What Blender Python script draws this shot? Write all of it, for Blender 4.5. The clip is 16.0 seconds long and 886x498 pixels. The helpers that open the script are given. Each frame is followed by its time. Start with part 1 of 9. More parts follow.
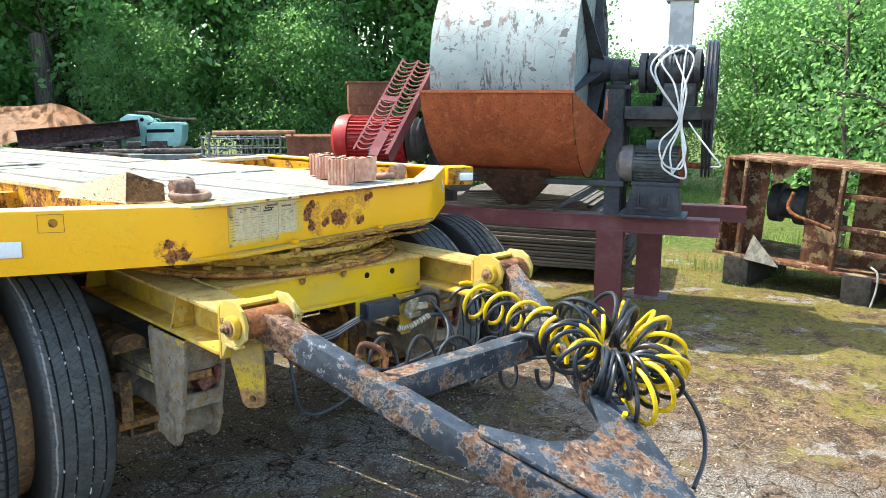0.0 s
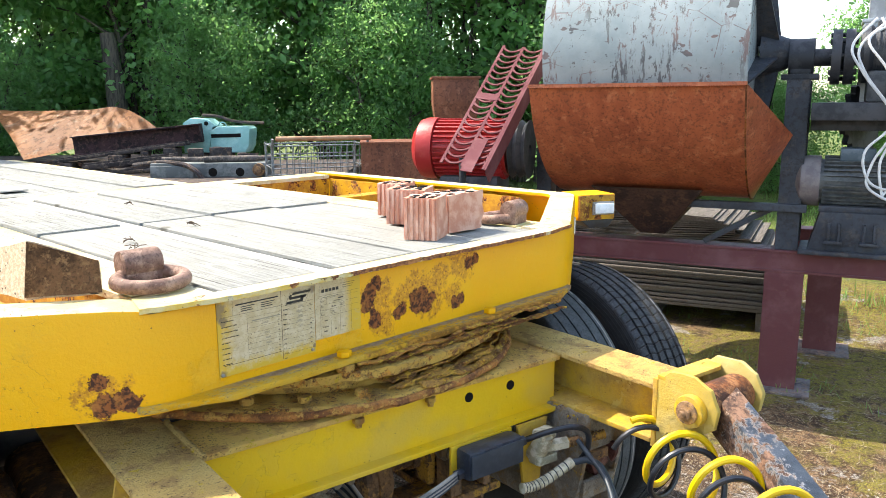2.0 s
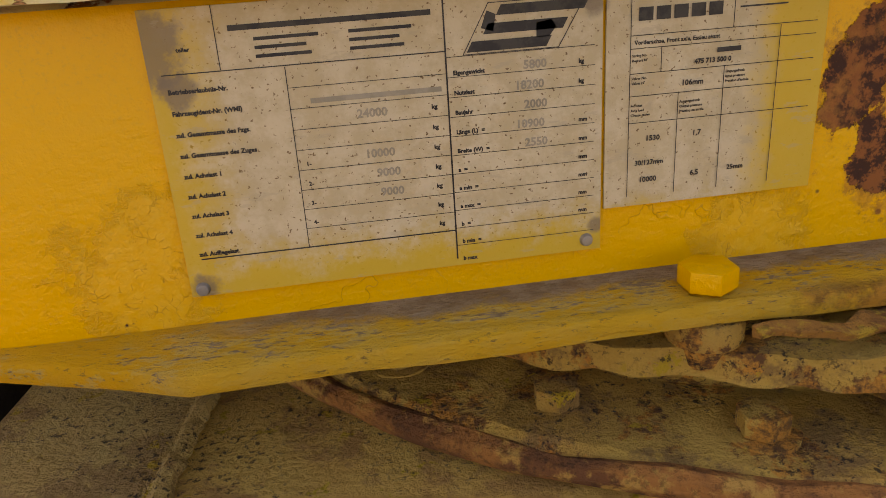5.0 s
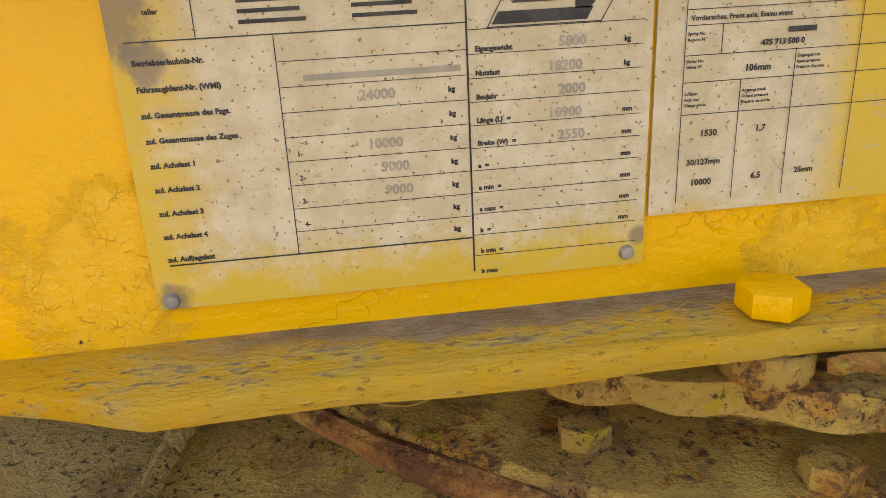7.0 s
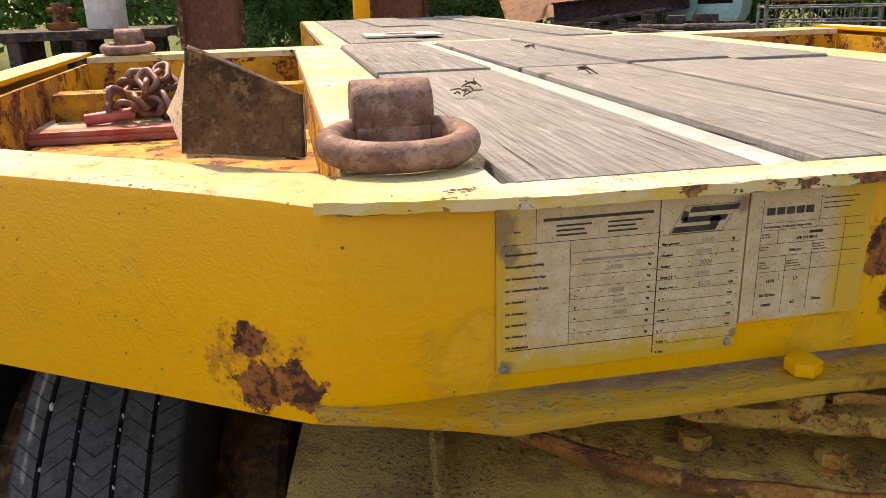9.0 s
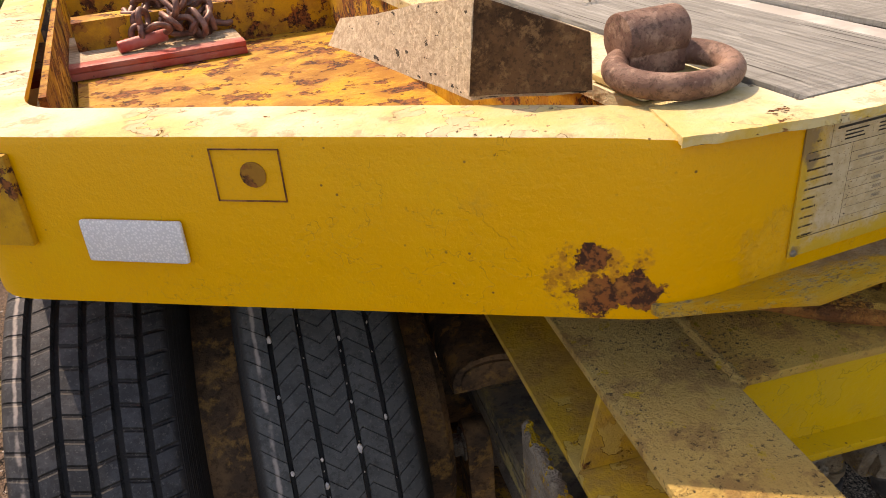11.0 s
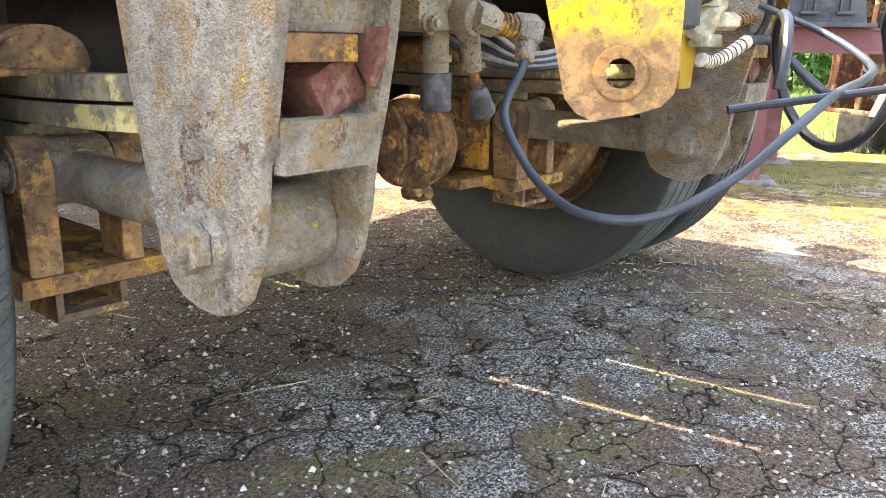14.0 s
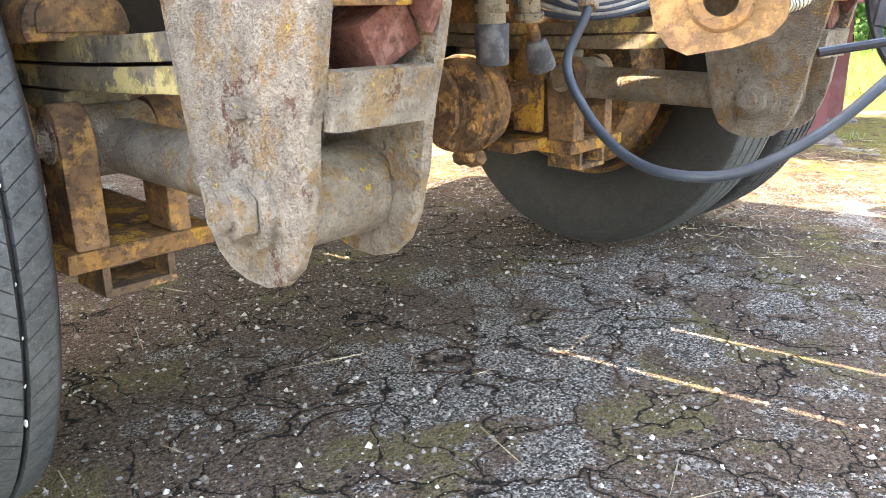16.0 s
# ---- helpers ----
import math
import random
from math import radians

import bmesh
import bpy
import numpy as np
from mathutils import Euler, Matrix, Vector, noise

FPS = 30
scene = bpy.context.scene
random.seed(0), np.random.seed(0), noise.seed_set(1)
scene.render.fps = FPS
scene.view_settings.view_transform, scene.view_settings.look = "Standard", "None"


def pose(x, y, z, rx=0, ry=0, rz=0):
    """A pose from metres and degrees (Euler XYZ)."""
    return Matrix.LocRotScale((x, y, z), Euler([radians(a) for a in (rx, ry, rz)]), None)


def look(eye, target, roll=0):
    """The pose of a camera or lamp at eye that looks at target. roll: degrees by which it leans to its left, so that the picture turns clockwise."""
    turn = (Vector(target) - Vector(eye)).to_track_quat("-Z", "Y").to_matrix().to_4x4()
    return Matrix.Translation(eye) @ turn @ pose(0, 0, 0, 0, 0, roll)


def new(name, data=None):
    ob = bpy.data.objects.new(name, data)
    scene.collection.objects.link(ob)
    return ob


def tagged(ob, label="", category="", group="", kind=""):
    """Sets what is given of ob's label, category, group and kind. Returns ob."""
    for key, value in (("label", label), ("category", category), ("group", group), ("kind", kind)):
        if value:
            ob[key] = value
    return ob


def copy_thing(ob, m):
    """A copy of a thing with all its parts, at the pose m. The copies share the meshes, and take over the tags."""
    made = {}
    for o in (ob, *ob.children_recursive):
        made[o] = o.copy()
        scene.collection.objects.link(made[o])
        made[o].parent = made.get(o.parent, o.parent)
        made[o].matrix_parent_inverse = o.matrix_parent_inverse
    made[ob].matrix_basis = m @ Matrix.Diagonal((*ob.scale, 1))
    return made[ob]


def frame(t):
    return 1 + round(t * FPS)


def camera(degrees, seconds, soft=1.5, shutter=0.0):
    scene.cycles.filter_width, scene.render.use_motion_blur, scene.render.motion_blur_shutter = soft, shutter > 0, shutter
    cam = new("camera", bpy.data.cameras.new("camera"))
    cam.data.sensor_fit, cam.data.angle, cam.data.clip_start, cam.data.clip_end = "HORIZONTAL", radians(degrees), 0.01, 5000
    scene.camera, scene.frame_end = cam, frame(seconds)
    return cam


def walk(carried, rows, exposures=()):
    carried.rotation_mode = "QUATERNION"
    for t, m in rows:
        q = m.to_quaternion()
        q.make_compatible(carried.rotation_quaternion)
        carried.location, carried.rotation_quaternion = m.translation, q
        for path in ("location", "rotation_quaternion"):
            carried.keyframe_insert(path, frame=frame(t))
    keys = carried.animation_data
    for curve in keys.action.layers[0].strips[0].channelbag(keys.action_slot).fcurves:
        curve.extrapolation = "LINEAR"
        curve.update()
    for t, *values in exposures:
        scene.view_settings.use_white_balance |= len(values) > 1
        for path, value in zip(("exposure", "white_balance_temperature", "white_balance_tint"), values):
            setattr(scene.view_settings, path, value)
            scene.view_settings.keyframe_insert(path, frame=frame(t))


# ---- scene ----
cam = camera(59.2, 16.0, 0.8)
EXPOSE = [(0, 2.10, 6900, 3), (1, 2.08, 6900, 6), (2.5, 1.92, 7500, 13), (4, 1.25, 9300, 28), (4.5, 1.25, 9800, 31), (5.2, 1.65, 10400, 34), (7.3, 2.20, 9000, 25), (8, 2.15, 9600, 28), (8.5, 1.70, 9200, 27), (9, 1.25, 9200, 26), (11.3, 1.10, 9200, 24), (12, 2.32, 8300, 16), (12.5, 3.20, 7800, 12), (13, 3.47, 7600, 11), (13.5, 3.75, 7700, 12), (14.5, 3.75, 8000, 15), (15, 3.60, 8100, 16), (15.5, 3.60, 8100, 16), (16, 4.00, 8100, 15)]
PATH = [
    (0, (-2.034, -2.201, 1.544), (-0.48, -0.995, 1.18), 0.4),
    (0.5, (-1.739, -1.988, 1.552), (-0.267, -0.684, 1.188), 0.1),
    (1, (-1.535, -1.73, 1.569), (-0.096, -0.39, 1.203), 0.2),
    (1.5, (-1.345, -1.487, 1.56), (0.083, -0.136, 1.191), 0.1),
    (2, (-1.104, -1.251, 1.553), (0.314, 0.111, 1.184), -0.3),
    (2.5, (-0.891, -1.017, 1.525), (0.495, 0.361, 1.102), -0.1),
    (3, (-0.705, -0.781, 1.503), (0.63, 0.63, 1.027), 0.5),
    (3.5, (-0.504, -0.62, 1.442), (0.569, 0.96, 0.847), 3.3),
    (4, (-0.373, -0.522, 1.385), (0.271, 1.194, 0.585), 0.7),
    (4.5, (-0.329, -0.444, 1.293), (0.105, 1.318, 0.451), -2.4),
    (5, (-0.319, -0.384, 1.221), (-0.074, 1.452, 0.467), -3.9),
    (5.2, (-0.319, -0.367, 1.205), (-0.08, 1.475, 0.465), -3.8),
    (7.3, (-0.313, -0.325, 1.195), (-0.076, 1.531, 0.489), -2.5),
    (7.5, (-0.31, -0.336, 1.196), (-0.068, 1.531, 0.522), -2.3),
    (8, (-0.33, -0.382, 1.23), (-0.074, 1.48, 0.546), -2.4),
    (8.5, (-0.412, -0.464, 1.279), (-0.125, 1.419, 0.666), -2.2),
    (9, (-0.555, -0.571, 1.362), (-0.188, 1.291, 0.731), -1.5),
    (9.2, (-0.649, -0.641, 1.383), (-0.257, 1.206, 0.723), -1.2),
    (11.3, (-1.062, -0.509, 1.468), (-0.352, 1.076, 0.476), -5.9),
    (11.5, (-1.145, -0.52, 1.443), (-0.258, 0.986, 0.466), -3.5),
    (12, (-1.244, -0.522, 1.165), (0.040, 0.808, 0.399), -0.2),
    (12.5, (-1.194, -0.508, 0.969), (0.154, 0.761, 0.21), 1.5),
    (13, (-1.155, -0.548, 0.823), (0.292, 0.707, 0.248), 1.6),
    (13.5, (-1.15, -0.567, 0.754), (0.455, 0.517, 0.258), 2.3),
    (14, (-1.148, -0.553, 0.678), (0.497, 0.461, 0.163), 1.1),
    (14.5, (-1.109, -0.548, 0.622), (0.591, 0.333, 0.043), 0.7),
    (15, (-1.07, -0.543, 0.613), (0.617, 0.321, -0.028), 0.7),
    (15.5, (-1.065, -0.535, 0.63), (0.587, 0.39, -0.013), 0.1),
    (16, (-1.105, -0.507, 0.654), (0.456, 0.596, 0.067), -0.9),
]
walk(cam, [(t, look(eye, target, roll)) for t, eye, target, roll in PATH], EXPOSE)

# ---------------- world, sun, exposure ----------------
world = bpy.data.worlds.new("sky")
scene.world = world
world.use_nodes = True
wn = world.node_tree.nodes
sky = wn.new("ShaderNodeTexSky")
sky.sky_type, sky.sun_disc = "NISHITA", False
SUN_TO = Vector((0.29, -0.82, -1.2)).normalized()
sky.sun_elevation = math.asin(-SUN_TO.z)
sky.sun_rotation = math.atan2(-SUN_TO.x, -SUN_TO.y)
sky.air_density, sky.dust_density = 1.0, 1.5
world.node_tree.links.new(sky.outputs[0], wn["Background"].inputs[0])
wn["Background"].inputs[1].default_value = 0.15
sun_data = bpy.data.lights.new("sun", "SUN")
sun_data.energy, sun_data.angle, sun_data.color = 2.45, radians(0.32), (1.0, 0.96, 0.895)
sun = new("sun", sun_data)
sun.matrix_world = Matrix.Translation((-4, 10, 16)) @ SUN_TO.to_track_quat("-Z", "Y").to_matrix().to_4x4()


# ---------------- materials ----------------
def nodes_of(name):
    m = bpy.data.materials.new(name)
    m.use_nodes = True
    return m, m.node_tree.nodes, m.node_tree.links, m.node_tree.nodes["Principled BSDF"]


class Tree:
    """Small helper to wire procedural materials."""

    def __init__(self, name, rand=False):
        self.m, self.n, self.l, self.b = nodes_of(name)
        tc = self.n.new("ShaderNodeTexCoord")
        self.co = tc.outputs["Object"]
        if rand:
            info = self.n.new("ShaderNodeObjectInfo")
            self.rnd = info.outputs["Random"]
            mul = self.math("MULTIPLY", self.rnd, 37.0)
            add = self.n.new("ShaderNodeVectorMath")
            self.l.new(self.co, add.inputs[0])
            self.l.new(mul, add.inputs[1])
            self.co = add.outputs[0]

    def put(self, sock, v):
        if hasattr(v, "is_output"):
            self.l.new(v, sock)
        else:
            sock.default_value = v

    def math(self, op, a, b=0.0, c=0.0, clamp=False):
        nd = self.n.new("ShaderNodeMath")
        nd.operation, nd.use_clamp = op, clamp
        self.put(nd.inputs[0], a), self.put(nd.inputs[1], b), self.put(nd.inputs[2], c)
        return nd.outputs[0]

    def noise(self, scale, detail=4.0, rough=0.6, stretch=None, dist=0.0):
        nd = self.n.new("ShaderNodeTexNoise")
        nd.inputs["Scale"].default_value, nd.inputs["Detail"].default_value = scale, detail
        nd.inputs["Roughness"].default_value, nd.inputs["Distortion"].default_value = rough, dist
        co = self.co
        if stretch:
            mp = self.n.new("ShaderNodeMapping")
            mp.inputs["Scale"].default_value = stretch
            self.l.new(co, mp.inputs[0])
            co = mp.outputs[0]
        self.l.new(co, nd.inputs["Vector"])
        return nd.outputs[0]

    def voronoi(self, scale, feature="F1", stretch=None, out=0):
        nd = self.n.new("ShaderNodeTexVoronoi")
        nd.feature = feature
        nd.inputs["Scale"].default_value = scale
        co = self.co
        if stretch:
            mp = self.n.new("ShaderNodeMapping")
            mp.inputs["Scale"].default_value = stretch
            self.l.new(co, mp.inputs[0])
            co = mp.outputs[0]
        self.l.new(co, nd.inputs["Vector"])
        return nd.outputs[out]

    def step(self, v, lo, hi):
        nd = self.n.new("ShaderNodeMapRange")
        nd.interpolation_type = "SMOOTHSTEP"
        self.put(nd.inputs[0], v)
        nd.inputs[1].default_value, nd.inputs[2].default_value = lo, hi
        return nd.outputs[0]

    def mix(self, f, a, b):
        nd = self.n.new("ShaderNodeMix")
        nd.data_type = "RGBA"
        self.put(nd.inputs[0], f)
        self.put(nd.inputs[6], a if hasattr(a, "is_output") else (*a, 1.0))
        self.put(nd.inputs[7], b if hasattr(b, "is_output") else (*b, 1.0))
        return nd.outputs[2]

    def warped(self, scale, amount):
        """The coordinates pushed about by noise."""
        nz = self.n.new("ShaderNodeTexNoise")
        nz.inputs["Scale"].default_value, nz.inputs["Detail"].default_value = scale, 3.0
        self.l.new(self.co, nz.inputs["Vector"])
        nd = self.n.new("ShaderNodeVectorMath")
        nd.operation = "MULTIPLY_ADD"
        self.l.new(nz.outputs["Color"], nd.inputs[0])
        nd.inputs[1].default_value = (amount, amount, amount)
        self.l.new(self.co, nd.inputs[2])
        return nd.outputs[0]

    def near(self, x, y, z, r):
        nd = self.n.new("ShaderNodeVectorMath")
        nd.operation = "DISTANCE"
        self.l.new(self.co, nd.inputs[0])
        nd.inputs[1].default_value = (x, y, z)
        return self.math("SUBTRACT", 1.0, self.math("DIVIDE", nd.outputs["Value"], r))

    def bump(self, h, strength, dist=0.004, normal=None):
        nd = self.n.new("ShaderNodeBump")
        nd.inputs["Strength"].default_value, nd.inputs["Distance"].default_value = strength, dist
        self.l.new(h, nd.inputs["Height"])
        if normal:
            self.l.new(normal, nd.inputs["Normal"])
        return nd.outputs[0]

    def done(self, color, rough=0.6, metal=0.0, normal=None, spec=0.5):
        self.put(self.b.inputs["Base Color"], color if hasattr(color, "is_output") else (*color, 1.0))
        self.put(self.b.inputs["Roughness"], rough)
        self.put(self.b.inputs["Metallic"], metal)
        self.b.inputs["Specular IOR Level"].default_value = spec
        if normal:
            self.l.new(normal, self.b.inputs["Normal"])
        return self.m


RUST_A, RUST_B = (0.055, 0.020, 0.010), (0.26, 0.085, 0.022)


def painted(name, base, faded, rust=0.5, spots=(), fade=0.5, dirt=(0.20, 0.16, 0.10), dirt_amount=0.5, rough=0.42, dscale=11.0, dsoft=0.23, crust=(), relief=0.6, flaking=0.3, old=None, bare=0.0, halos=()):
    """Old paint: faded clouds, grime, chips that show rust. spots: (x, y, z, radius) of rusted places."""
    k = Tree(name)
    cloud = k.step(k.noise(5.0, 5, 0.6), 0.62 - 0.3 * fade, 0.85 - 0.3 * fade)
    col = k.mix(cloud, base, faded)
    fine = k.noise(90.0, 4, 0.7)
    lo = 0.835 - 0.25 * dirt_amount - dsoft / 2
    gn = k.noise(dscale, 9, 0.74)
    if dscale > 20:
        gn = k.math("ADD", k.math("MULTIPLY", k.noise(dscale * 4.0, 6, 0.7, stretch=(0.45, 1, 1)), 0.6), k.math("MULTIPLY", k.noise(9.0, 4, 0.6), 0.4))
    g = k.step(gn, lo, lo + dsoft)
    col = k.mix(k.math("MULTIPLY", g, 0.7), col, dirt)
    grit = k.math("MULTIPLY", k.step(k.noise(340.0, 5, 0.8), 0.53, 0.62), k.step(k.noise(13.0, 6, 0.7), 0.42, 0.58))
    col = k.mix(k.math("MULTIPLY", grit, 0.28), col, dirt)
    shell = None
    for x, y, z, r in crust:
        d = k.math("ADD", k.near(x, y, z, r), k.math("MULTIPLY", k.math("SUBTRACT", k.noise(60.0, 6, 0.75), 0.5), 2.4))
        one = k.step(d, 0.10, 0.45)
        shell = one if shell is None else k.math("MAXIMUM", shell, one)
    if shell is not None:
        cell = k.n.new("ShaderNodeTexVoronoi")
        cell.feature = "DISTANCE_TO_EDGE"
        cell.inputs["Scale"].default_value = 215.0
        k.l.new(k.warped(70.0, 0.010), cell.inputs["Vector"])
        gap = k.math("SUBTRACT", 1.0, k.step(cell.outputs["Distance"], 0.0, 0.05))
        col = k.mix(k.math("MULTIPLY", shell, 0.3), col, k.mix(k.step(k.noise(150.0, 4, 0.7), 0.4, 0.62), (0.66, 0.35, 0.02), (0.70, 0.44, 0.07)))
        gaps = k.math("MULTIPLY", shell, k.math("MULTIPLY", gap, k.step(k.noise(30.0, 4, 0.6), 0.36, 0.52)))
        gaps = k.math("MULTIPLY", gaps, k.step(k.noise(90.0, 4, 0.7), 0.50, 0.60))
        col = k.mix(k.math("MULTIPLY", gaps, 0.40), col, (0.42, 0.20, 0.015))
    pits = k.math("MULTIPLY", k.math("SUBTRACT", 1.0, k.step(k.voronoi(55.0, "F1"), 0.05, 0.11)), k.step(k.noise(7.0, 3, 0.6), 0.50, 0.58))
    col = k.mix(k.math("MULTIPLY", pits, 0.85), col, (0.10, 0.05, 0.015))
    peel = k.noise(24.0, 3.5, 0.55)
    where = k.step(k.noise(4.3, 4, 0.6), 0.545 - bare, 0.59 - bare)
    layer = k.math("MULTIPLY", k.step(peel, 0.535, 0.542), where)
    rim = k.math("MULTIPLY", k.math("SUBTRACT", 1.0, k.step(k.math("ABSOLUTE", k.math("SUBTRACT", peel, 0.537)), 0.001, 0.006)), where)
    col = k.mix(k.math("MULTIPLY", layer, flaking), col, old or faded)
    col = k.mix(k.math("MULTIPLY", rim, 0.75 * min(1.0, flaking * 2.0)), col, (0.16, 0.075, 0.012))
    chips = k.step(k.noise(17.0, 10, 0.72), 0.78 - 0.26 * rust, 0.80 - 0.26 * rust)
    mask = chips
    edge = k.noise(34.0, 8, 0.7)
    for x, y, z, r in spots:
        d = k.math("ADD", k.near(x, y, z, r), k.math("MULTIPLY", k.math("SUBTRACT", edge, 0.5), 2.4))
        mask = k.math("MAXIMUM", mask, k.step(d, 0.18, 0.26))
    halo = None
    for x, y, z, r in halos:
        d = k.math("ADD", k.near(x, y, z, r), k.math("MULTIPLY", k.math("SUBTRACT", edge, 0.5), 2.6))
        hz = k.step(d, 0.05, 0.40)
        halo = hz if halo is None else k.math("MAXIMUM", halo, hz)
    if halo is not None:
        speck = k.step(k.math("ADD", k.noise(85.0, 6, 0.75), k.math("MULTIPLY", halo, 0.10)), 0.48, 0.60)
        col = k.mix(k.math("MULTIPLY", k.math("MULTIPLY", halo, speck), 0.85), col, k.mix(k.step(fine, 0.42, 0.58), (0.40, 0.155, 0.012), (0.60, 0.27, 0.02)))
        dots = k.math("MULTIPLY", halo, k.math("SUBTRACT", 1.0, k.step(k.voronoi(120.0, "F1"), 0.16, 0.30)))
        col = k.mix(k.math("MULTIPLY", dots, 0.8), col, (0.17, 0.050, 0.014))
    rcol = k.mix(k.step(fine, 0.44, 0.56), RUST_A, RUST_B)
    rcol = k.mix(k.step(k.noise(30.0, 5, 0.7), 0.5, 0.72), rcol, (0.36, 0.14, 0.03))
    col = k.mix(mask, col, rcol)
    h = k.math("ADD", k.math("MULTIPLY", mask, -1.0), k.math("MULTIPLY", fine, 0.35))
    rg = k.math("ADD", rough, k.math("MULTIPLY", k.math("MAXIMUM", mask, g), 0.4), clamp=True)
    wave = k.noise(38.0, 5, 0.6)
    h = k.math("ADD", h, k.math("MULTIPLY", wave, 0.5))
    h = k.math("SUBTRACT", h, k.math("MULTIPLY", layer, 0.6 * flaking))
    h = k.math("ADD", h, k.math("MULTIPLY", k.noise(210.0, 3, 0.6), 0.22))
    if shell is not None:
        h = k.math("ADD", h, k.math("MULTIPLY", k.math("SUBTRACT", shell, gaps), 0.35))
    return k.done(col, rg, 0.0, k.bump(h, relief, 0.005), spec=0.3)


def rusted(name, a=RUST_A, b=RUST_B, c=(0.30, 0.13, 0.05), scale=1.0, rough=0.8, bump=0.5, paint=None, amount=0.5, drips=False):
    k = Tree(name)
    n1 = k.noise(7.0 * scale, 7, 0.65, stretch=(1, 1, 0.25) if drips else None)
    fine = k.noise(70.0 * scale, 6, 0.7)
    soft = 0.08 if scale >= 1 else 0.16
    col = k.mix(k.step(n1, 0.5 - soft, 0.5 + soft), a, b)
    col = k.mix(k.step(k.noise(22.0 * scale, 8, 0.7), 0.5, 0.54 + soft), col, c)
    if paint:
        col = k.mix(k.step(k.noise(9.0 * scale, 9, 0.7), 0.74 - 0.45 * amount, 0.77 - 0.45 * amount), col, paint)
    col = k.mix(k.math("MULTIPLY", k.step(fine, 0.50, 0.62), 0.45), col, (0.02, 0.012, 0.008))
    h = k.math("ADD", fine, k.math("MULTIPLY", n1, 1.5))
    return k.done(col, k.math("ADD", rough - 0.15, k.math("MULTIPLY", fine, 0.3), clamp=True), 0.0, k.bump(h, bump, 0.008), spec=0.3)


def plain(name, a, b, scale=20.0, rough=0.5, metal=0.0, bump=0.2, rand=False, dist=0.002, stretch=None):
    k = Tree(name, rand)
    n = k.noise(scale, 6, 0.65, stretch=stretch)
    fine = k.noise(scale * 7, 4, 0.6)
    col = k.mix(k.step(n, 0.42, 0.58), a, b)
    h = k.math("ADD", n, k.math("MULTIPLY", fine, 0.5))
    return k.done(col, k.math("ADD", rough - 0.1, k.math("MULTIPLY", fine, 0.2), clamp=True), metal, k.bump(h, bump, dist))


YELLOW = (0.78, 0.380, 0.002)
M_FRONT = painted("yellow_front_paint", YELLOW, (0.78, 0.41, 0.004), 0.34, relief=0.6, flaking=0.20, crust=((-0.425, 0.0, 1.065, 0.045), (-0.405, 0.0, 1.090, 0.030), (-0.09, 0.0, 1.048, 0.040)), fade=0.45, dirt=(0.50, 0.29, 0.035), dirt_amount=0.5, spots=(
    (-0.012, 0.0, 1.168, 0.020), (-0.030, 0.0, 1.155, 0.022), (-0.040, 0.0, 1.136, 0.022), (-0.041, 0.0, 1.118, 0.020), (-0.018, 0.0, 1.089, 0.022), (-0.024, 0.0, 1.104, 0.014), (0.050, 0.0, 1.088, 0.020), (0.066, 0.0, 1.094, 0.022), (0.104, 0.0, 1.112, 0.024),
    (0.112, 0.0, 1.095, 0.026), (0.132, 0.0, 1.122, 0.022), (0.142, 0.0, 1.090, 0.026), (0.158, 0.0, 1.102, 0.022), (0.238, 0.0, 1.078, 0.020), (0.258, 0.0, 1.086, 0.018), (0.290, 0.0, 1.168, 0.022), (0.315, 0.0, 1.176, 0.016), (-0.568, 0.023, 1.052, 0.030), (-0.596, 0.042, 1.046, 0.032), (-0.602, 0.047, 1.086, 0.022)),
    halos=((-0.012, 0.0, 1.135, 0.060), (0.000, 0.0, 1.085, 0.045), (0.062, 0.0, 1.118, 0.040), (0.115, 0.0, 1.125, 0.062), (0.150, 0.0, 1.105, 0.062), (0.190, 0.0, 1.150, 0.045), (0.235, 0.0, 1.095, 0.042), (0.265, 0.0, 1.180, 0.060), (0.02, 0.0, 1.058, 0.026), (-0.590, 0.040, 1.060, 0.055)))
M_TOP = painted("sun_bleached_yellow_paint", (0.55, 0.43, 0.17), (0.60, 0.54, 0.385), 0.60, fade=0.8, dirt=(0.38, 0.29, 0.17), dirt_amount=1.0, rough=0.7, dscale=18.0, dsoft=0.1, relief=1.0, flaking=0.8, old=(0.52, 0.40, 0.24), bare=0.06)
M_INNER = painted("yellow_inner_paint_rusted", (0.60, 0.32, 0.015), (0.50, 0.24, 0.02), 0.98, fade=0.5, dirt=(0.24, 0.095, 0.025), dirt_amount=1.3, dscale=8.0, flaking=0.6, old=(0.34, 0.14, 0.03))
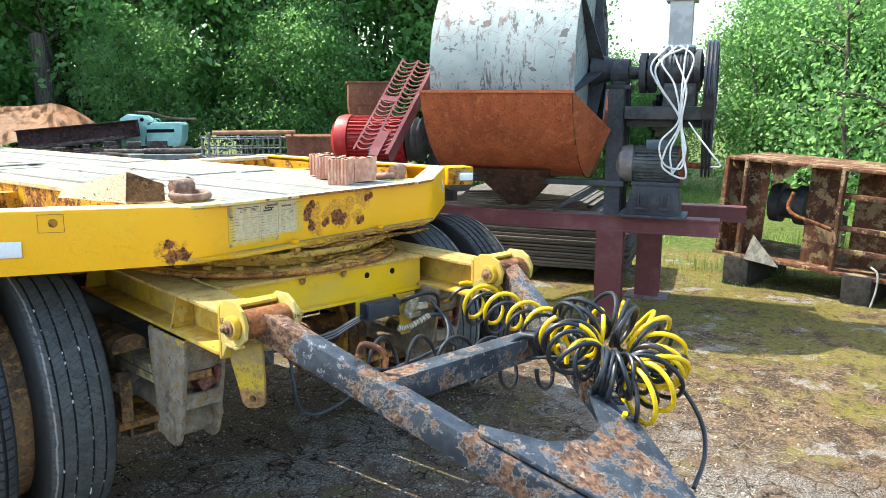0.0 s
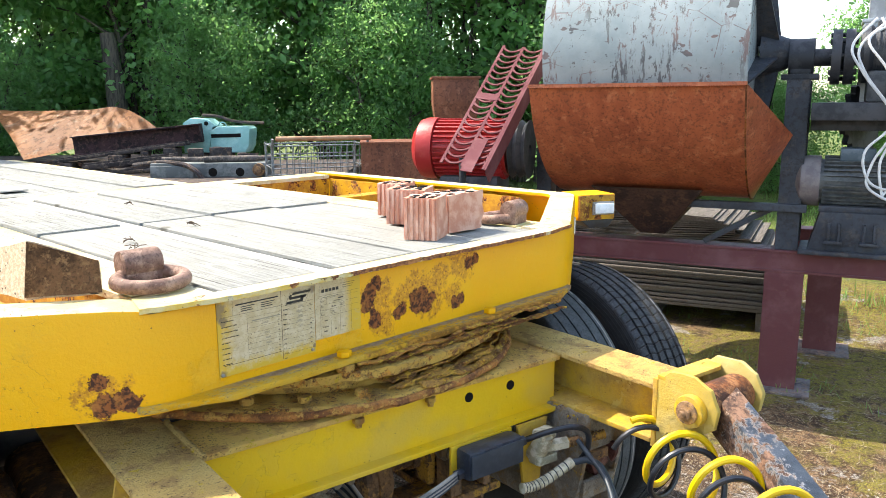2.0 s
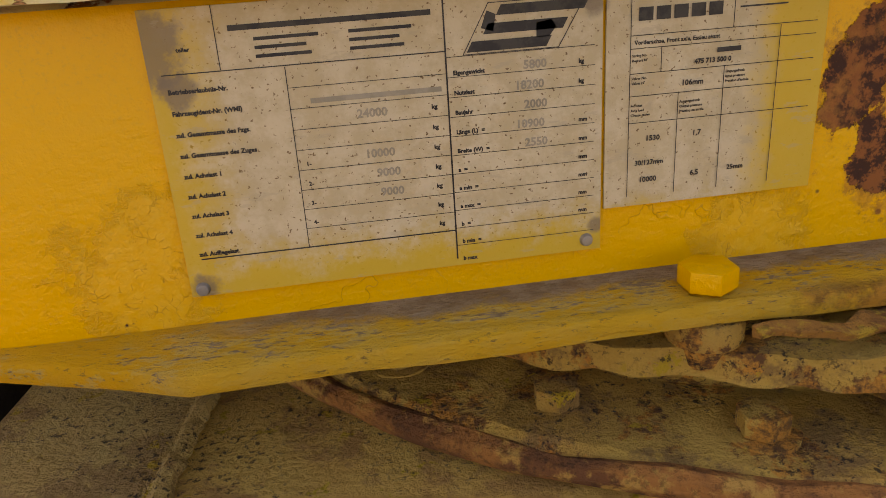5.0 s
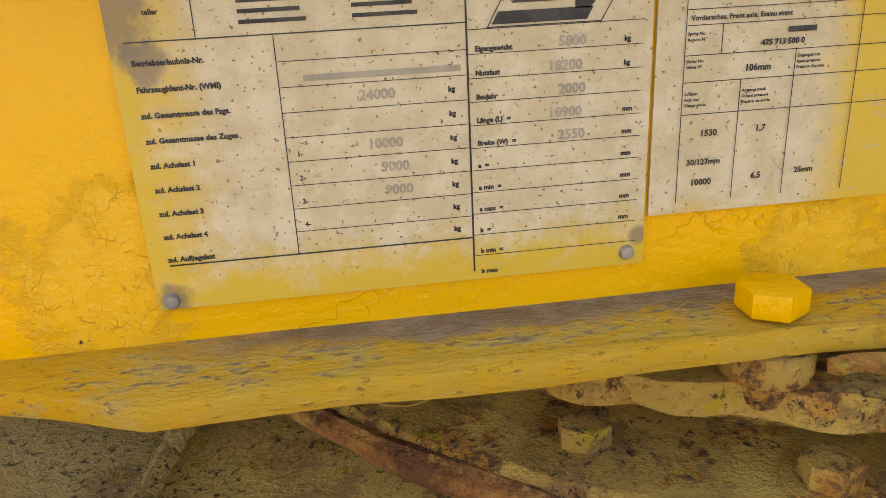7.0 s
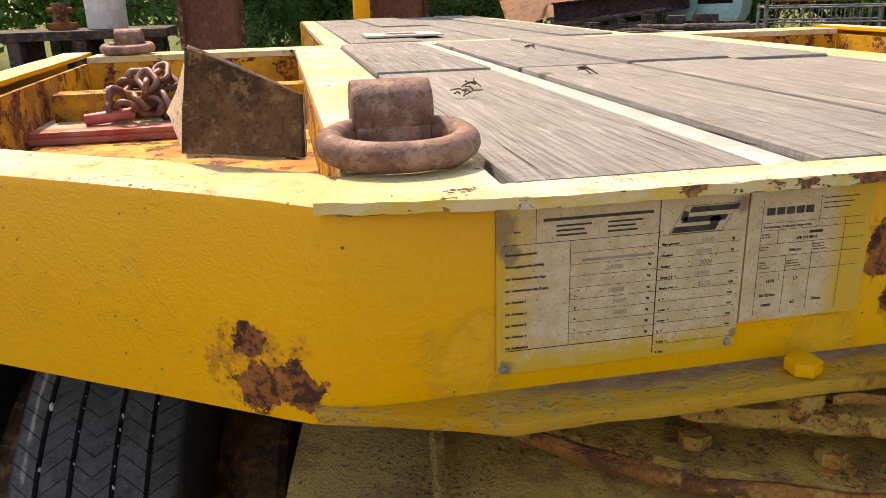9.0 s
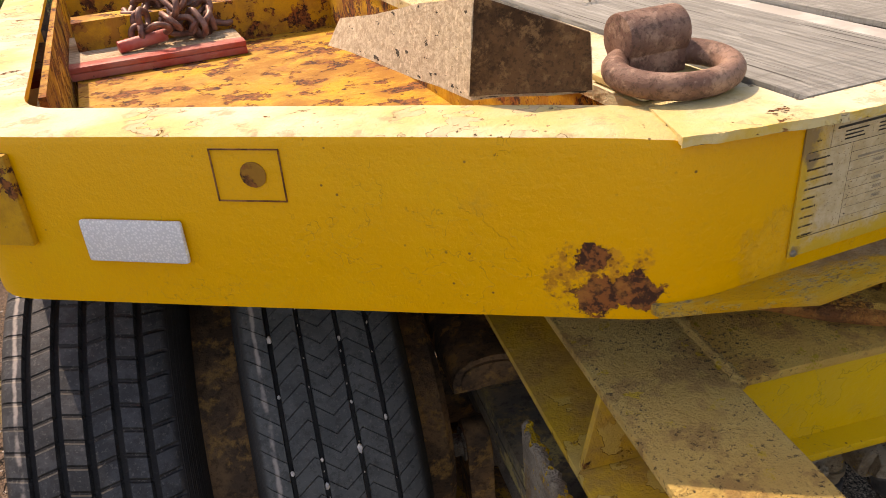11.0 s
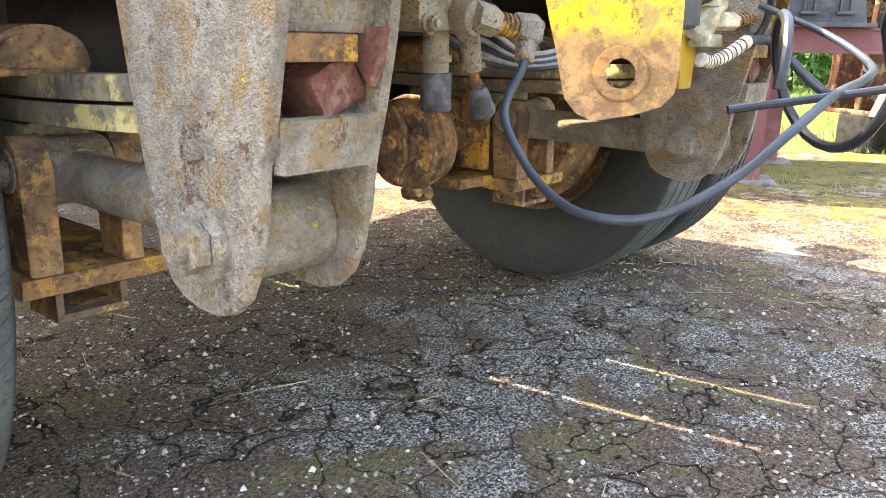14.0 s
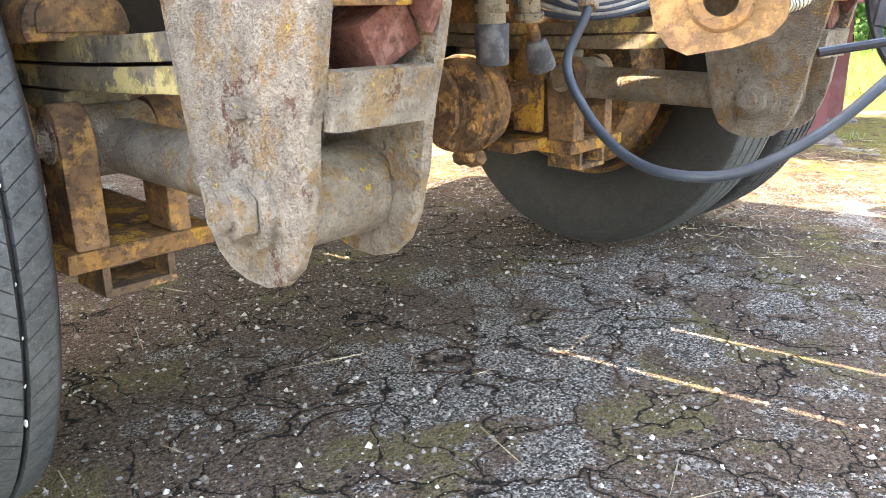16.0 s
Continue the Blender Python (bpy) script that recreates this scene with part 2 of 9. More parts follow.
def flange_material():
    """Yellow plate edge: grey grime in streaks next to the web, pale worn paint and rust at the lip."""
    k = Tree("grimy_yellow_flange")
    sep = k.n.new("ShaderNodeSeparateXYZ")
    k.l.new(k.co, sep.inputs[0])
    streak = k.noise(120.0, 6, 0.72, stretch=(0.35, 1.0, 1.0))
    flake = k.noise(330.0, 5, 0.75, stretch=(0.4, 1.0, 1.0))
    big = k.noise(13.0, 5, 0.65)
    col = k.mix(k.step(big, 0.42, 0.60), (0.72, 0.37, 0.006), (0.66, 0.38, 0.04))
    pale = k.step(k.math("ADD", streak, k.math("MULTIPLY", k.math("SUBTRACT", big, 0.5), 0.5)), 0.50, 0.545)
    col = k.mix(k.math("MULTIPLY", pale, 0.45), col, (0.60, 0.45, 0.15))
    wob = k.math("MULTIPLY", k.math("SUBTRACT", k.noise(30.0, 6, 0.7), 0.5), 0.055)
    yy = k.math("ADD", sep.outputs["Y"], wob)
    left = k.step(sep.outputs["X"], -0.43, -0.33)
    band = k.math("MULTIPLY", k.step(yy, -0.026, -0.012), left)
    outer = k.math("SUBTRACT", 1.0, k.step(yy, -0.048, -0.036))
    col = k.mix(k.math("MULTIPLY", outer, 0.7), col, k.mix(big, (0.76, 0.40, 0.008), (0.68, 0.42, 0.055)))
    flat = k.step(sep.outputs["X"], -0.20, 0.05)
    d = k.math("ADD", k.math("ADD", k.math("MULTIPLY", streak, 0.4), k.math("MULTIPLY", flake, 0.6)), k.math("ADD", k.math("MULTIPLY", flat, 0.05), k.math("SUBTRACT", k.math("MULTIPLY", k.math("SUBTRACT", big, 0.5), 0.25), k.math("MULTIPLY", outer, 0.06))))
    grime = k.math("MAXIMUM", k.math("MULTIPLY", k.step(d, 0.545, 0.575), 0.8), k.math("MULTIPLY", band, 0.85))
    col = k.mix(grime, col, k.mix(k.step(k.noise(60.0, 5, 0.7), 0.38, 0.62), (0.19, 0.125, 0.085), (0.33, 0.245, 0.170)))
    chip = k.step(flake, 0.60, 0.64)
    col = k.mix(k.math("MULTIPLY", chip, 0.6), col, (0.20, 0.12, 0.03))
    lip = k.math("MULTIPLY", k.step(k.math("MULTIPLY", sep.outputs["Y"], -1.0), 0.036, 0.056), k.step(k.math("ADD", k.math("MULTIPLY", sep.outputs["X"], 0.9), k.noise(16.0, 6, 0.7)), 0.42, 0.56))
    rust = k.mix(k.step(k.noise(60.0, 6, 0.75), 0.42, 0.6), (0.16, 0.055, 0.014), (0.52, 0.22, 0.035))
    col = k.mix(k.math("MULTIPLY", lip, 0.8), col, rust)
    h = k.math("ADD", k.math("MULTIPLY", streak, 1.2), k.math("SUBTRACT", k.math("MULTIPLY", flake, 0.8), k.math("MULTIPLY", grime, 0.5)))
    return k.done(col, 0.75, 0.0, k.bump(h, 1.0, 0.005), spec=0.25)


M_FLANGE = flange_material()


def greasy(name, dark, mid, pale, rust, amount=0.5, scale=1.0):
    """Steel under old grease: olive and brown film, black pits, crusts of orange rust, traces of yellow."""
    k = Tree(name)
    big = k.noise(6.0 * scale, 6, 0.65)
    col = k.mix(k.step(big, 0.36, 0.62), mid, pale)
    stain = k.step(k.noise(15.0 * scale, 8, 0.72), 0.50, 0.60)
    col = k.mix(k.math("MULTIPLY", stain, 0.7), col, dark)
    crusty = k.noise(11.0 * scale, 8, 0.74)
    r = k.mix(k.step(k.noise(85.0, 6, 0.75), 0.42, 0.60), (0.13, 0.05, 0.02), rust)
    mask = k.step(crusty, 0.66 - 0.2 * amount, 0.70 - 0.2 * amount)
    col = k.mix(k.math("MULTIPLY", mask, 0.9), col, r)
    yel = k.math("MULTIPLY", k.step(k.noise(26.0 * scale, 6, 0.7), 0.60, 0.63), k.step(k.noise(4.0, 3, 0.5), 0.48, 0.56))
    col = k.mix(yel, col, (0.56, 0.37, 0.03))
    fine = k.noise(190.0, 5, 0.75)
    pits = k.math("MULTIPLY", k.step(fine, 0.56, 0.61), k.step(k.noise(12.0, 5, 0.65), 0.42, 0.56))
    col = k.mix(k.math("MULTIPLY", pits, 0.85), col, (0.018, 0.013, 0.010))
    tar = k.step(k.noise(23.0 * scale, 7, 0.75, stretch=(1, 1, 2.2)), 0.655, 0.68)
    col = k.mix(k.math("MULTIPLY", tar, 0.9), col, (0.016, 0.013, 0.012))
    h = k.math("ADD", k.math("MULTIPLY", crusty, 1.6), k.math("ADD", k.math("MULTIPLY", fine, 0.6), k.math("MULTIPLY", k.noise(55.0, 6, 0.7), 1.0)))
    return k.done(col, k.math("SUBTRACT", 0.78, k.math("MULTIPLY", tar, 0.4)), 0.0, k.bump(h, 1.0, 0.009), spec=0.3)


M_SOOT = greasy("dirty_brown_beam_top", (0.40, 0.20, 0.06), (0.66, 0.37, 0.09), (0.72, 0.46, 0.11), (0.48, 0.19, 0.045), 0.30)
M_DUSTY = greasy("dusty_olive_beam_top", (0.34, 0.19, 0.065), (0.55, 0.35, 0.10), (0.62, 0.43, 0.14), (0.42, 0.22, 0.06), 0.10)
M_DOLLY = painted("pale_dolly_yellow", (0.54, 0.330, 0.025), (0.48, 0.315, 0.07), 0.55, fade=0.6, dirt=(0.31, 0.185, 0.07), dirt_amount=1.15, rough=0.6, dscale=19.0, dsoft=0.24, relief=1.0, flaking=0.55, old=(0.56, 0.41, 0.12), bare=0.03)
M_CHEEK = painted("cream_yellow_chipped_paint", (0.43, 0.30, 0.055), (0.48, 0.385, 0.155), 0.55, fade=0.8, dirt=(0.34, 0.245, 0.11), dirt_amount=0.9, rough=0.65, dscale=24.0, dsoft=0.2, relief=1.0, flaking=0.30, old=(0.50, 0.40, 0.18), bare=0.0)
M_CROSS = painted("dolly_crossbeam_yellow", (0.74, 0.46, 0.012), (0.66, 0.43, 0.05), 0.36, fade=0.4, dirt=(0.34, 0.24, 0.09), dirt_amount=0.45)
def tab_material():
    """Yellow paint with brown smears, rust round the eye and along the edges."""
    k = Tree("worn_yellow_tab")
    sep = k.n.new("ShaderNodeSeparateXYZ")
    k.l.new(k.co, sep.inputs[0])
    n = k.noise(34.0, 7, 0.7)
    col = k.mix(k.step(k.noise(14.0, 5, 0.6), 0.40, 0.60), (0.50, 0.33, 0.012), (0.40, 0.28, 0.05))
    col = k.mix(k.math("MULTIPLY", k.step(n, 0.50, 0.60), 0.75), col, (0.235, 0.160, 0.065))
    col = k.mix(k.math("MULTIPLY", k.step(k.noise(110.0, 5, 0.75), 0.55, 0.62), 0.7), col, (0.10, 0.052, 0.016))
    low = k.math("SUBTRACT", 1.0, k.step(k.math("ADD", sep.outputs["Z"], k.math("MULTIPLY", k.math("SUBTRACT", n, 0.5), 0.06)), 0.676, 0.690))
    high = k.step(k.math("ADD", sep.outputs["Z"], k.math("MULTIPLY", k.math("SUBTRACT", n, 0.5), 0.12)), 0.755, 0.785)
    col = k.mix(k.math("MULTIPLY", high, 0.65), col, (0.30, 0.215, 0.10))
    rust = k.mix(k.step(k.noise(60.0, 6, 0.75), 0.40, 0.62), (0.13, 0.068, 0.038), (0.33, 0.175, 0.075))
    col = k.mix(k.math("MULTIPLY", low, 0.9), col, rust)
    h = k.math("ADD", k.math("MULTIPLY", n, 0.8), k.math("MULTIPLY", k.noise(150.0, 4, 0.7), 0.6))
    return k.done(col, 0.7, 0.0, k.bump(h, 0.9, 0.005), spec=0.25)


M_TAB = tab_material()


def worn_grey(name, edge_z=0.0):
    """Grey scale-covered steel with orange stains, red rust and flecks of old yellow paint."""
    k = Tree(name)
    col = k.mix(k.step(k.noise(24.0, 8, 0.7), 0.38, 0.62), (0.27, 0.225, 0.172), (0.44, 0.375, 0.290))
    stain = k.step(k.noise(21.0, 9, 0.78, stretch=(1, 1, 0.8)), 0.51, 0.58)
    col = k.mix(k.math("MULTIPLY", stain, 0.75), col, (0.37, 0.225, 0.085))
    red = k.step(k.noise(9.5, 9, 0.76), 0.59, 0.62)
    col = k.mix(k.math("MULTIPLY", red, 0.85), col, (0.15, 0.062, 0.038))
    fleck = k.math("MULTIPLY", k.step(k.noise(95.0, 4, 0.6), 0.605, 0.62), k.step(k.noise(9.0, 4, 0.6), 0.585, 0.61))
    if edge_z:
        sep = k.n.new("ShaderNodeSeparateXYZ")
        k.l.new(k.co, sep.inputs[0])
        up = k.math("ADD", k.math("MULTIPLY", k.math("SUBTRACT", sep.outputs["Z"], edge_z), 12.0), k.math("MULTIPLY", k.math("SUBTRACT", k.noise(45.0, 5, 0.6), 0.5), 3.0))
        fleck = k.math("MAXIMUM", fleck, k.step(up, 0.0, 0.08))
    col = k.mix(fleck, col, (0.74, 0.47, 0.012))
    fine = k.noise(130.0, 5, 0.75)
    pit = k.step(fine, 0.53, 0.62)
    col = k.mix(k.math("MULTIPLY", pit, 0.5), col, (0.10, 0.075, 0.055))
    lump = k.noise(260.0, 3, 0.55)
    col = k.mix(k.math("MULTIPLY", k.step(lump, 0.56, 0.66), 0.35), col, (0.50, 0.455, 0.385))
    col = k.mix(k.math("MULTIPLY", k.math("SUBTRACT", 1.0, k.step(lump, 0.33, 0.43)), 0.45), col, (0.13, 0.10, 0.075))
    h = k.math("ADD", k.math("MULTIPLY", k.noise(48.0, 6, 0.7), 1.0), k.math("ADD", k.math("MULTIPLY", fine, 0.5), k.math("MULTIPLY", lump, 0.75)))
    return k.done(col, 0.72, 0.0, k.bump(h, 1.0, 0.015), spec=0.35)


M_HANG = worn_grey("grey_hanger_steel", 0.800)
M_SPRING = rusted("spring_steel", (0.13, 0.115, 0.10), (0.27, 0.225, 0.15), (0.46, 0.35, 0.13), 0.9, 0.6, 0.3, paint=(0.56, 0.45, 0.19), amount=0.40)
M_CLAMP = rusted("orange_rusted_clamp", (0.11, 0.065, 0.04), (0.26, 0.14, 0.06), (0.40, 0.20, 0.06), 1.5, 0.8, 0.8, paint=(0.50, 0.27, 0.045), amount=0.44)
M_AXLE = rusted("rusty_axle_steel", (0.11, 0.070, 0.045), (0.25, 0.145, 0.075), (0.42, 0.23, 0.08), 1.3)
M_GREASE = greasy("greasy_ring_steel", (0.24, 0.13, 0.05), (0.54, 0.30, 0.065), (0.62, 0.38, 0.08), (0.66, 0.28, 0.045), 0.66, 1.6)
M_RUST = rusted("dark_rust")
def bar_material():
    """Blue-black paint, scuffed pale and flaked away to brown rust."""
    k = Tree("drawbar_black_paint")
    fine = k.noise(130.0, 6, 0.75)
    col = k.mix(k.step(k.noise(10.0, 6, 0.65), 0.4, 0.62), (0.020, 0.027, 0.038), (0.050, 0.062, 0.080))
    scuff = k.step(k.noise(26.0, 8, 0.78), 0.555, 0.60)
    col = k.mix(k.math("MULTIPLY", scuff, 0.75), col, (0.27, 0.29, 0.32))
    n = k.noise(6.5, 10, 0.76)
    sep = k.n.new("ShaderNodeSeparateXYZ")
    k.l.new(k.co, sep.inputs[0])
    n = k.math("ADD", n, k.math("MULTIPLY", k.step(sep.outputs["Y"], -1.12, -0.95), 0.16))
    flake = k.step(n, 0.525, 0.545)
    rim = k.step(n, 0.505, 0.525)
    col = k.mix(k.math("MULTIPLY", rim, 0.6), col, (0.30, 0.27, 0.24))
    rust = k.mix(k.step(k.noise(45.0, 7, 0.75), 0.42, 0.60), (0.055, 0.028, 0.018), (0.21, 0.115, 0.070))
    rust = k.mix(k.step(k.noise(30.0, 7, 0.7), 0.58, 0.64), rust, (0.34, 0.25, 0.19))
    col = k.mix(flake, col, rust)
    col = k.mix(k.math("MULTIPLY", k.step(fine, 0.54, 0.62), 0.4), col, (0.012, 0.010, 0.010))
    h = k.math("SUBTRACT", k.math("MULTIPLY", fine, 0.5), flake)
    return k.done(col, k.math("ADD", 0.42, k.math("MULTIPLY", flake, 0.42)), 0.0, k.bump(h, 0.6, 0.004), spec=0.35)


M_BAR = bar_material()
M_RING = rusted("worn_ring_steel", (0.16, 0.085, 0.060), (0.27, 0.16, 0.115), (0.33, 0.21, 0.15), 2.2, 0.6, 0.3, paint=(0.42, 0.10, 0.07), amount=0.14)
M_BOLT = plain("grey_bolt_steel", (0.24, 0.23, 0.21), (0.36, 0.31, 0.24), 30, 0.55, 0.5, 0.3)
M_DARK = plain("dark_steel", (0.020, 0.022, 0.026), (0.05, 0.05, 0.055), 9, 0.6, 0.1, 0.25)
M_BLACK = plain("black_rubber_hose", (0.008, 0.010, 0.014), (0.016, 0.02, 0.028), 15, 0.38, 0.0, 0.1)
M_YHOSE = plain("yellow_hose", (0.80, 0.52, 0.004), (0.66, 0.42, 0.01), 12, 0.35, 0.0, 0.1)
M_GHOSE = plain("grey_blue_hose", (0.020, 0.030, 0.042), (0.034, 0.046, 0.060), 15, 0.5, 0.0, 0.085)
M_CABLE = plain("white_cable", (0.55, 0.55, 0.53), (0.70, 0.70, 0.68), 10, 0.45, 0.0, 0.1)
M_GREY = plain("dusty_grey_plastic", (0.20, 0.19, 0.17), (0.36, 0.33, 0.28), 18, 0.7, 0.0, 0.3)
M_BRICK = plain("hollow_clay_brick", (0.50, 0.22, 0.14), (0.62, 0.36, 0.26), 16, 0.9, 0.0, 0.5, True, 0.003)
def lip_material():
    """Edge of the top plate: cream-yellow paint chipped to brown, nearly bare along its right half."""
    k = Tree("chipped_edge_paint")
    sep = k.n.new("ShaderNodeSeparateXYZ")
    k.l.new(k.co, sep.inputs[0])
    n = k.noise(38.0, 6, 0.6, stretch=(0.5, 1, 1))
    fine = k.noise(150.0, 5, 0.7)
    col = k.mix(k.step(k.noise(20.0, 5, 0.6), 0.4, 0.6), (0.68, 0.46, 0.09), (0.66, 0.55, 0.28))
    right = k.step(sep.outputs["X"], -0.30, 0.02)
    bare = k.step(k.math("ADD", n, k.math("MULTIPLY", right, 0.20)), 0.575, 0.59)
    rust = k.mix(k.step(fine, 0.42, 0.60), (0.13, 0.052, 0.030), (0.33, 0.140, 0.055))
    rust = k.mix(k.step(k.noise(45.0, 5, 0.7), 0.50, 0.60), rust, (0.44, 0.20, 0.07))
    col = k.mix(bare, col, rust)
    h = k.math("SUBTRACT", k.math("MULTIPLY", fine, 0.4), bare)
    return k.done(col, 0.75, 0.0, k.bump(h, 1.0, 0.004), spec=0.25)


M_LIP = lip_material()
M_STRIP = plain("pale_worn_steel", (0.42, 0.39, 0.34), (0.55, 0.52, 0.46), 10, 0.5, 0.1, 0.2)
M_LENS = plain("lamp_lens_white", (0.70, 0.72, 0.72), (0.80, 0.82, 0.82), 60, 0.15, 0.0, 0.3)



def tyre_material(name, blocks):
    k = Tree(name)
    n = k.noise(25.0, 6, 0.7)
    col = k.mix(k.step(n, 0.40, 0.60), *(((0.050, 0.055, 0.055), (0.074, 0.080, 0.079)) if not blocks else ((0.024, 0.026, 0.028), (0.046, 0.049, 0.053))))
    col = k.mix(k.math("MULTIPLY", k.step(k.noise(90.0, 5, 0.7), 0.52, 0.60), 0.4), col, (0.015, 0.015, 0.015))
    sep = k.n.new("ShaderNodeSeparateXYZ")
    k.l.new(k.co, sep.inputs[0])
    ang = k.math("ARCTAN2", sep.outputs["Y"], sep.outputs["Z"])
    saw = k.math("ADD", k.math("MULTIPLY", ang, 60.0 if not blocks else 46.0), k.math("MULTIPLY", k.math("PINGPONG", sep.outputs["X"], 0.035), 22.0 if blocks else 95.0))
    cut = k.step(k.math("ABSOLUTE", k.math("SINE", saw)), 0.0, 0.15) if not blocks else k.step(k.math("ABSOLUTE", k.math("SINE", saw)), 0.12, 0.34)
    rad = k.math("SQRT", k.math("ADD", k.math("MULTIPLY", sep.outputs["Y"], sep.outputs["Y"]), k.math("MULTIPLY", sep.outputs["Z"], sep.outputs["Z"])))
    tread = k.step(rad, 0.466, 0.472)
    cut = k.math("SUBTRACT", 1.0, k.math("MULTIPLY", k.math("SUBTRACT", 1.0, cut), tread))
    col = k.mix(k.math("ADD", 0.04, k.math("MULTIPLY", cut, 0.96)) if blocks else k.math("ADD", 0.35, k.math("MULTIPLY", cut, 0.65)), (0.012, 0.012, 0.012), col)
    ring = k.step(k.math("SINE", k.math("MULTIPLY", rad, 520.0)), 0.6, 1.0)
    scuff = k.math("MULTIPLY", k.step(k.math("ADD", k.near(0, 0, 0, 5.0), k.noise(9.0, 5, 0.7)), 1.46, 1.54), k.math("SUBTRACT", 1.0, tread))
    col = k.mix(k.math("MULTIPLY", scuff, 0.4), col, (0.11, 0.10, 0.09))
    off = k.math("ABSOLUTE", k.math("SUBTRACT", sep.outputs["X"], k.math("ADD", 0.088, k.math("MULTIPLY", k.math("SUBTRACT", k.noise(14.0, 4, 0.7), 0.5), 0.016))))
    rub = k.math("MULTIPLY", k.math("SUBTRACT", 1.0, k.step(off, 0.0008, 0.0045)), k.math("MULTIPLY", k.step(k.noise(9.0, 5, 0.7), 0.38, 0.50), k.step(rad, 0.455, 0.462)))
    col = k.mix(k.math("MULTIPLY", rub, 0.8), col, (0.34, 0.30, 0.27))
    col = k.mix(k.math("MULTIPLY", k.math("SUBTRACT", 1.0, tread), 0.75), col, (0.017, 0.015, 0.014))
    dusty = k.step(k.noise(210.0, 4, 0.7), 0.56, 0.66)
    col = k.mix(k.math("MULTIPLY", dusty, k.math("ADD", 0.10, k.math("MULTIPLY", tread, 0.25))), col, (0.17, 0.16, 0.145))
    h = k.math("ADD", k.math("MULTIPLY", cut, 1.0), k.math("MULTIPLY", n, 0.25))
    h = k.math("ADD", h, k.math("MULTIPLY", k.math("MULTIPLY", ring, k.math("SUBTRACT", 1.0, tread)), 0.1))
    return k.done(col, 0.72, 0.0, k.bump(h, 0.8, 0.012 if blocks else 0.004), spec=0.35)


M_TYRE, M_TYRE2 = tyre_material("tyre_rubber_ribbed", False), tyre_material("tyre_rubber_block", True)


def wood(name, a, b, c, rand=True, along="y"):
    """Weathered boards: grey grain, fine checks along it, saw marks across, knots, pale rubbed streaks."""
    k = Tree(name, rand)
    u, v = (22, 1.1) if along == "y" else (1.1, 22)
    fu, fv = (75, 1.6) if along == "y" else (1.6, 75)
    g = k.noise(4.5, 9, 0.72, stretch=(u * 1.5, v, 30), dist=0.4)
    col = k.mix(k.step(g, 0.36, 0.64), a, b)
    col = k.mix(k.math("MULTIPLY", k.step(k.noise(2.0, 4, 0.6), 0.45, 0.65), 0.5), col, c)
    thin = k.step(k.noise(4.0, 6, 0.7, stretch=(fu, fv, 75)), 0.52, 0.60)
    col = k.mix(k.math("MULTIPLY", thin, 0.26), col, (a[0] * 0.55, a[1] * 0.54, a[2] * 0.52))
    rub = k.step(k.noise(5.0, 7, 0.7, stretch=(u * 0.5, v * 1.5, 22)), 0.55, 0.62)
    col = k.mix(k.math("MULTIPLY", rub, 0.5), col, (b[0] * 1.4, b[1] * 1.4, b[2] * 1.4))
    saw = k.noise(3.0, 4, 0.6, stretch=(fv * 2, fu * 0.8, 10))
    sawn = k.math("MULTIPLY", k.step(saw, 0.52, 0.60), k.step(k.noise(2.3, 3, 0.5), 0.46, 0.58))
    col = k.mix(k.math("MULTIPLY", sawn, 0.35), col, (a[0] * 0.6, a[1] * 0.6, a[2] * 0.58))
    kv = k.n.new("ShaderNodeTexVoronoi")
    kv.inputs["Scale"].default_value = 3.1
    mp = k.n.new("ShaderNodeMapping")
    mp.inputs["Scale"].default_value = (1.6, 0.9, 1.0) if along == "y" else (0.9, 1.6, 1.0)
    k.l.new(k.warped(9.0, 0.05), mp.inputs[0])
    k.l.new(mp.outputs[0], kv.inputs["Vector"])
    knot = k.math("SUBTRACT", 1.0, k.step(kv.outputs["Distance"], 0.035, 0.10))
    col = k.mix(k.math("MULTIPLY", knot, 0.85), col, (a[0] * 0.30, a[1] * 0.27, a[2] * 0.22))
    slits = k.step(k.noise(5.0, 4, 0.6, stretch=(u * 1.7, v * 0.45, 22)), 0.645, 0.665)
    col = k.mix(k.math("MULTIPLY", slits, 0.9), col, (0.035, 0.030, 0.026))
    if rand:
        col = k.mix(k.math("MULTIPLY", k.rnd, 0.35), col, c)
    h = k.math("SUBTRACT", k.math("ADD", g, k.math("SUBTRACT", k.math("MULTIPLY", sawn, -0.3), k.math("MULTIPLY", thin, 0.4))), k.math("MULTIPLY", slits, 1.6))
    return k.done(col, 0.92, 0.0, k.bump(h, 0.7, 0.003), spec=0.08)


M_PLANK = wood("weathered_deck_wood", (0.218, 0.218, 0.196), (0.325, 0.328, 0.296), (0.268, 0.264, 0.236))
M_BLOCK = wood("rough_timber", (0.44, 0.33, 0.22), (0.66, 0.54, 0.38), (0.52, 0.34, 0.17), False, "x")
M_ENDWOOD = rusted("timber_end_grain", (0.085, 0.042, 0.018), (0.20, 0.100, 0.044), (0.30, 0.165, 0.075), 2.6, 0.95, 1.0)
M_GREYWOOD = wood("grey_stacked_boards", (0.085, 0.076, 0.068), (0.185, 0.168, 0.150), (0.125, 0.108, 0.094))


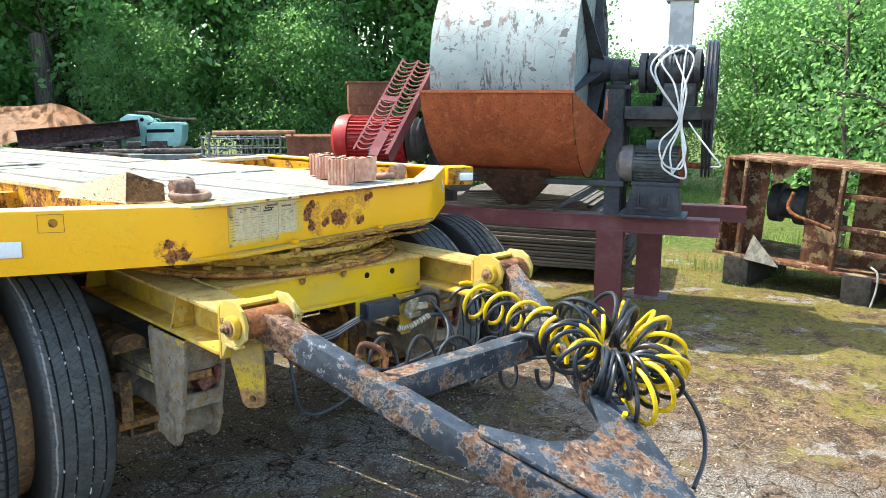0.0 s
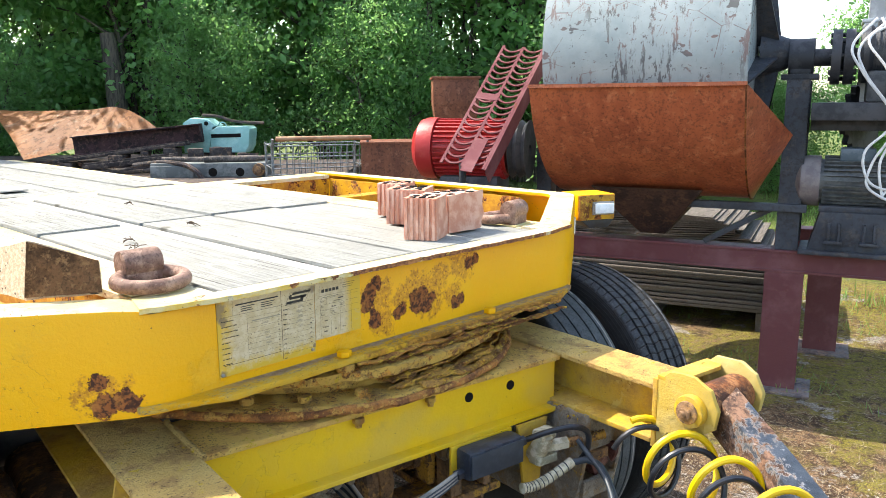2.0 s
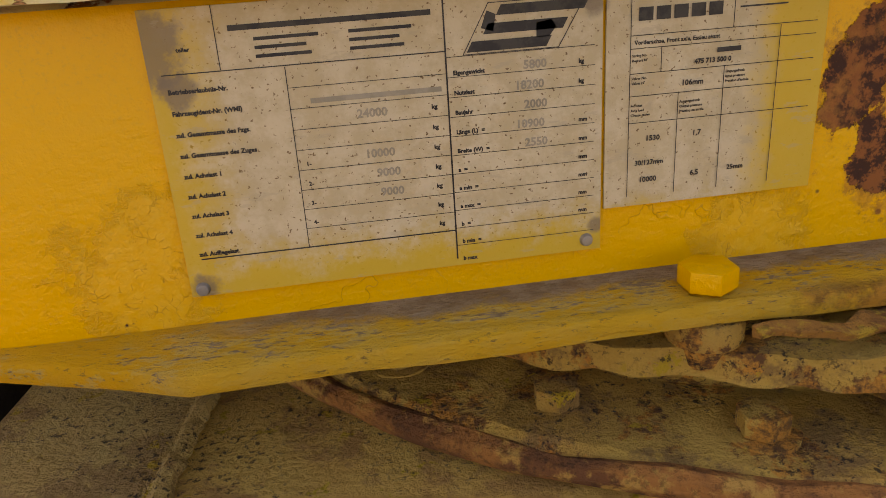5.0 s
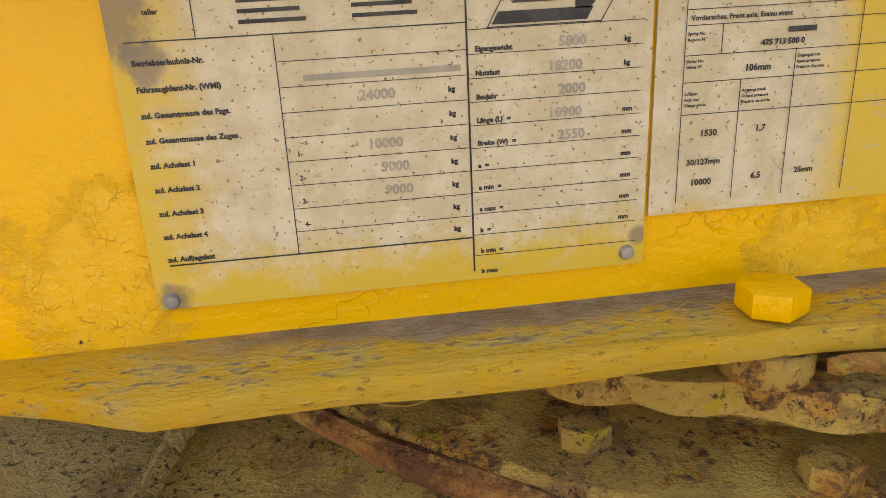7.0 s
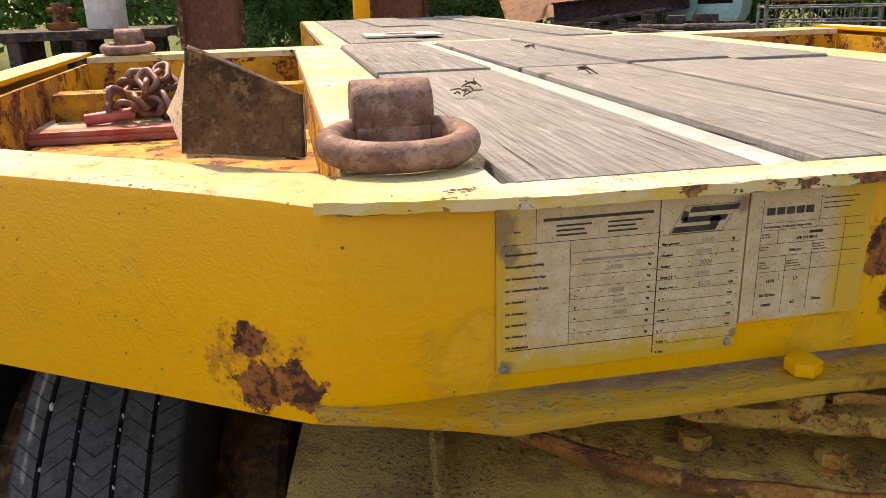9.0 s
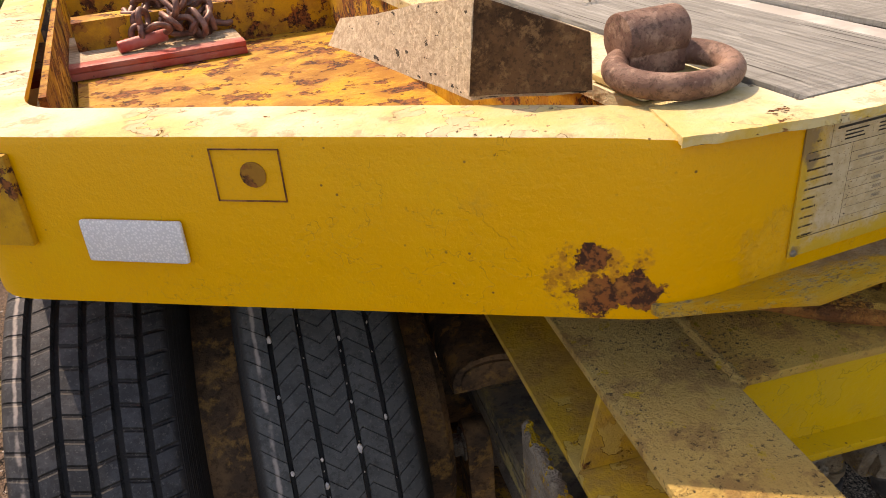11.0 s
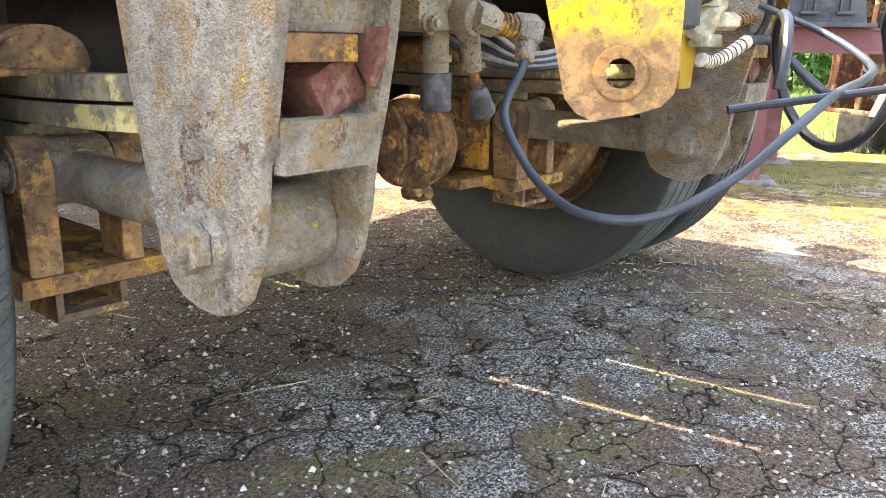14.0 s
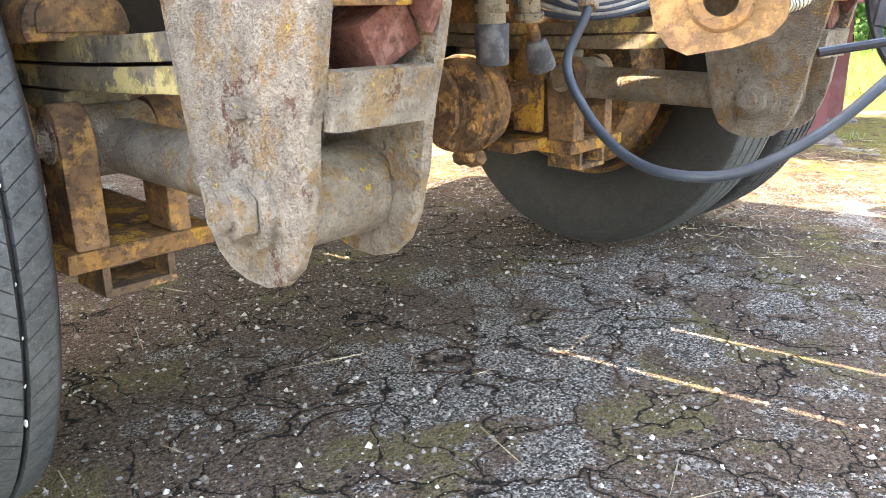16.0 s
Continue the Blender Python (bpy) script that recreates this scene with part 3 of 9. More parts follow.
def ground_material():
    k = Tree("cracked_asphalt_with_moss")
    stone = k.voronoi(240.0, "F1", out=0)
    pick = k.n.new("ShaderNodeTexVoronoi")
    pick.inputs["Scale"].default_value = 240.0
    k.l.new(k.co, pick.inputs["Vector"])
    tone = k.n.new("ShaderNodeSeparateColor")
    k.l.new(pick.outputs["Color"], tone.inputs[0])
    n1 = k.noise(1.3, 6, 0.65)
    n2 = k.noise(6.0, 8, 0.7)
    fine = k.noise(160.0, 5, 0.7)
    grit = k.n.new("ShaderNodeTexVoronoi")
    grit.inputs["Scale"].default_value = 62.0
    k.l.new(k.co, grit.inputs["Vector"])
    gcol = k.n.new("ShaderNodeSeparateColor")
    k.l.new(grit.outputs["Color"], gcol.inputs[0])
    base = k.mix(k.step(tone.outputs[0], 0.20, 0.95), (0.092, 0.078, 0.066), (0.46, 0.400, 0.338))
    base = k.mix(k.step(tone.outputs[1], 0.90, 0.93), base, (0.60, 0.54, 0.47))
    chunk = k.math("MULTIPLY", k.step(gcol.outputs[0], 0.91, 0.93), k.math("SUBTRACT", 1.0, k.step(grit.outputs["Distance"], 0.25, 0.40)))
    base = k.mix(chunk, base, k.mix(gcol.outputs[1], (0.22, 0.20, 0.18), (0.62, 0.58, 0.53)))
    base = k.mix(k.math("MULTIPLY", k.step(fine, 0.50, 0.58), 0.85), base, (0.020, 0.017, 0.015))
    crackv = k.n.new("ShaderNodeTexVoronoi")
    crackv.feature = "DISTANCE_TO_EDGE"
    crackv.inputs["Scale"].default_value = 6.5
    wob = k.n.new("ShaderNodeVectorMath")
    wob.operation = "MULTIPLY_ADD"
    nz = k.n.new("ShaderNodeTexNoise")
    nz.inputs["Scale"].default_value, nz.inputs["Detail"].default_value = 5.0, 6.0
    k.l.new(k.co, nz.inputs["Vector"])
    k.l.new(nz.outputs["Color"], wob.inputs[0])
    wob.inputs[1].default_value = (0.42, 0.42, 0.0)
    k.l.new(k.co, wob.inputs[2])
    k.l.new(wob.outputs[0], crackv.inputs["Vector"])
    wide = k.math("SUBTRACT", 1.0, k.step(crackv.outputs["Distance"], 0.0, 0.11))
    crack = k.math("SUBTRACT", 1.0, k.step(crackv.outputs["Distance"], 0.004, 0.024))
    crack = k.math("MULTIPLY", crack, k.step(k.noise(2.4, 4, 0.6), 0.36, 0.42))
    soil_shade = k.math("ADD", k.math("ADD", n2, k.math("MULTIPLY", k.math("SUBTRACT", n1, 0.5), 1.1)), k.math("MULTIPLY", wide, 0.17))
    # denser brown earth below the trailer, also painting in the shade there
    under = k.n.new("ShaderNodeSeparateXYZ")
    k.l.new(k.co, under.inputs[0])
    soil_shade = k.math("ADD", soil_shade, k.math("MULTIPLY", k.step(k.math("ADD", under.outputs["Y"], k.math("MULTIPLY", k.math("SUBTRACT", n1, 0.5), 2.4)), -0.1, 1.0), 0.20))
    soil_shade = k.step(soil_shade, 0.50, 0.60)
    earth = k.mix(k.step(k.noise(110.0, 6, 0.8), 0.38, 0.62), (0.030, 0.020, 0.014), (0.25, 0.160, 0.105))
    mossy = k.step(k.noise(3.4, 6, 0.65), 0.53, 0.60)
    earth = k.mix(k.math("MULTIPLY", mossy, 0.45), earth, k.mix(k.step(fine, 0.4, 0.62), (0.085, 0.075, 0.020), (0.36, 0.30, 0.075)))
    base = k.mix(k.math("MULTIPLY", soil_shade, 0.85), base, k.mix(chunk, earth, (0.50, 0.45, 0.40)))
    base = k.mix(crack, base, (0.020, 0.017, 0.013))
    sep = k.n.new("ShaderNodeSeparateXYZ")
    k.l.new(k.co, sep.inputs[0])
    # open yard beyond the trailer: moss, dead straw, red-brown needles
    out = k.step(k.math("ADD", k.math("MAXIMUM", k.math("SUBTRACT", sep.outputs["X"], 1.0), k.math("SUBTRACT", sep.outputs["Y"], 4.5)), k.math("MULTIPLY", k.math("SUBTRACT", n1, 0.5), 1.6)), -0.1, 0.9)
    straw = k.mix(k.step(n2, 0.44, 0.56), (0.070, 0.036, 0.020), (0.26, 0.155, 0.080))
    straw = k.mix(k.step(k.noise(60.0, 7, 0.78), 0.52, 0.58), straw, (0.36, 0.28, 0.175))
    straw = k.mix(k.math("MULTIPLY", k.step(k.noise(16.0, 8, 0.75), 0.53, 0.58), 0.85), straw, (0.042, 0.026, 0.015))
    straw = k.mix(k.step(tone.outputs[2], 0.80, 0.84), straw, (0.060, 0.040, 0.028))
    straw = k.mix(k.math("MULTIPLY", k.step(k.noise(130.0, 6, 0.8), 0.53, 0.60), 0.7), straw, (0.050, 0.032, 0.020))
    moss = k.step(k.math("ADD", k.noise(2.4, 7, 0.7), k.math("MULTIPLY", k.step(sep.outputs["X"], 1.6, 3.6), 0.16)), 0.54, 0.66)
    straw = k.mix(k.math("MULTIPLY", k.math("MULTIPLY", moss, k.step(k.noise(22.0, 7, 0.72), 0.36, 0.56)), 0.9), straw, k.mix(k.step(fine, 0.4, 0.65), (0.10, 0.090, 0.016), (0.42, 0.36, 0.055)))
    bare = k.step(k.math("ADD", k.noise(1.9, 9, 0.72), k.math("MULTIPLY", chunk, 0.05)), 0.565, 0.60)
    straw = k.mix(k.math("MULTIPLY", bare, 0.85), straw, k.mix(k.step(tone.outputs[0], 0.2, 0.9), (0.17, 0.15, 0.13), (0.50, 0.46, 0.42)))
    col = k.mix(k.math("MULTIPLY", out, 0.93), base, straw)
    grass = k.step(k.math("ADD", k.math("MAXIMUM", k.math("SUBTRACT", sep.outputs["X"], 5.8), k.math("SUBTRACT", sep.outputs["Y"], 9.5)), k.math("MULTIPLY", k.math("SUBTRACT", n1, 0.5), 2.0)), 0.0, 0.8)
    col = k.mix(grass, col, k.mix(k.step(k.noise(14.0, 6, 0.7), 0.4, 0.62), (0.075, 0.11, 0.025), (0.17, 0.20, 0.05)))
    h = k.math("ADD", k.math("MULTIPLY", k.math("SUBTRACT", 1.0, stone), 0.6), k.math("MULTIPLY", fine, 0.5))
    h = k.math("SUBTRACT", k.math("ADD", h, k.math("MULTIPLY", n2, 1.2)), k.math("MULTIPLY", crack, 1.5))
    h = k.math("ADD", h, k.math("MULTIPLY", chunk, 0.5))
    return k.done(col, 0.92, 0.0, k.bump(h, 1.0, 0.012), spec=0.2)


M_GROUND = ground_material()


# ---------------- mesh helpers ----------------
def box(bm, x0, x1, y0, y1, z0, z1, m=None, bevel=0.0):
    mm = Matrix.Translation(((x0 + x1) / 2, (y0 + y1) / 2, (z0 + z1) / 2)) @ Matrix.Diagonal((x1 - x0, y1 - y0, z1 - z0, 1))
    r = bmesh.ops.create_cube(bm, size=1.0, matrix=(m @ mm) if m else mm)
    if bevel:
        es = list({e for v in r["verts"] for e in v.link_edges})
        bmesh.ops.bevel(bm, geom=es, offset=bevel, segments=2, affect="EDGES", profile=0.6)
    return bm


def frame_to(a, b):
    a, b = Vector(a), Vector(b)
    d = b - a
    return Matrix.Translation((a + b) / 2) @ d.to_track_quat("Z", "Y").to_matrix().to_4x4(), d.length


def rod(bm, a, b, r, r2=None, seg=20, bevel=0.0):
    m, ln = frame_to(a, b)
    got = bmesh.ops.create_cone(bm, cap_ends=True, segments=seg, radius1=r, radius2=r if r2 is None else r2, depth=ln, matrix=m)
    if bevel:
        es = list({e for f in {f for v in got["verts"] for f in v.link_faces} if len(f.verts) > 4 for e in f.edges})
        bmesh.ops.bevel(bm, geom=es, offset=bevel, segments=2, affect="EDGES", profile=0.6)
    return bm


def bar(bm, a, b, w, h, roll=0.0, bevel=0.004):
    """A rectangular bar from a to b, w wide and h high."""
    m, ln = frame_to(a, b)
    return box(bm, -w / 2, w / 2, -h / 2, h / 2, -ln / 2, ln / 2, m @ pose(0, 0, 0, 0, 0, roll), bevel)


def prism(bm, pts, m, depth, bevel=0.0):
    """A plate: outline pts in its own xy plane, thick along its z."""
    lo = [bm.verts.new(m @ Vector((x, y, 0))) for x, y in pts]
    hi = [bm.verts.new(m @ Vector((x, y, depth))) for x, y in pts]
    n = len(pts)
    fs = [bm.faces.new(lo[::-1]), bm.faces.new(hi)]
    for i in range(n):
        fs.append(bm.faces.new((lo[i], lo[(i + 1) % n], hi[(i + 1) % n], hi[i])))
    if bevel:
        es = list(set(fs[0].edges) | set(fs[1].edges))
        bmesh.ops.bevel(bm, geom=es, offset=bevel, segments=2, affect="EDGES", profile=0.6)
    return bm


def lathe(bm, profile, m, seg=48, closed=True):
    """Turns (radius, x) pairs round the local x axis."""
    rings = []
    for i in range(seg):
        a = 2 * math.pi * i / seg
        rings.append([bm.verts.new(m @ Vector((x, r * math.cos(a), r * math.sin(a)))) for r, x in profile])
    n = len(profile)
    for i in range(seg):
        p, q = rings[i], rings[(i + 1) % seg]
        for j in range(n if closed else n - 1):
            bm.faces.new((p[j], p[(j + 1) % n], q[(j + 1) % n], q[j]))
    return bm


def tube(bm, pts, r, sides=8, caps=True):
    """A round hose or wire along points."""
    pts = [Vector(p) for p in pts]
    rings, up = [], Vector((0.13, 0.21, 0.97))
    for i, p in enumerate(pts):
        d = (pts[min(i + 1, len(pts) - 1)] - pts[max(i - 1, 0)]).normalized()
        side = d.cross(up)
        if side.length < 1e-3:
            side = d.cross(Vector((1, 0, 0)))
        side.normalize()
        up = side.cross(d).normalized()
        rings.append([bm.verts.new(p + r * (math.cos(2 * math.pi * j / sides) * side + math.sin(2 * math.pi * j / sides) * up)) for j in range(sides)])
    for a, b in zip(rings, rings[1:]):
        for j in range(sides):
            bm.faces.new((a[j], a[(j + 1) % sides], b[(j + 1) % sides], b[j]))
    if caps:
        bm.faces.new(rings[0][::-1]), bm.faces.new(rings[-1])
    return bm


def smooth_path(pts, n=8):
    """Catmull-Rom through the points."""
    p = [Vector(q) for q in pts]
    p = [2 * p[0] - p[1]] + p + [2 * p[-1] - p[-2]]
    out = []
    for i in range(1, len(p) - 2):
        for k in range(n):
            t = k / n
            a, b, c, d = p[i - 1], p[i], p[i + 1], p[i + 2]
            out.append(0.5 * ((2 * b) + (c - a) * t + (2 * a - 5 * b + 4 * c - d) * t * t + (3 * b - a - 3 * c + d) * t ** 3))
    return out + [p[-2]]


def hexbolt(bm, at, axis, r=0.014, h=0.012, washer=True, stud=0.0):
    at, axis = Vector(at), Vector(axis).normalized()
    if washer:
        rod(bm, at, at + axis * 0.003, r * 1.45, seg=18)
    rod(bm, at + axis * 0.003, at + axis * (0.003 + h), r, seg=6, bevel=0.0012)
    if stud:
        rod(bm, at + axis * (0.003 + h), at + axis * (0.003 + h + stud), r * 0.55, seg=12, bevel=0.001)
    return bm


def rough_up(bm, amount, scale=8.0, seed=0.0):
    for v in bm.verts:
        v.co += amount * noise.noise_vector(v.co * scale + Vector((seed, 3.1 * seed, 0)))


def finish(bm, name, material, smooth=None):
    bmesh.ops.recalc_face_normals(bm, faces=bm.faces)
    me = bpy.data.meshes.new(name)
    bm.to_mesh(me)
    bm.free()
    for m in material if isinstance(material, (list, tuple)) else [material]:
        me.materials.append(m)
    if smooth is not None:
        me.shade_smooth()
        me.set_sharp_from_angle(angle=radians(smooth))
    return me


def part(name, bm, material, parent, label="", smooth=35, m=None):
    ob = new(name, finish(bm, name, material, smooth))
    ob.parent = parent
    if m:
        ob.matrix_basis = m
    if label:
        ob["label"] = label
    return ob


def thing(name, label, category, m=None, group="", kind=""):
    ob = new(name)
    ob.empty_display_size = 0.1
    if m:
        ob.matrix_basis = m
    return tagged(ob, label, category, group, kind)


def solo(name, bm, material, label, category, m=None, group="", kind="", smooth=35):
    ob = new(name, finish(bm, name, material, smooth))
    if m:
        ob.matrix_basis = m
    return tagged(ob, label, category, group, kind)


def B():
    return bmesh.new()


# ---------------- ground ----------------
def make_ground():
    bm = B()
    xs = np.unique(np.concatenate([np.linspace(-60, -6, 10), np.linspace(-6, 8, 71), np.linspace(8, 70, 12)]))
    ys = np.unique(np.concatenate([np.linspace(-60, -5, 10), np.linspace(-5, 10, 76), np.linspace(10, 90, 14)]))
    grid = [[bm.verts.new((x, y, 0.0)) for x in xs] for y in ys]
    for row in grid:
        for v in row:
            far = max(0.0, v.co.x - 1.8, v.co.y - 4.0)
            v.co.z = 0.012 * noise.noise(v.co * 0.9) * min(1.0, far) + 0.006 * noise.noise(v.co * 2.3) * min(1.0, far)
    for a, b in zip(grid, grid[1:]):
        for i in range(len(xs) - 1):
            bm.faces.new((a[i], a[i + 1], b[i + 1], b[i]))
    return solo("ground", bm, M_GROUND, "cracked grey asphalt yard with moss and dry straw", "ground", kind="structure", smooth=180)


make_ground()


def gravel(name, label, area, count, seed):
    """Loose grit: tiny faceted stones joined into one."""
    rg = np.random.RandomState(seed)
    base = np.array([(1, 0, 0), (-0.9, 0.1, 0), (0, 1, 0.1), (0.1, -0.95, 0), (0, 0, 0.8), (0, 0, -0.5)])
    faces = np.array([(0, 2, 4), (2, 1, 4), (1, 3, 4), (3, 0, 4), (2, 0, 5), (1, 2, 5), (3, 1, 5), (0, 3, 5)])
    x0, x1, y0, y1 = area
    c = np.stack([rg.uniform(x0, x1, count), rg.uniform(y0, y1, count), np.full(count, 0.001)], axis=1)
    r = 0.0016 + 0.0052 * rg.random_sample(count) ** 5
    an = rg.uniform(0, 6.28, count)
    v = base[None] * (r[:, None] * rg.uniform(0.7, 1.3, (count, 1)))[..., None] + rg.normal(0, 0.2, (count, 6, 3)) * r[:, None, None]
    rot = np.stack([np.stack([np.cos(an), -np.sin(an)], 1), np.stack([np.sin(an), np.cos(an)], 1)], 1)
    v[..., :2] = np.einsum("nij,nkj->nki", rot, v[..., :2])
    v += c[:, None]
    f = (faces[None] + 6 * np.arange(count)[:, None, None]).reshape(-1, 3)
    me = bpy.data.meshes.new(name)
    me.from_pydata(v.reshape(-1, 3).tolist(), [], f.tolist())
    k = Tree("grit_stone")
    geo = k.n.new("ShaderNodeNewGeometry")
    col = k.mix(geo.outputs["Random Per Island"], (0.09, 0.068, 0.052), (0.52, 0.46, 0.39))
    me.materials.append(k.done(col, 0.9))
    return tagged(new(name, me), label, "gravel", kind="stuff")


gravel("gravel", "loose pale and brown grit on the asphalt", (-1.3, 2.2, -1.5, 1.3), 22000, 3)

# ---------------- trailer ----------------
CX, HALF, FRONT_HALF, SWEEP, SWEEP_R = 0.095, 1.275, 0.628, 0.68, 0.66
DECK_Z, TOP_Z = 1.211, 1.209


def outline(inset=0.0, back=1.94):
    """Plan of the deck's front edge, from the left side round to the right one."""
    f, h = FRONT_HALF - inset * 0.4, HALF - inset
    y0 = inset
    return [(CX - h, back), (CX - h, y0 + (h - f) * SWEEP), (CX - f, y0), (CX + f, y0), (CX + h, y0 + (h - f) * SWEEP_R), (CX + h, back)]


def ribbon(bm, line, z0, z1, thick):
    """A standing plate that follows a line in plan; thick to its left."""
    n = len(line)
    vs = []
    for i, (x, y) in enumerate(line):
        p = Vector((x, y))
        ds = []
        if i > 0:
            ds.append((p - Vector(line[i - 1])).normalized())
        if i < n - 1:
            ds.append((Vector(line[i + 1]) - p).normalized())
        nrm = [Vector((-d.y, d.x)) for d in ds]
        o = sum(nrm, Vector((0, 0)))
        o = o / max(1e-6, o.dot(nrm[0])) * thick
        q = p + o
        vs.append([bm.verts.new((p.x, p.y, z0)), bm.verts.new((p.x, p.y, z1)), bm.verts.new((q.x, q.y, z1)), bm.verts.new((q.x, q.y, z0))])
    for a, b in zip(vs, vs[1:]):
        for j in range(4):
            bm.faces.new((a[j], a[(j + 1) % 4], b[(j + 1) % 4], b[j]))
    bm.faces.new(vs[0][::-1]), bm.faces.new(vs[-1])
    return bm


def rounded(line, r=0.05, n=5):
    """Rounds the corners of a line in plan."""
    out = [line[0]]
    for a, b, c in zip(line, line[1:], line[2:]):
        a, b, c = Vector(a), Vector(b), Vector(c)
        d1, d2 = (a - b).normalized(), (c - b).normalized()
        for i in range(n + 1):
            t = i / n
            p = (1 - t) ** 2 * (b + d1 * r) + 2 * t * (1 - t) * b + t * t * (b + d2 * r)
            out.append((p.x, p.y))
    return out + [line[-1]]


trailer = thing("low_trailer", "yellow low-loader trailer with weathered plank deck and rust", "trailer")
def edge_beam():
    """Front web and swept side panels: flat steel, with a rolled upper edge past the bends."""
    prof = ((0.0, 0.0, 0.0), (0.0, 1.0, -0.012), (0.0035, 1.0, -0.0035), (0.012, 1.0, 0.0), (0.085, 1.0, -0.001), (0.085, 1.0, -0.011), (0.012, 1.0, -0.011), (0.010, 0.0, 0.0))
    bm = B()
    lines = [dense(rounded(outline(p[0]), 0.05)) for p in prof]
    rows = []
    for i in range(len(lines[0])):
        x0, y0 = lines[0][i]
        past = max(0.0, abs(x0 - CX) - FRONT_HALF)
        k = min(1.0, past / 0.05)
        low, top = 1.019 - 0.020 * min(past, 0.57), (1.2095 + 0.0045 * k if past > 0 else 1.2028)
        row = []
        for (ins, q, dz), ln in zip(prof, lines):
            x, y = ln[i] if k > 0 else (x0, y0 + min(ins, 0.010))
            row.append(bm.verts.new((x, y, (top if q else low) + dz)))
        rows.append(row)
    n = len(prof)
    for a, b in zip(rows, rows[1:]):
        for j in range(n):
            f = bm.faces.new((a[j], a[(j + 1) % n], b[(j + 1) % n], b[j]))
            f.material_index = 1 if j in (2, 3) else 0
    for v in bm.verts:
        v.co += 0.0008 * noise.noise_vector(v.co * 9)
    return bm


def dense(line, step=0.06):
    """More points along the long legs of a line."""
    out = []
    for k, (a, b) in enumerate(zip(line, line[1:])):
        n = {0: 40, 6: 10, 12: 20, 18: 10, 24: 40}.get(k, 1)
        out += [(a[0] + (b[0] - a[0]) * i / n, a[1] + (b[1] - a[1]) * i / n) for i in range(n)]
    return out + [line[-1]]


part("front_beam", edge_beam(), [M_FRONT, M_TOP], trailer, "yellow painted steel edge beam with rust patches")


def resample(line, n):
    p = [Vector(q) for q in line]
    seg = [(b - a).length for a, b in zip(p, p[1:])]
    out, tot = [], sum(seg)
    for i in range(n):
        d = tot * i / (n - 1)
        k = 0
        while k < len(seg) - 1 and d > seg[k]:
            d -= seg[k]
            k += 1
        q = p[k].lerp(p[k + 1], min(1.0, d / seg[k]))
        out.append((q.x, q.y))
    return out


# top plate over the front web, with a chipped lip
CORNER = 0.478
bm = B()
prism(bm, [(CX - 0.634, 0.003), (CX - CORNER, -0.028), (CX + CORNER, -0.028), (CX + 0.634, 0.003), (0.70, 0.085), (0.603, 0.085), (0.603, 0.022), (-0.389, 0.022), (-0.389, 0.085), (-0.515, 0.085)], pose(0, 0, 1.2032), 0.0088)
part("top_plate", bm, M_TOP, trailer, "sun-bleached pale yellow top plate")
bm = B()
lip = resample(rounded([(CX - 0.636, 0.002), (CX - CORNER, -0.0292), (CX + CORNER, -0.0292), (CX + 0.636, 0.002)], 0.04), 200)
ribbon(bm, lip, 1.2030, 1.2124, 0.0012)
for v in bm.verts:
    v.co += 0.0018 * noise.noise_vector(v.co * 45)
part("plate_lip", bm, M_LIP, trailer, "chipped rusty edge of the top plate")

# bottom flange with the sloping corners
bm = B()
prism(bm, [(CX - 0.645, 0.006), (-0.400, -0.052), (0.60, -0.060), (CX + 0.63, -0.004), (CX + 0.63, 0.09), (CX - 0.66, 0.09)], pose(0, 0, 1.0245), 0.0125, 0.003)
bmesh.ops.subdivide_edges(bm, edges=[e for e in bm.edges if e.calc_length() > 0.1], cuts=24)
rough_up(bm, 0.0025, 22)
part("bottom_flange", bm, M_FLANGE, trailer, "grimy yellow bottom flange plate")
# layers of rust lifting off the flange's front edge
M_SCALE = rusted("flaking_layered_rust", (0.20, 0.075, 0.022), (0.52, 0.23, 0.045), (0.66, 0.42, 0.05), 3.0, 0.85, 1.0)
for n, (x0, x1, y, z, w) in enumerate(((-0.12, 0.20, -0.071, 1.020, 0.026), (0.02, 0.42, -0.074, 1.012, 0.034), (0.15, 0.58, -0.072, 1.027, 0.020), (0.28, 0.60, -0.076, 1.004, 0.028), (-0.04, 0.30, -0.068, 1.006, 0.022))):
    bm = B()
    m = 60
    rows = []
    for i in range(m + 1):
        x = x0 + (x1 - x0) * i / m
        q = Vector((x * 14, n * 5.0, 0))
        ww = w * (0.45 + 0.8 * abs(noise.noise(q))) * math.sin(math.pi * min(1.0, max(0.03, i / m))) ** 0.4
        yy = y + 0.010 * noise.noise(q * 1.6 + Vector((0, 0, 4)))
        zz = z + 0.006 * noise.noise(q * 0.8)
        rows.append([bm.verts.new(p) for p in ((x, yy, zz), (x, yy - 0.002, zz + 0.004), (x, yy + ww, zz + 0.006), (x, yy + ww, zz - 0.001))])
    for a, c in zip(rows, rows[1:]):
        for j in range(4):
            bm.faces.new((a[j], a[(j + 1) % 4], c[(j + 1) % 4], c[j]))
    bm.faces.new(rows[0][::-1]), bm.faces.new(rows[-1])
    rough_up(bm, 0.003, 60, n)
    part("rust_flake", bm, M_SCALE, trailer, "orange layer of flaking rust along the flange")
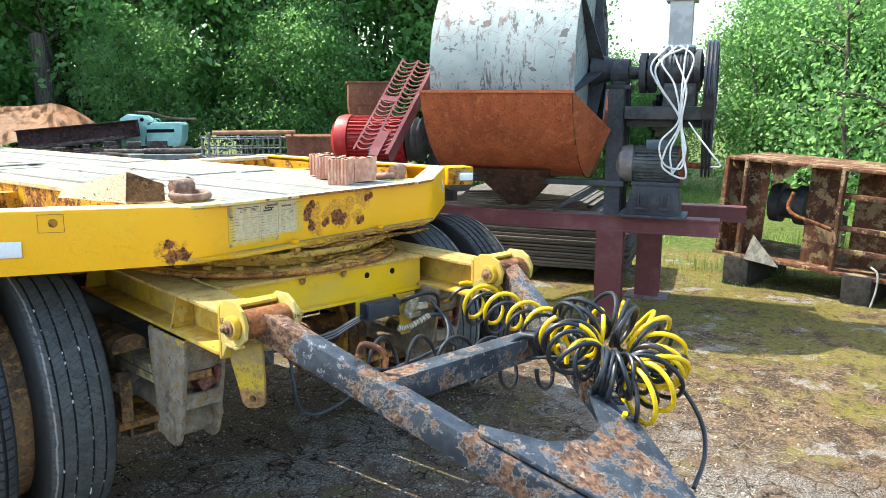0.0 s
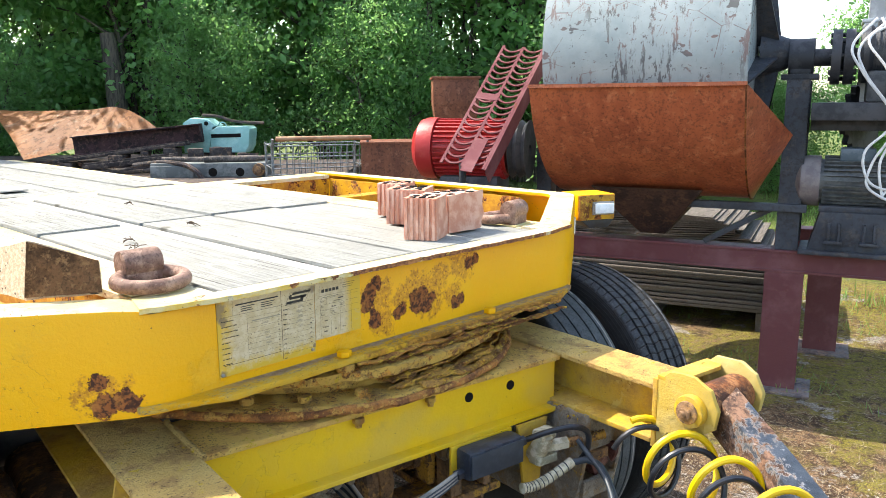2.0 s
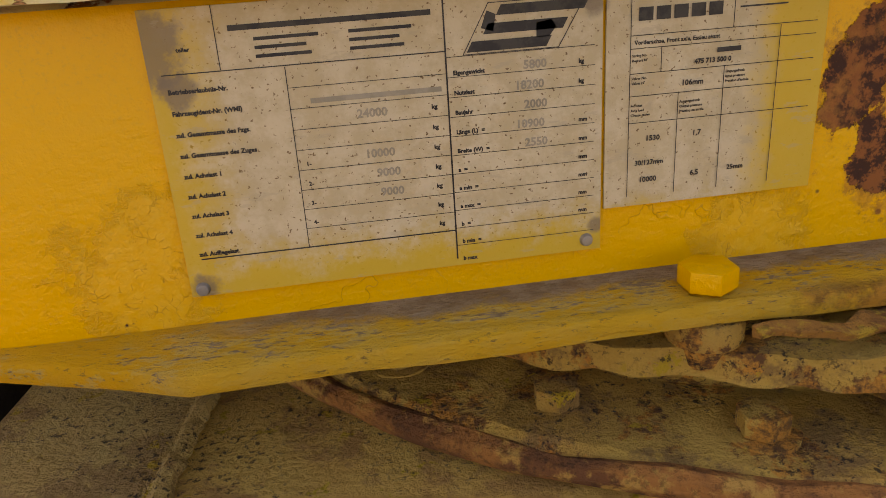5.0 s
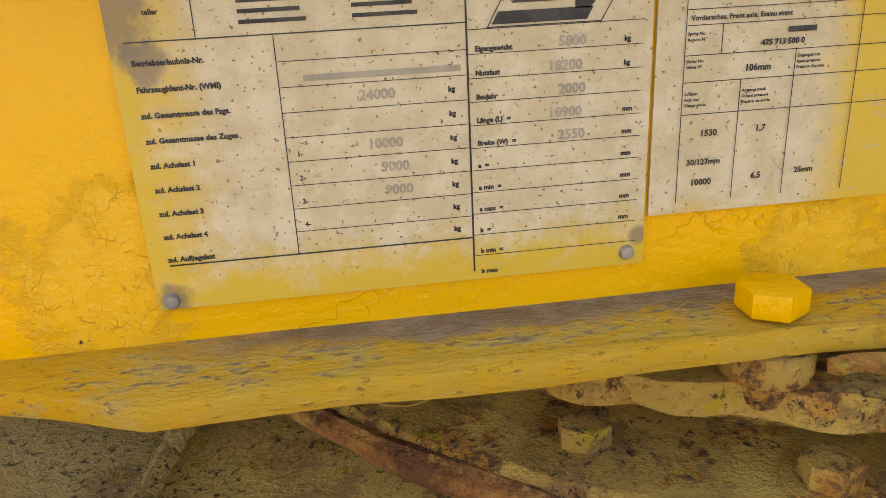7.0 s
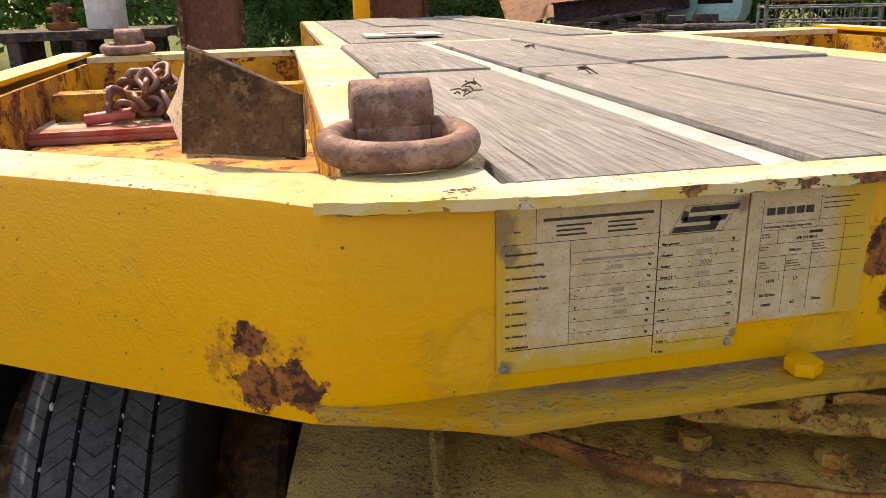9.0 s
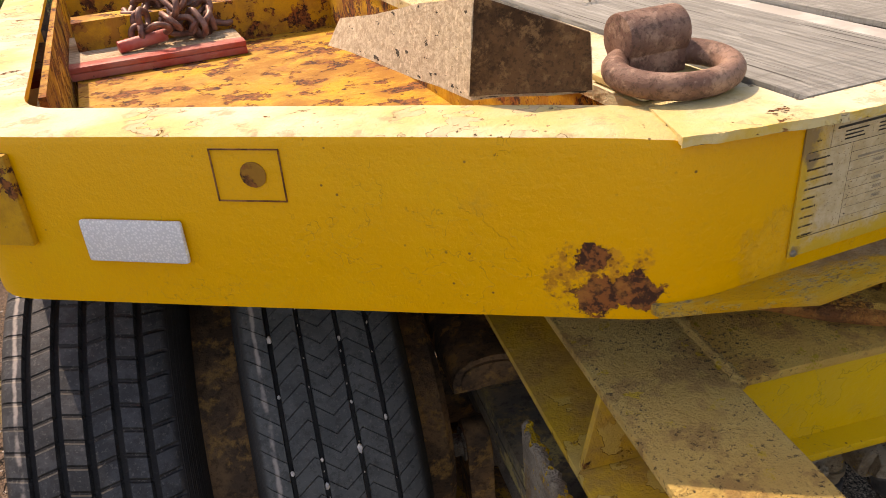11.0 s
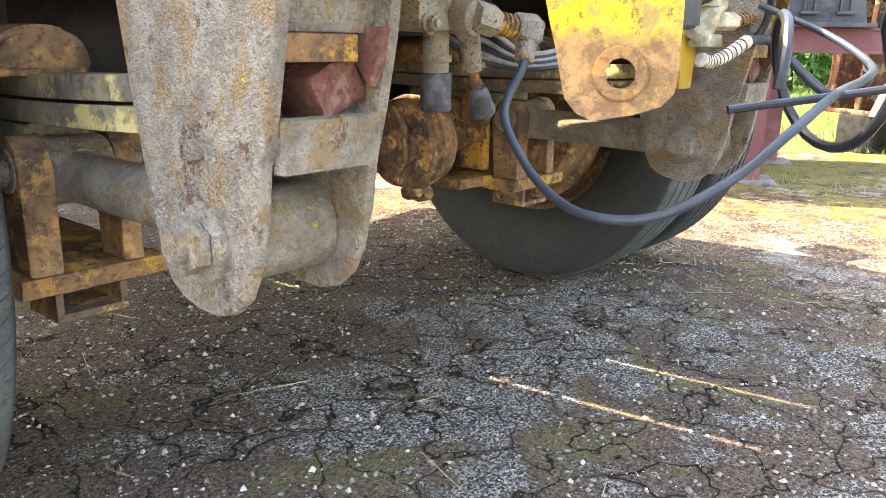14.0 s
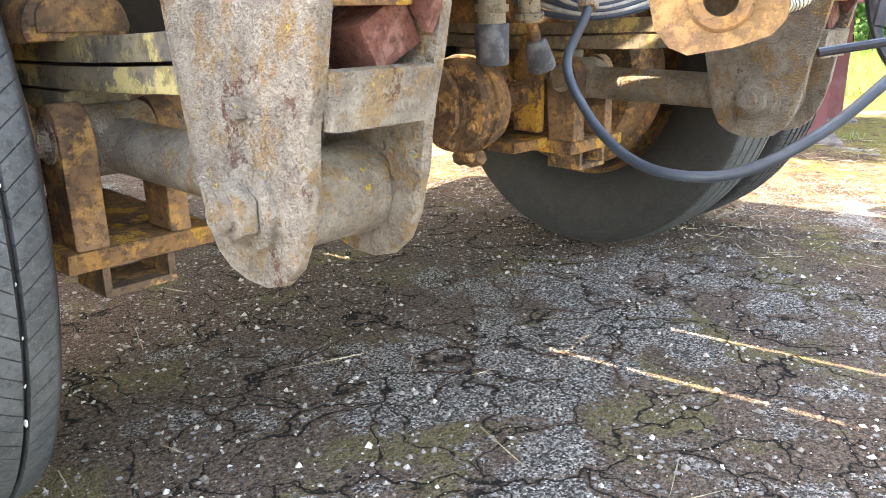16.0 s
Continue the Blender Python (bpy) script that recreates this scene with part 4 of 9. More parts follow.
for x in (-0.133, 0.33):
    bm = B()
    hexbolt(bm, (x, -0.034, 1.036), (0, 0, 1), 0.0155, 0.012, False)
    part("bolt", bm, M_FRONT, trailer)
    bm = B()
    rod(bm, (x, -0.034, 1.024), (x, -0.034, 1.008), 0.021, seg=20, bevel=0.003)
    rod(bm, (x, -0.034, 1.009), (x, -0.034, 0.992), 0.017, 0.012, seg=16, bevel=0.004)
    part("bolt_nut", bm, M_GREASE, trailer, "greasy nut under the flange")

# longitudinal and cross members with top plates
def girder(x0, x1, y0, y1, mat=M_TOP):
    bm = B()
    box(bm, x0, x1, y0, y1, 1.191, TOP_Z - 0.0015)
    part("deck_plate", bm, mat, trailer)
    bm = B()
    if x1 - x0 < y1 - y0:
        box(bm, x0 + 0.004, x0 + 0.014, y0, y1, 1.05, 1.190)
        box(bm, x1 - 0.014, x1 - 0.004, y0, y1, 1.05, 1.190)
    else:
        box(bm, x0, x1, y0 + 0.004, y0 + 0.014, 1.05, 1.190)
        box(bm, x0, x1, y1 - 0.014, y1 - 0.004, 1.05, 1.190)
    part("girder", bm, M_INNER, trailer, "rusted yellow steel girder")


PX0, PX1 = -0.385, 0.60
WELL_Y = 1.80
girder(PX0 - 0.125, PX0 + 0.002, 0.087, WELL_Y)
girder(PX1 - 0.002, PX1 + 0.125, 0.087, WELL_Y)
girder(CX - HALF + 0.1, CX + HALF - 0.1, WELL_Y + 0.002, WELL_Y + 0.14)
for s in (-1, 1):
    x = CX + s * (HALF - 0.10)
    bm = B()
    box(bm, min(x, x + s * 0.01), max(x, x + s * 0.01), 0.62, WELL_Y, 1.03, 1.190)
    part("inner_web", bm, M_INNER, trailer)
for s in (-1, 1):
    bm = B()
    xa, xb = CX + s * 0.602, CX + s * (HALF - 0.11)
    kk = SWEEP if s < 0 else SWEEP_R
    pts = [(xa, 0.013), (xb, 0.014 + (abs(xb - CX) - FRONT_HALF) * kk), (xb, WELL_Y), (xa, WELL_Y)]
    prism(bm, pts if s > 0 else pts[::-1], pose(0, 0, 1.062), 0.010)
    part("well_floor", bm, M_INNER, trailer, "rusted floor plate of the side well")

# planks
def deck_planks():
    rnd = random.Random(5)
    rows = [(PX0 + 0.007, -0.1496, 0.0), (-0.0972, 0.124, 0.0), (0.1355, 0.365, 0.0), (0.373, PX1 - 0.004, 0.0)]
    for y0, y1, up in ((0.026, 0.928, 0.0), (0.944, WELL_Y - 0.006, 0.005)):
        for x0, x1, dz in rows:
            bm = B()
            box(bm, x0 + rnd.uniform(0.0, 0.003), x1 - rnd.uniform(0, 0.003), y0, y1, 1.189, DECK_Z + up + rnd.uniform(-0.004, 0.003), None, 0.004)
            part("plank", bm, M_PLANK, trailer)
    # narrow spine behind the side wells
    for x0, x1 in ((-0.335, -0.105), (-0.098, 0.125), (0.133, 0.355), (0.362, 0.535)):
        for ya, yb in ((WELL_Y + 0.146, 3.05), (3.062, 4.18)):
            bm = B()
            box(bm, x0, x1, ya, yb, 1.166, DECK_Z + rnd.uniform(-0.004, 0.003), None, 0.004)
            part("plank", bm, M_PLANK, trailer)


for x0, x1 in ((-0.415, -0.341), (0.541, 0.610)):
    girder(x0, x1, WELL_Y + 0.144, 4.19)
bm = B()
box(bm, -0.149, -0.109, 0.027, WELL_Y - 0.006, 1.196, 1.2095, None, 0.002)
part("steel_strip", bm, M_STRIP, trailer, "pale steel strip between planks")
bm = B()
box(bm, -0.42, 0.615, 4.192, 4.30, 1.05, 1.20, None, 0.004)
part("rear_crossbeam", bm, M_FRONT, trailer)
deck_planks()

for y0, y1 in ((0.030, 0.345), (1.02, 1.50)):
    bm = B()
    box(bm, PX0 - 0.10, PX1 + 0.10, y0, y1, 1.158, 1.170, None, 0.002)
    part("under_plate", bm, M_INNER, trailer, "rusty steel plate under the planks")

# unseen chassis added below the rear deck, to carry it and block bright ground
for s in (-1, 1):
    bm = B()
    x = CX + s * 0.50
    box(bm, x - 0.07, x + 0.07, 1.30, 4.19, 0.72, 0.735, None, 0.002)
    box(bm, x - 0.006, x + 0.006, 1.30, 4.19, 0.735, 1.165)
    part("added_chassis_beam", bm, M_INNER, trailer, "added unseen yellow rusted chassis beam that blocks bright ground")
for y in (1.32, 2.2, 3.1, 4.0):
    bm = B()
    w = HALF - 0.12 if y < 1.9 else 0.42
    box(bm, CX - w, CX + w, y, y + 0.08, 1.04, 1.16)
    part("added_cross_member", bm, M_INNER, trailer)
M_STOP = rusted("dark_red_rust", (0.10, 0.036, 0.026), (0.17, 0.066, 0.048), (0.25, 0.13, 0.10), 1.6, 0.85, 0.7)

# ---------------- steering dolly ----------------
DOLLY = pose(CX, 0.45, 0, 0, 0, -8.5)
dolly = thing("steering_dolly", "yellow steering dolly frame with leaf springs and rusty axle", "trailer dolly", DOLLY)
BEAM_U, BEAM_W, Z1, Z0 = 0.545, 0.15, 0.92, 0.790


def i_beam(name, parent, mat, a, b, w, z0, z1, t=0.012, side=0.0, top=None, w_top=None, off=0.0):
    """A rolled beam between two points in plan; side moves its web, off its upper flange."""
    a, b = Vector((*a, 0)), Vector((*b, 0))
    d = (b - a)
    m = Matrix.Translation(a) @ pose(0, 0, 0, 0, 0, math.degrees(math.atan2(d.y, d.x)))
    bm = B()
    ln = d.length
    wt = w_top or w
    box(bm, 0, ln, off - wt / 2, off + wt / 2, z1 - t, z1, m, 0.002)
    if top:
        part("top_flange", bm, top, parent, "dirty brown upper flange")
        bm = B()
    box(bm, 0, ln, -w / 2, w / 2, z0, z0 + t, m, 0.002)
    box(bm, 0, ln, side - 0.005, side + 0.005, z0 + t, z1 - t, m)
    return part(name, bm, mat, parent)


for s in (-1, 1):
    i_beam("side_beam", dolly, M_DOLLY, (s * BEAM_U, -0.828), (s * BEAM_U, 0.80), 0.186, Z0, Z1, 0.012, 0.0, M_DUSTY, 0.140)
    bm = B()
    tube(bm, [(s * (BEAM_U - 0.074) + 0.0012 * math.sin(i * 2.3), -0.54 + 0.205 * i / 40, Z1 - 0.001) for i in range(41)], 0.007, 7)
    rough_up(bm, 0.003, 70, s)
    part("weld_bead", bm, M_DUSTY, dolly)
    for v in (-0.49, 0.30):
        bm = B()
        prism(bm, [(s * (BEAM_U + 0.006), Z0 + 0.013), (s * (BEAM_U + 0.088), Z0 + 0.013), (s * (BEAM_U + 0.066), Z1 - 0.013), (s * (BEAM_U + 0.006), Z1 - 0.013)], Matrix(((1, 0, 0, 0), (0, 0, 1, v - 0.005), (0, 1, 0, 0), (0, 0, 0, 1))), 0.010, 0.001)
        part("gusset", bm, M_DOLLY, dolly)
i_beam("front_crossbeam", dolly, M_CROSS, (-BEAM_U + 0.078, -0.44), (BEAM_U - 0.078, -0.44), 0.205, Z0 - 0.014, Z1 - 0.003, 0.012, -0.067, M_SOOT, 0.193, 0.006)
i_beam("rear_crossbeam", dolly, M_CROSS, (-BEAM_U + 0.078, 0.5), (BEAM_U - 0.078, 0.5), 0.115, Z0 - 0.02, Z1 - 0.003)
# near-black colour that stands for the shade inside holes and slots
M_HOLE_SHADE = rusted("hole_shade", (0.003, 0.003, 0.002), (0.005, 0.004, 0.003), (0.006, 0.005, 0.004), 1.0, 1.0, 0.1)
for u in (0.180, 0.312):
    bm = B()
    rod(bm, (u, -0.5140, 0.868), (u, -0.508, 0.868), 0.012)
    part("drain_hole_shade", bm, M_HOLE_SHADE, dolly, "near-black disc painted as the shade in a drilled hole")
for u in (-0.13, 0.06):
    bm = B()
    hexbolt(bm, (u, -0.522, Z1 - 0.0155), (0, 0, -1), 0.013, 0.012, False, 0.010)
    part("bolt", bm, M_GREASE, dolly)

# slewing ring between dolly and trailer
bm = B()
lathe(bm, [(0.40, 0.922), (0.560, 0.922), (0.568, 0.928), (0.568, 0.940), (0.562, 0.946), (0.40, 0.946)], pose(0, 0, 0, 0, -90, 0), 300)
rough_up(bm, 0.004, 14)
rough_up(bm, 0.004, 45)
part("lower_ring", bm, M_GREASE, dolly, "rust-edged greasy lower ring of the turntable")
bm = B()
tube(bm, [(0.570 * math.cos(2 * math.pi * i / 120), 0.570 * math.sin(2 * math.pi * i / 120), 0.934) for i in range(121)], 0.0095, 8, False)
rough_up(bm, 0.005, 26)
part("ring_edge", bm, rusted("orange_flaking_edge", (0.22, 0.085, 0.03), (0.50, 0.20, 0.05), (0.62, 0.34, 0.08), 2.4, 0.85, 1.0), dolly, "flaking orange rust along the ring's edge")
bm = B()
lathe(bm, [(0.41, 0.948), (0.485, 0.948), (0.490, 0.955), (0.490, 0.980), (0.548, 0.988), (0.548, 1.006), (0.41, 1.006)], pose(0, 0, 0, 0, -90, 0), 300)
rough_up(bm, 0.004, 11, 2.0)
rough_up(bm, 0.005, 48, 1.0)
part("upper_ring", bm, M_GREASE, dolly, "greasy upper ring of the turntable")
for j in range(28):
    a = 2 * math.pi * j / 28
    bm = B()
    hexbolt(bm, (0.528 * math.cos(a), 0.528 * math.sin(a), 0.944), (0, 0, 1), 0.015, 0.014)
    part("bolt", bm, M_GREASE, dolly)
M_CRUST = rusted("layered_turntable_rust", (0.26, 0.12, 0.04), (0.54, 0.27, 0.05), (0.68, 0.40, 0.05), 2.4, 0.85, 1.0, paint=(0.60, 0.32, 0.03), amount=0.30)
rnd = random.Random(41)
for j in range(34):
    a = radians(rnd.uniform(-92, -22))
    r, z, size = rnd.choice(((0.560, 0.952, 0.034), (0.535, 0.958, 0.040), (0.515, 0.970, 0.036), (0.548, 1.004, 0.030)))
    bm = B()
    c = bm.verts.new((0, 0, 0.004))
    rim = [bm.verts.new((size * rnd.uniform(0.7, 1.9) * math.cos(t), size * rnd.uniform(0.25, 0.6) * math.sin(t), 0.010 * noise.noise(Vector((math.cos(t) * 2, math.sin(t) * 2, j))))) for t in [2 * math.pi * i / 11 for i in range(11)]]
    for i in range(11):
        bm.faces.new((c, rim[i], rim[(i + 1) % 11]))
    bmesh.ops.subdivide_edges(bm, edges=bm.edges, cuts=2)
    rough_up(bm, 0.004, 60, j)
    bmesh.ops.solidify(bm, geom=bm.faces, thickness=0.004)
    bmesh.ops.transform(bm, matrix=Matrix.Translation((r * math.cos(a), r * math.sin(a), z)) @ pose(0, 0, 0, 0, 0, math.degrees(a) + 90) @ pose(0, 0, 0, rnd.uniform(-28, 18), rnd.uniform(-8, 8), 0), verts=bm.verts)
    part("rust_flake", bm, M_CRUST, dolly)
# wheels
R_T, AX = 0.479, 0.10


def tyre_profile(w, grooves, gw=0.0036):
    """Outline of the tyre's section in (radius, x), with grooves round the tread."""
    half = w / 2
    side = [(0.288, -half * 0.74), (0.315, -half * 0.90), (0.365, -half * 1.0), (0.410, -half * 0.99), (0.450, -half * 0.92), (0.466, -half * 0.87), (0.4725, -half * 0.80)]
    out = list(side)
    for g in grooves:
        r = R_T - 0.005 * (g / half) ** 2
        out += [(r, g - gw), (r - 0.012, g - gw * 0.72), (r - 0.012, g + gw * 0.72), (r, g + gw)]
    out += [(r, -x) for r, x in side[::-1]]
    return out + [(0.276, half * 0.66), (0.276, -half * 0.66)]


def make_wheel(name, tyre_mat, label, grooves):
    w = thing(name, label, "wheel", group="wheels of the dolly")
    bm = B()
    lathe(bm, tyre_profile(0.245, grooves, 0.0036 if tyre_mat is M_TYRE else 0.0058), Matrix(), 128)
    part("tyre", bm, tyre_mat, w, "worn black rubber tyre")
    bm = B()
    lathe(bm, [(0.300, -0.095), (0.306, -0.098), (0.306, -0.088), (0.280, -0.074), (0.262, 0.0), (0.280, 0.074), (0.306, 0.088), (0.306, 0.098), (0.300, 0.095), (0.268, 0.066), (0.250, 0.0), (0.268, -0.066)], Matrix(), 72)
    lathe(bm, [(0.256, 0.03), (0.256, 0.044), (0.19, 0.085), (0.12, 0.085), (0.12, 0.073), (0.185, 0.073)], Matrix(), 72)
    part("rim", bm, M_AXLE, w, "rust-brown steel rim")
    if tyre_mat is M_TYRE:
        bm = B()
        lathe(bm, [(0.26, 0.10), (0.345, 0.10), (0.345, 0.20), (0.26, 0.20)], Matrix(), 64)
        part("spacer_ring", bm, M_AXLE, w, "rusty spacer ring between the twin tyres")
    return w


G1 = (-0.068, -0.026, 0.026, 0.068)
inner = make_wheel("wheel", M_TYRE, "worn ribbed tyre with pebbles stuck in its grooves", G1)
outer = make_wheel("wheel", M_TYRE2, "worn block-tread tyre on a rusty rim", (-0.072, -0.036, 0.0, 0.036, 0.072))
U_IN, U_OUT = 0.895, 1.205
for s in (-1, 1):
    turn = pose(0, 0, 0, 0, 0, 180 if s < 0 else 0)
    inner2, outer2 = (inner, outer) if s < 0 else (copy_thing(inner, Matrix()), copy_thing(outer, Matrix()))
    inner2.matrix_basis = DOLLY @ pose(s * U_IN, AX, R_T) @ turn
    outer2.matrix_basis = DOLLY @ pose(s * U_OUT, AX, R_T) @ turn
rnd = random.Random(11)
bm = B()
for j in range(120):
    g = rnd.choice((G1[1], G1[1], G1[1], G1[2], G1[2], G1[3], G1[0]))
    a = rnd.uniform(math.radians(-60), math.radians(85))
    rr = R_T - 0.004 - 0.005 * (g / 0.12) ** 2
    bmesh.ops.create_icosphere(bm, subdivisions=1, radius=0.0011 + 0.0050 * rnd.random() ** 4, matrix=Matrix.Translation((g, rr * math.cos(a), -rr * math.sin(a))) @ Matrix.Diagonal((0.8, 1.0, 1.5, 1)))
rough_up(bm, 0.002, 120)
pb = part("grit", bm, plain("pale_pebble", (0.5, 0.47, 0.44), (0.7, 0.66, 0.62), 60, 0.8), inner, "small pale pebbles caught in the tread")
tagged(pb, kind="stuff")

# axle, springs, hangers; thickness of these plates runs along u
SPRING = {-1: -0.595, 1: 0.515}
YZ = lambda u: Matrix(((0, 0, 1, u), (1, 0, 0, 0), (0, 1, 0, 0), (0, 0, 0, 1)))
bm = B()
rod(bm, (-0.79, AX, R_T), (0.79, AX, R_T), 0.066, seg=28)
part("axle", bm, M_AXLE, dolly, "rusty axle tube")
for s in (-1, 1):
    bm = B()
    lathe(bm, [(0.06, 0.70), (0.21, 0.70), (0.225, 0.712), (0.225, 0.78), (0.245, 0.785), (0.245, 0.80), (0.06, 0.80)], Matrix.Translation((0, AX, R_T)) @ Matrix.Diagonal((s, 1, 1, 1)), 48)
    part("brake_drum", bm, M_AXLE, dolly, "rusty brown brake drum")
    su = SPRING[s]
    bm = B()
    box(bm, su - 0.100, su + 0.114, -0.13, 0.26, 0.335, 0.362, None, 0.004)
    rough_up(bm, 0.002, 30)
    part("clamp_plate", bm, M_CLAMP, dolly, "orange-rusted spring clamp plate")
    bm = B()
    prism(bm, [(-0.056, 0.334), (-0.056, 0.293), (0.046, 0.293), (0.046, 0.334), (0.036, 0.334), (0.036, 0.303), (-0.046, 0.303), (-0.046, 0.334)], Matrix(((1, 0, 0, su), (0, 0, 1, -0.125), (0, 1, 0, 0), (0, 0, 0, 1))), 0.09)
    bmesh.ops.recalc_face_normals(bm, faces=bm.faces)
    part("clamp_foot", bm, M_AXLE, dolly, "open rusty channel under the clamp plate")
    for du, w in ((-0.062, 0.044), (0.062, 0.030)):
        bm = B()
        pts = [(-0.125, 0.363), (-0.055, 0.363), (-0.048, 0.50)] + [(-0.086 + 0.038 * math.cos(a), 0.505 + 0.044 * math.sin(a)) for a in [math.pi * i / 10 for i in range(11)]] + [(-0.122, 0.44)]
        prism(bm, pts, YZ(su + du - w / 2), w, 0.004)
        rough_up(bm, 0.0015, 40)
        part("clamp_arm", bm, M_AXLE, dolly, "rusty upright that holds the radius rod")
        bm = B()
        d = -1 if du < 0 else 1
        hexbolt(bm, (su + du + d * w / 2, -0.086, 0.503), (d, 0, 0), 0.021, 0.016, True)
        part("bolt", bm, M_HANG, dolly)
    bm = B()
    rod(bm, (su - 0.038, -0.086, 0.497), (su + 0.045, -0.086, 0.497), 0.047, seg=28, bevel=0.006)
    part("rod_eye", bm, M_HANG, dolly)
    for n, (za, zb, hl) in enumerate(((0.608, 0.638, 0.605), (0.574, 0.603, 0.60), (0.546, 0.570, 0.16))):
        bm = B()
        top, low = [], []
        for j in range(29):
            v = -hl + 2 * hl * j / 28
            dz = -0.012 + 0.020 * (v / 0.6) ** 2
            top.append((v + AX, zb + dz)), low.append((v + AX, za + dz))
        prism(bm, top + low[::-1], YZ(su - 0.048), 0.096, 0.0125)
        rough_up(bm, 0.001, 25)
        part("spring_leaf", bm, M_SPRING, dolly, "worn steel leaf with yellow paint traces")
    bm = B()
    arch = [(-0.066, 0.622), (0.066, 0.622)] + [(0.066 * math.cos(a), 0.640 + 0.050 * math.sin(a) ** 0.7) for a in [math.pi * i / 14 for i in range(15)]]
    prism(bm, arch, Matrix(((1, 0, 0, su - 0.030), (0, 0, 1, -0.10), (0, 1, 0, 0), (0, 0, 0, 1))), 0.40, 0.010)
    rough_up(bm, 0.002, 22)
    pad = part("spring_pad", bm, M_AXLE, dolly, "rounded rusty spring clamp pad")
    bm = B()
    arch = [(-0.052, 0.634), (0.052, 0.634)] + [(0.052 * math.cos(a), 0.646 + 0.034 * math.sin(a) ** 0.7) for a in [math.pi * i / 14 for i in range(15)]]
    prism(bm, arch, Matrix(((1, 0, 0, su - 0.030), (0, 0, 1, -0.106), (0, 1, 0, 0), (0, 0, 0, 1))), 0.008, 0.002)
    part("end_cap", bm, M_AXLE, pad)
    cheek = [(-0.380, 0.789), (-0.388, 0.713), (-0.402, 0.631), (-0.417, 0.560), (-0.431, 0.500), (-0.440, 0.455), (-0.455, 0.430), (-0.475, 0.417), (-0.502, 0.410), (-0.535, 0.409), (-0.562, 0.417), (-0.584, 0.436), (-0.599, 0.466), (-0.609, 0.510), (-0.615, 0.560), (-0.629, 0.612), (-0.643, 0.680), (-0.651, 0.740), (-0.652, 0.789)]
    for du, uu in ((-0.066, -1), (0.066, 1)):
        bm = B()
        prism(bm, cheek[::-1], YZ(su + du - 0.0065), 0.013, 0.004)
        part("hanger_cheek", bm, M_HANG, dolly, "grey steel spring hanger cheek with rust")
        bm = B()
        d = uu
        at = su + du + d * 0.006
        rod(bm, (at, -0.525, 0.484), (at + d * 0.010, -0.525, 0.484), 0.042, seg=8, bevel=0.003)
        hexbolt(bm, (at + d * 0.009, -0.525, 0.484), (d, 0, 0), 0.029, 0.018, False, 0.010)
        rough_up(bm, 0.001, 60)
        part("pivot_bolt", bm, M_HANG, dolly)
        bm = B()
        hexbolt(bm, (at, -0.522, 0.573), (d, 0, 0), 0.012, 0.012)
        part("bolt", bm, M_HANG, dolly)
    # weld bead and paint crust along the hanger's top
    bm = B()
    tube(bm, [(su - 0.066 + 0.002 * math.sin(i * 1.9), -0.385 - 0.262 * i / 40, 0.787) for i in range(41)], 0.0075, 7)
    rough_up(bm, 0.005, 60, s)
    part("weld_bead", bm, M_HANG, dolly)
    bm = B()
    rod(bm, (su - 0.13, 0.42, 0.72), (su + 0.10, 0.42, 0.72), 0.115, seg=32, bevel=0.02)
    part("brake_cylinder", bm, M_DARK, dolly, "dark spring brake cylinder")
    bm = B()
    prism(bm, [(-0.622, 0.789), (-0.610, 0.789), (-0.606, 0.740), (-0.611, 0.684), (-0.623, 0.684), (-0.629, 0.720), (-0.630, 0.750)], YZ(su - 0.059), 0.118, 0.002)
    part("hanger_face", bm, M_HANG, dolly, "bulged grey front plate of the hanger")
    bm = B()
    box(bm, su - 0.059, su + 0.030, -0.634, -0.580, 0.673, 0.683, None, 0.003)
    box(bm, su - 0.059, su + 0.030, -0.634, -0.626, 0.658, 0.674, None, 0.002)
    part("hanger_lip", bm, M_CLAMP, dolly, "rusty angle below the front plate")
    bm = B()
    prism(bm, [(-0.630, 0.560), (-0.635, 0.608), (-0.623, 0.610), (-0.616, 0.560)], YZ(su - 0.059), 0.118, 0.002)
    part("hanger_bar", bm, M_HANG, dolly, "cross bar with yellow paint flakes")
    bm = B()
    rod(bm, (su - 0.058, -0.525, 0.484), (su + 0.058, -0.525, 0.484), 0.047, seg=32, bevel=0.006)
    part("pivot_bush", bm, M_HANG, dolly)
    bm = B()
    rod(bm, (su, -0.48, 0.486), (su - 0.002, -0.10, 0.490), 0.036, seg=24)
    part("radius_rod", bm, M_HANG, dolly)
    bm = B()
    box(bm, -0.030, 0.030, -0.615, -0.55, -0.024, 0.024, pose(su + 0.022, 0, 0.635, 0, -28, 0), 0.005)
    rough_up(bm, 0.003, 35)
    part("spring_stop", bm, M_STOP, dolly, "red-brown spring stop block")
    bm = B()
    prism(bm, [(-0.625, 0.690), (-0.648, 0.690), (-0.641, 0.655), (-0.630, 0.635), (-0.600, 0.668)], YZ(su + 0.046), 0.012, 0.002)
    part("rust_scab", bm, M_STOP, dolly, "red-brown scab of rust on the inner cheek")

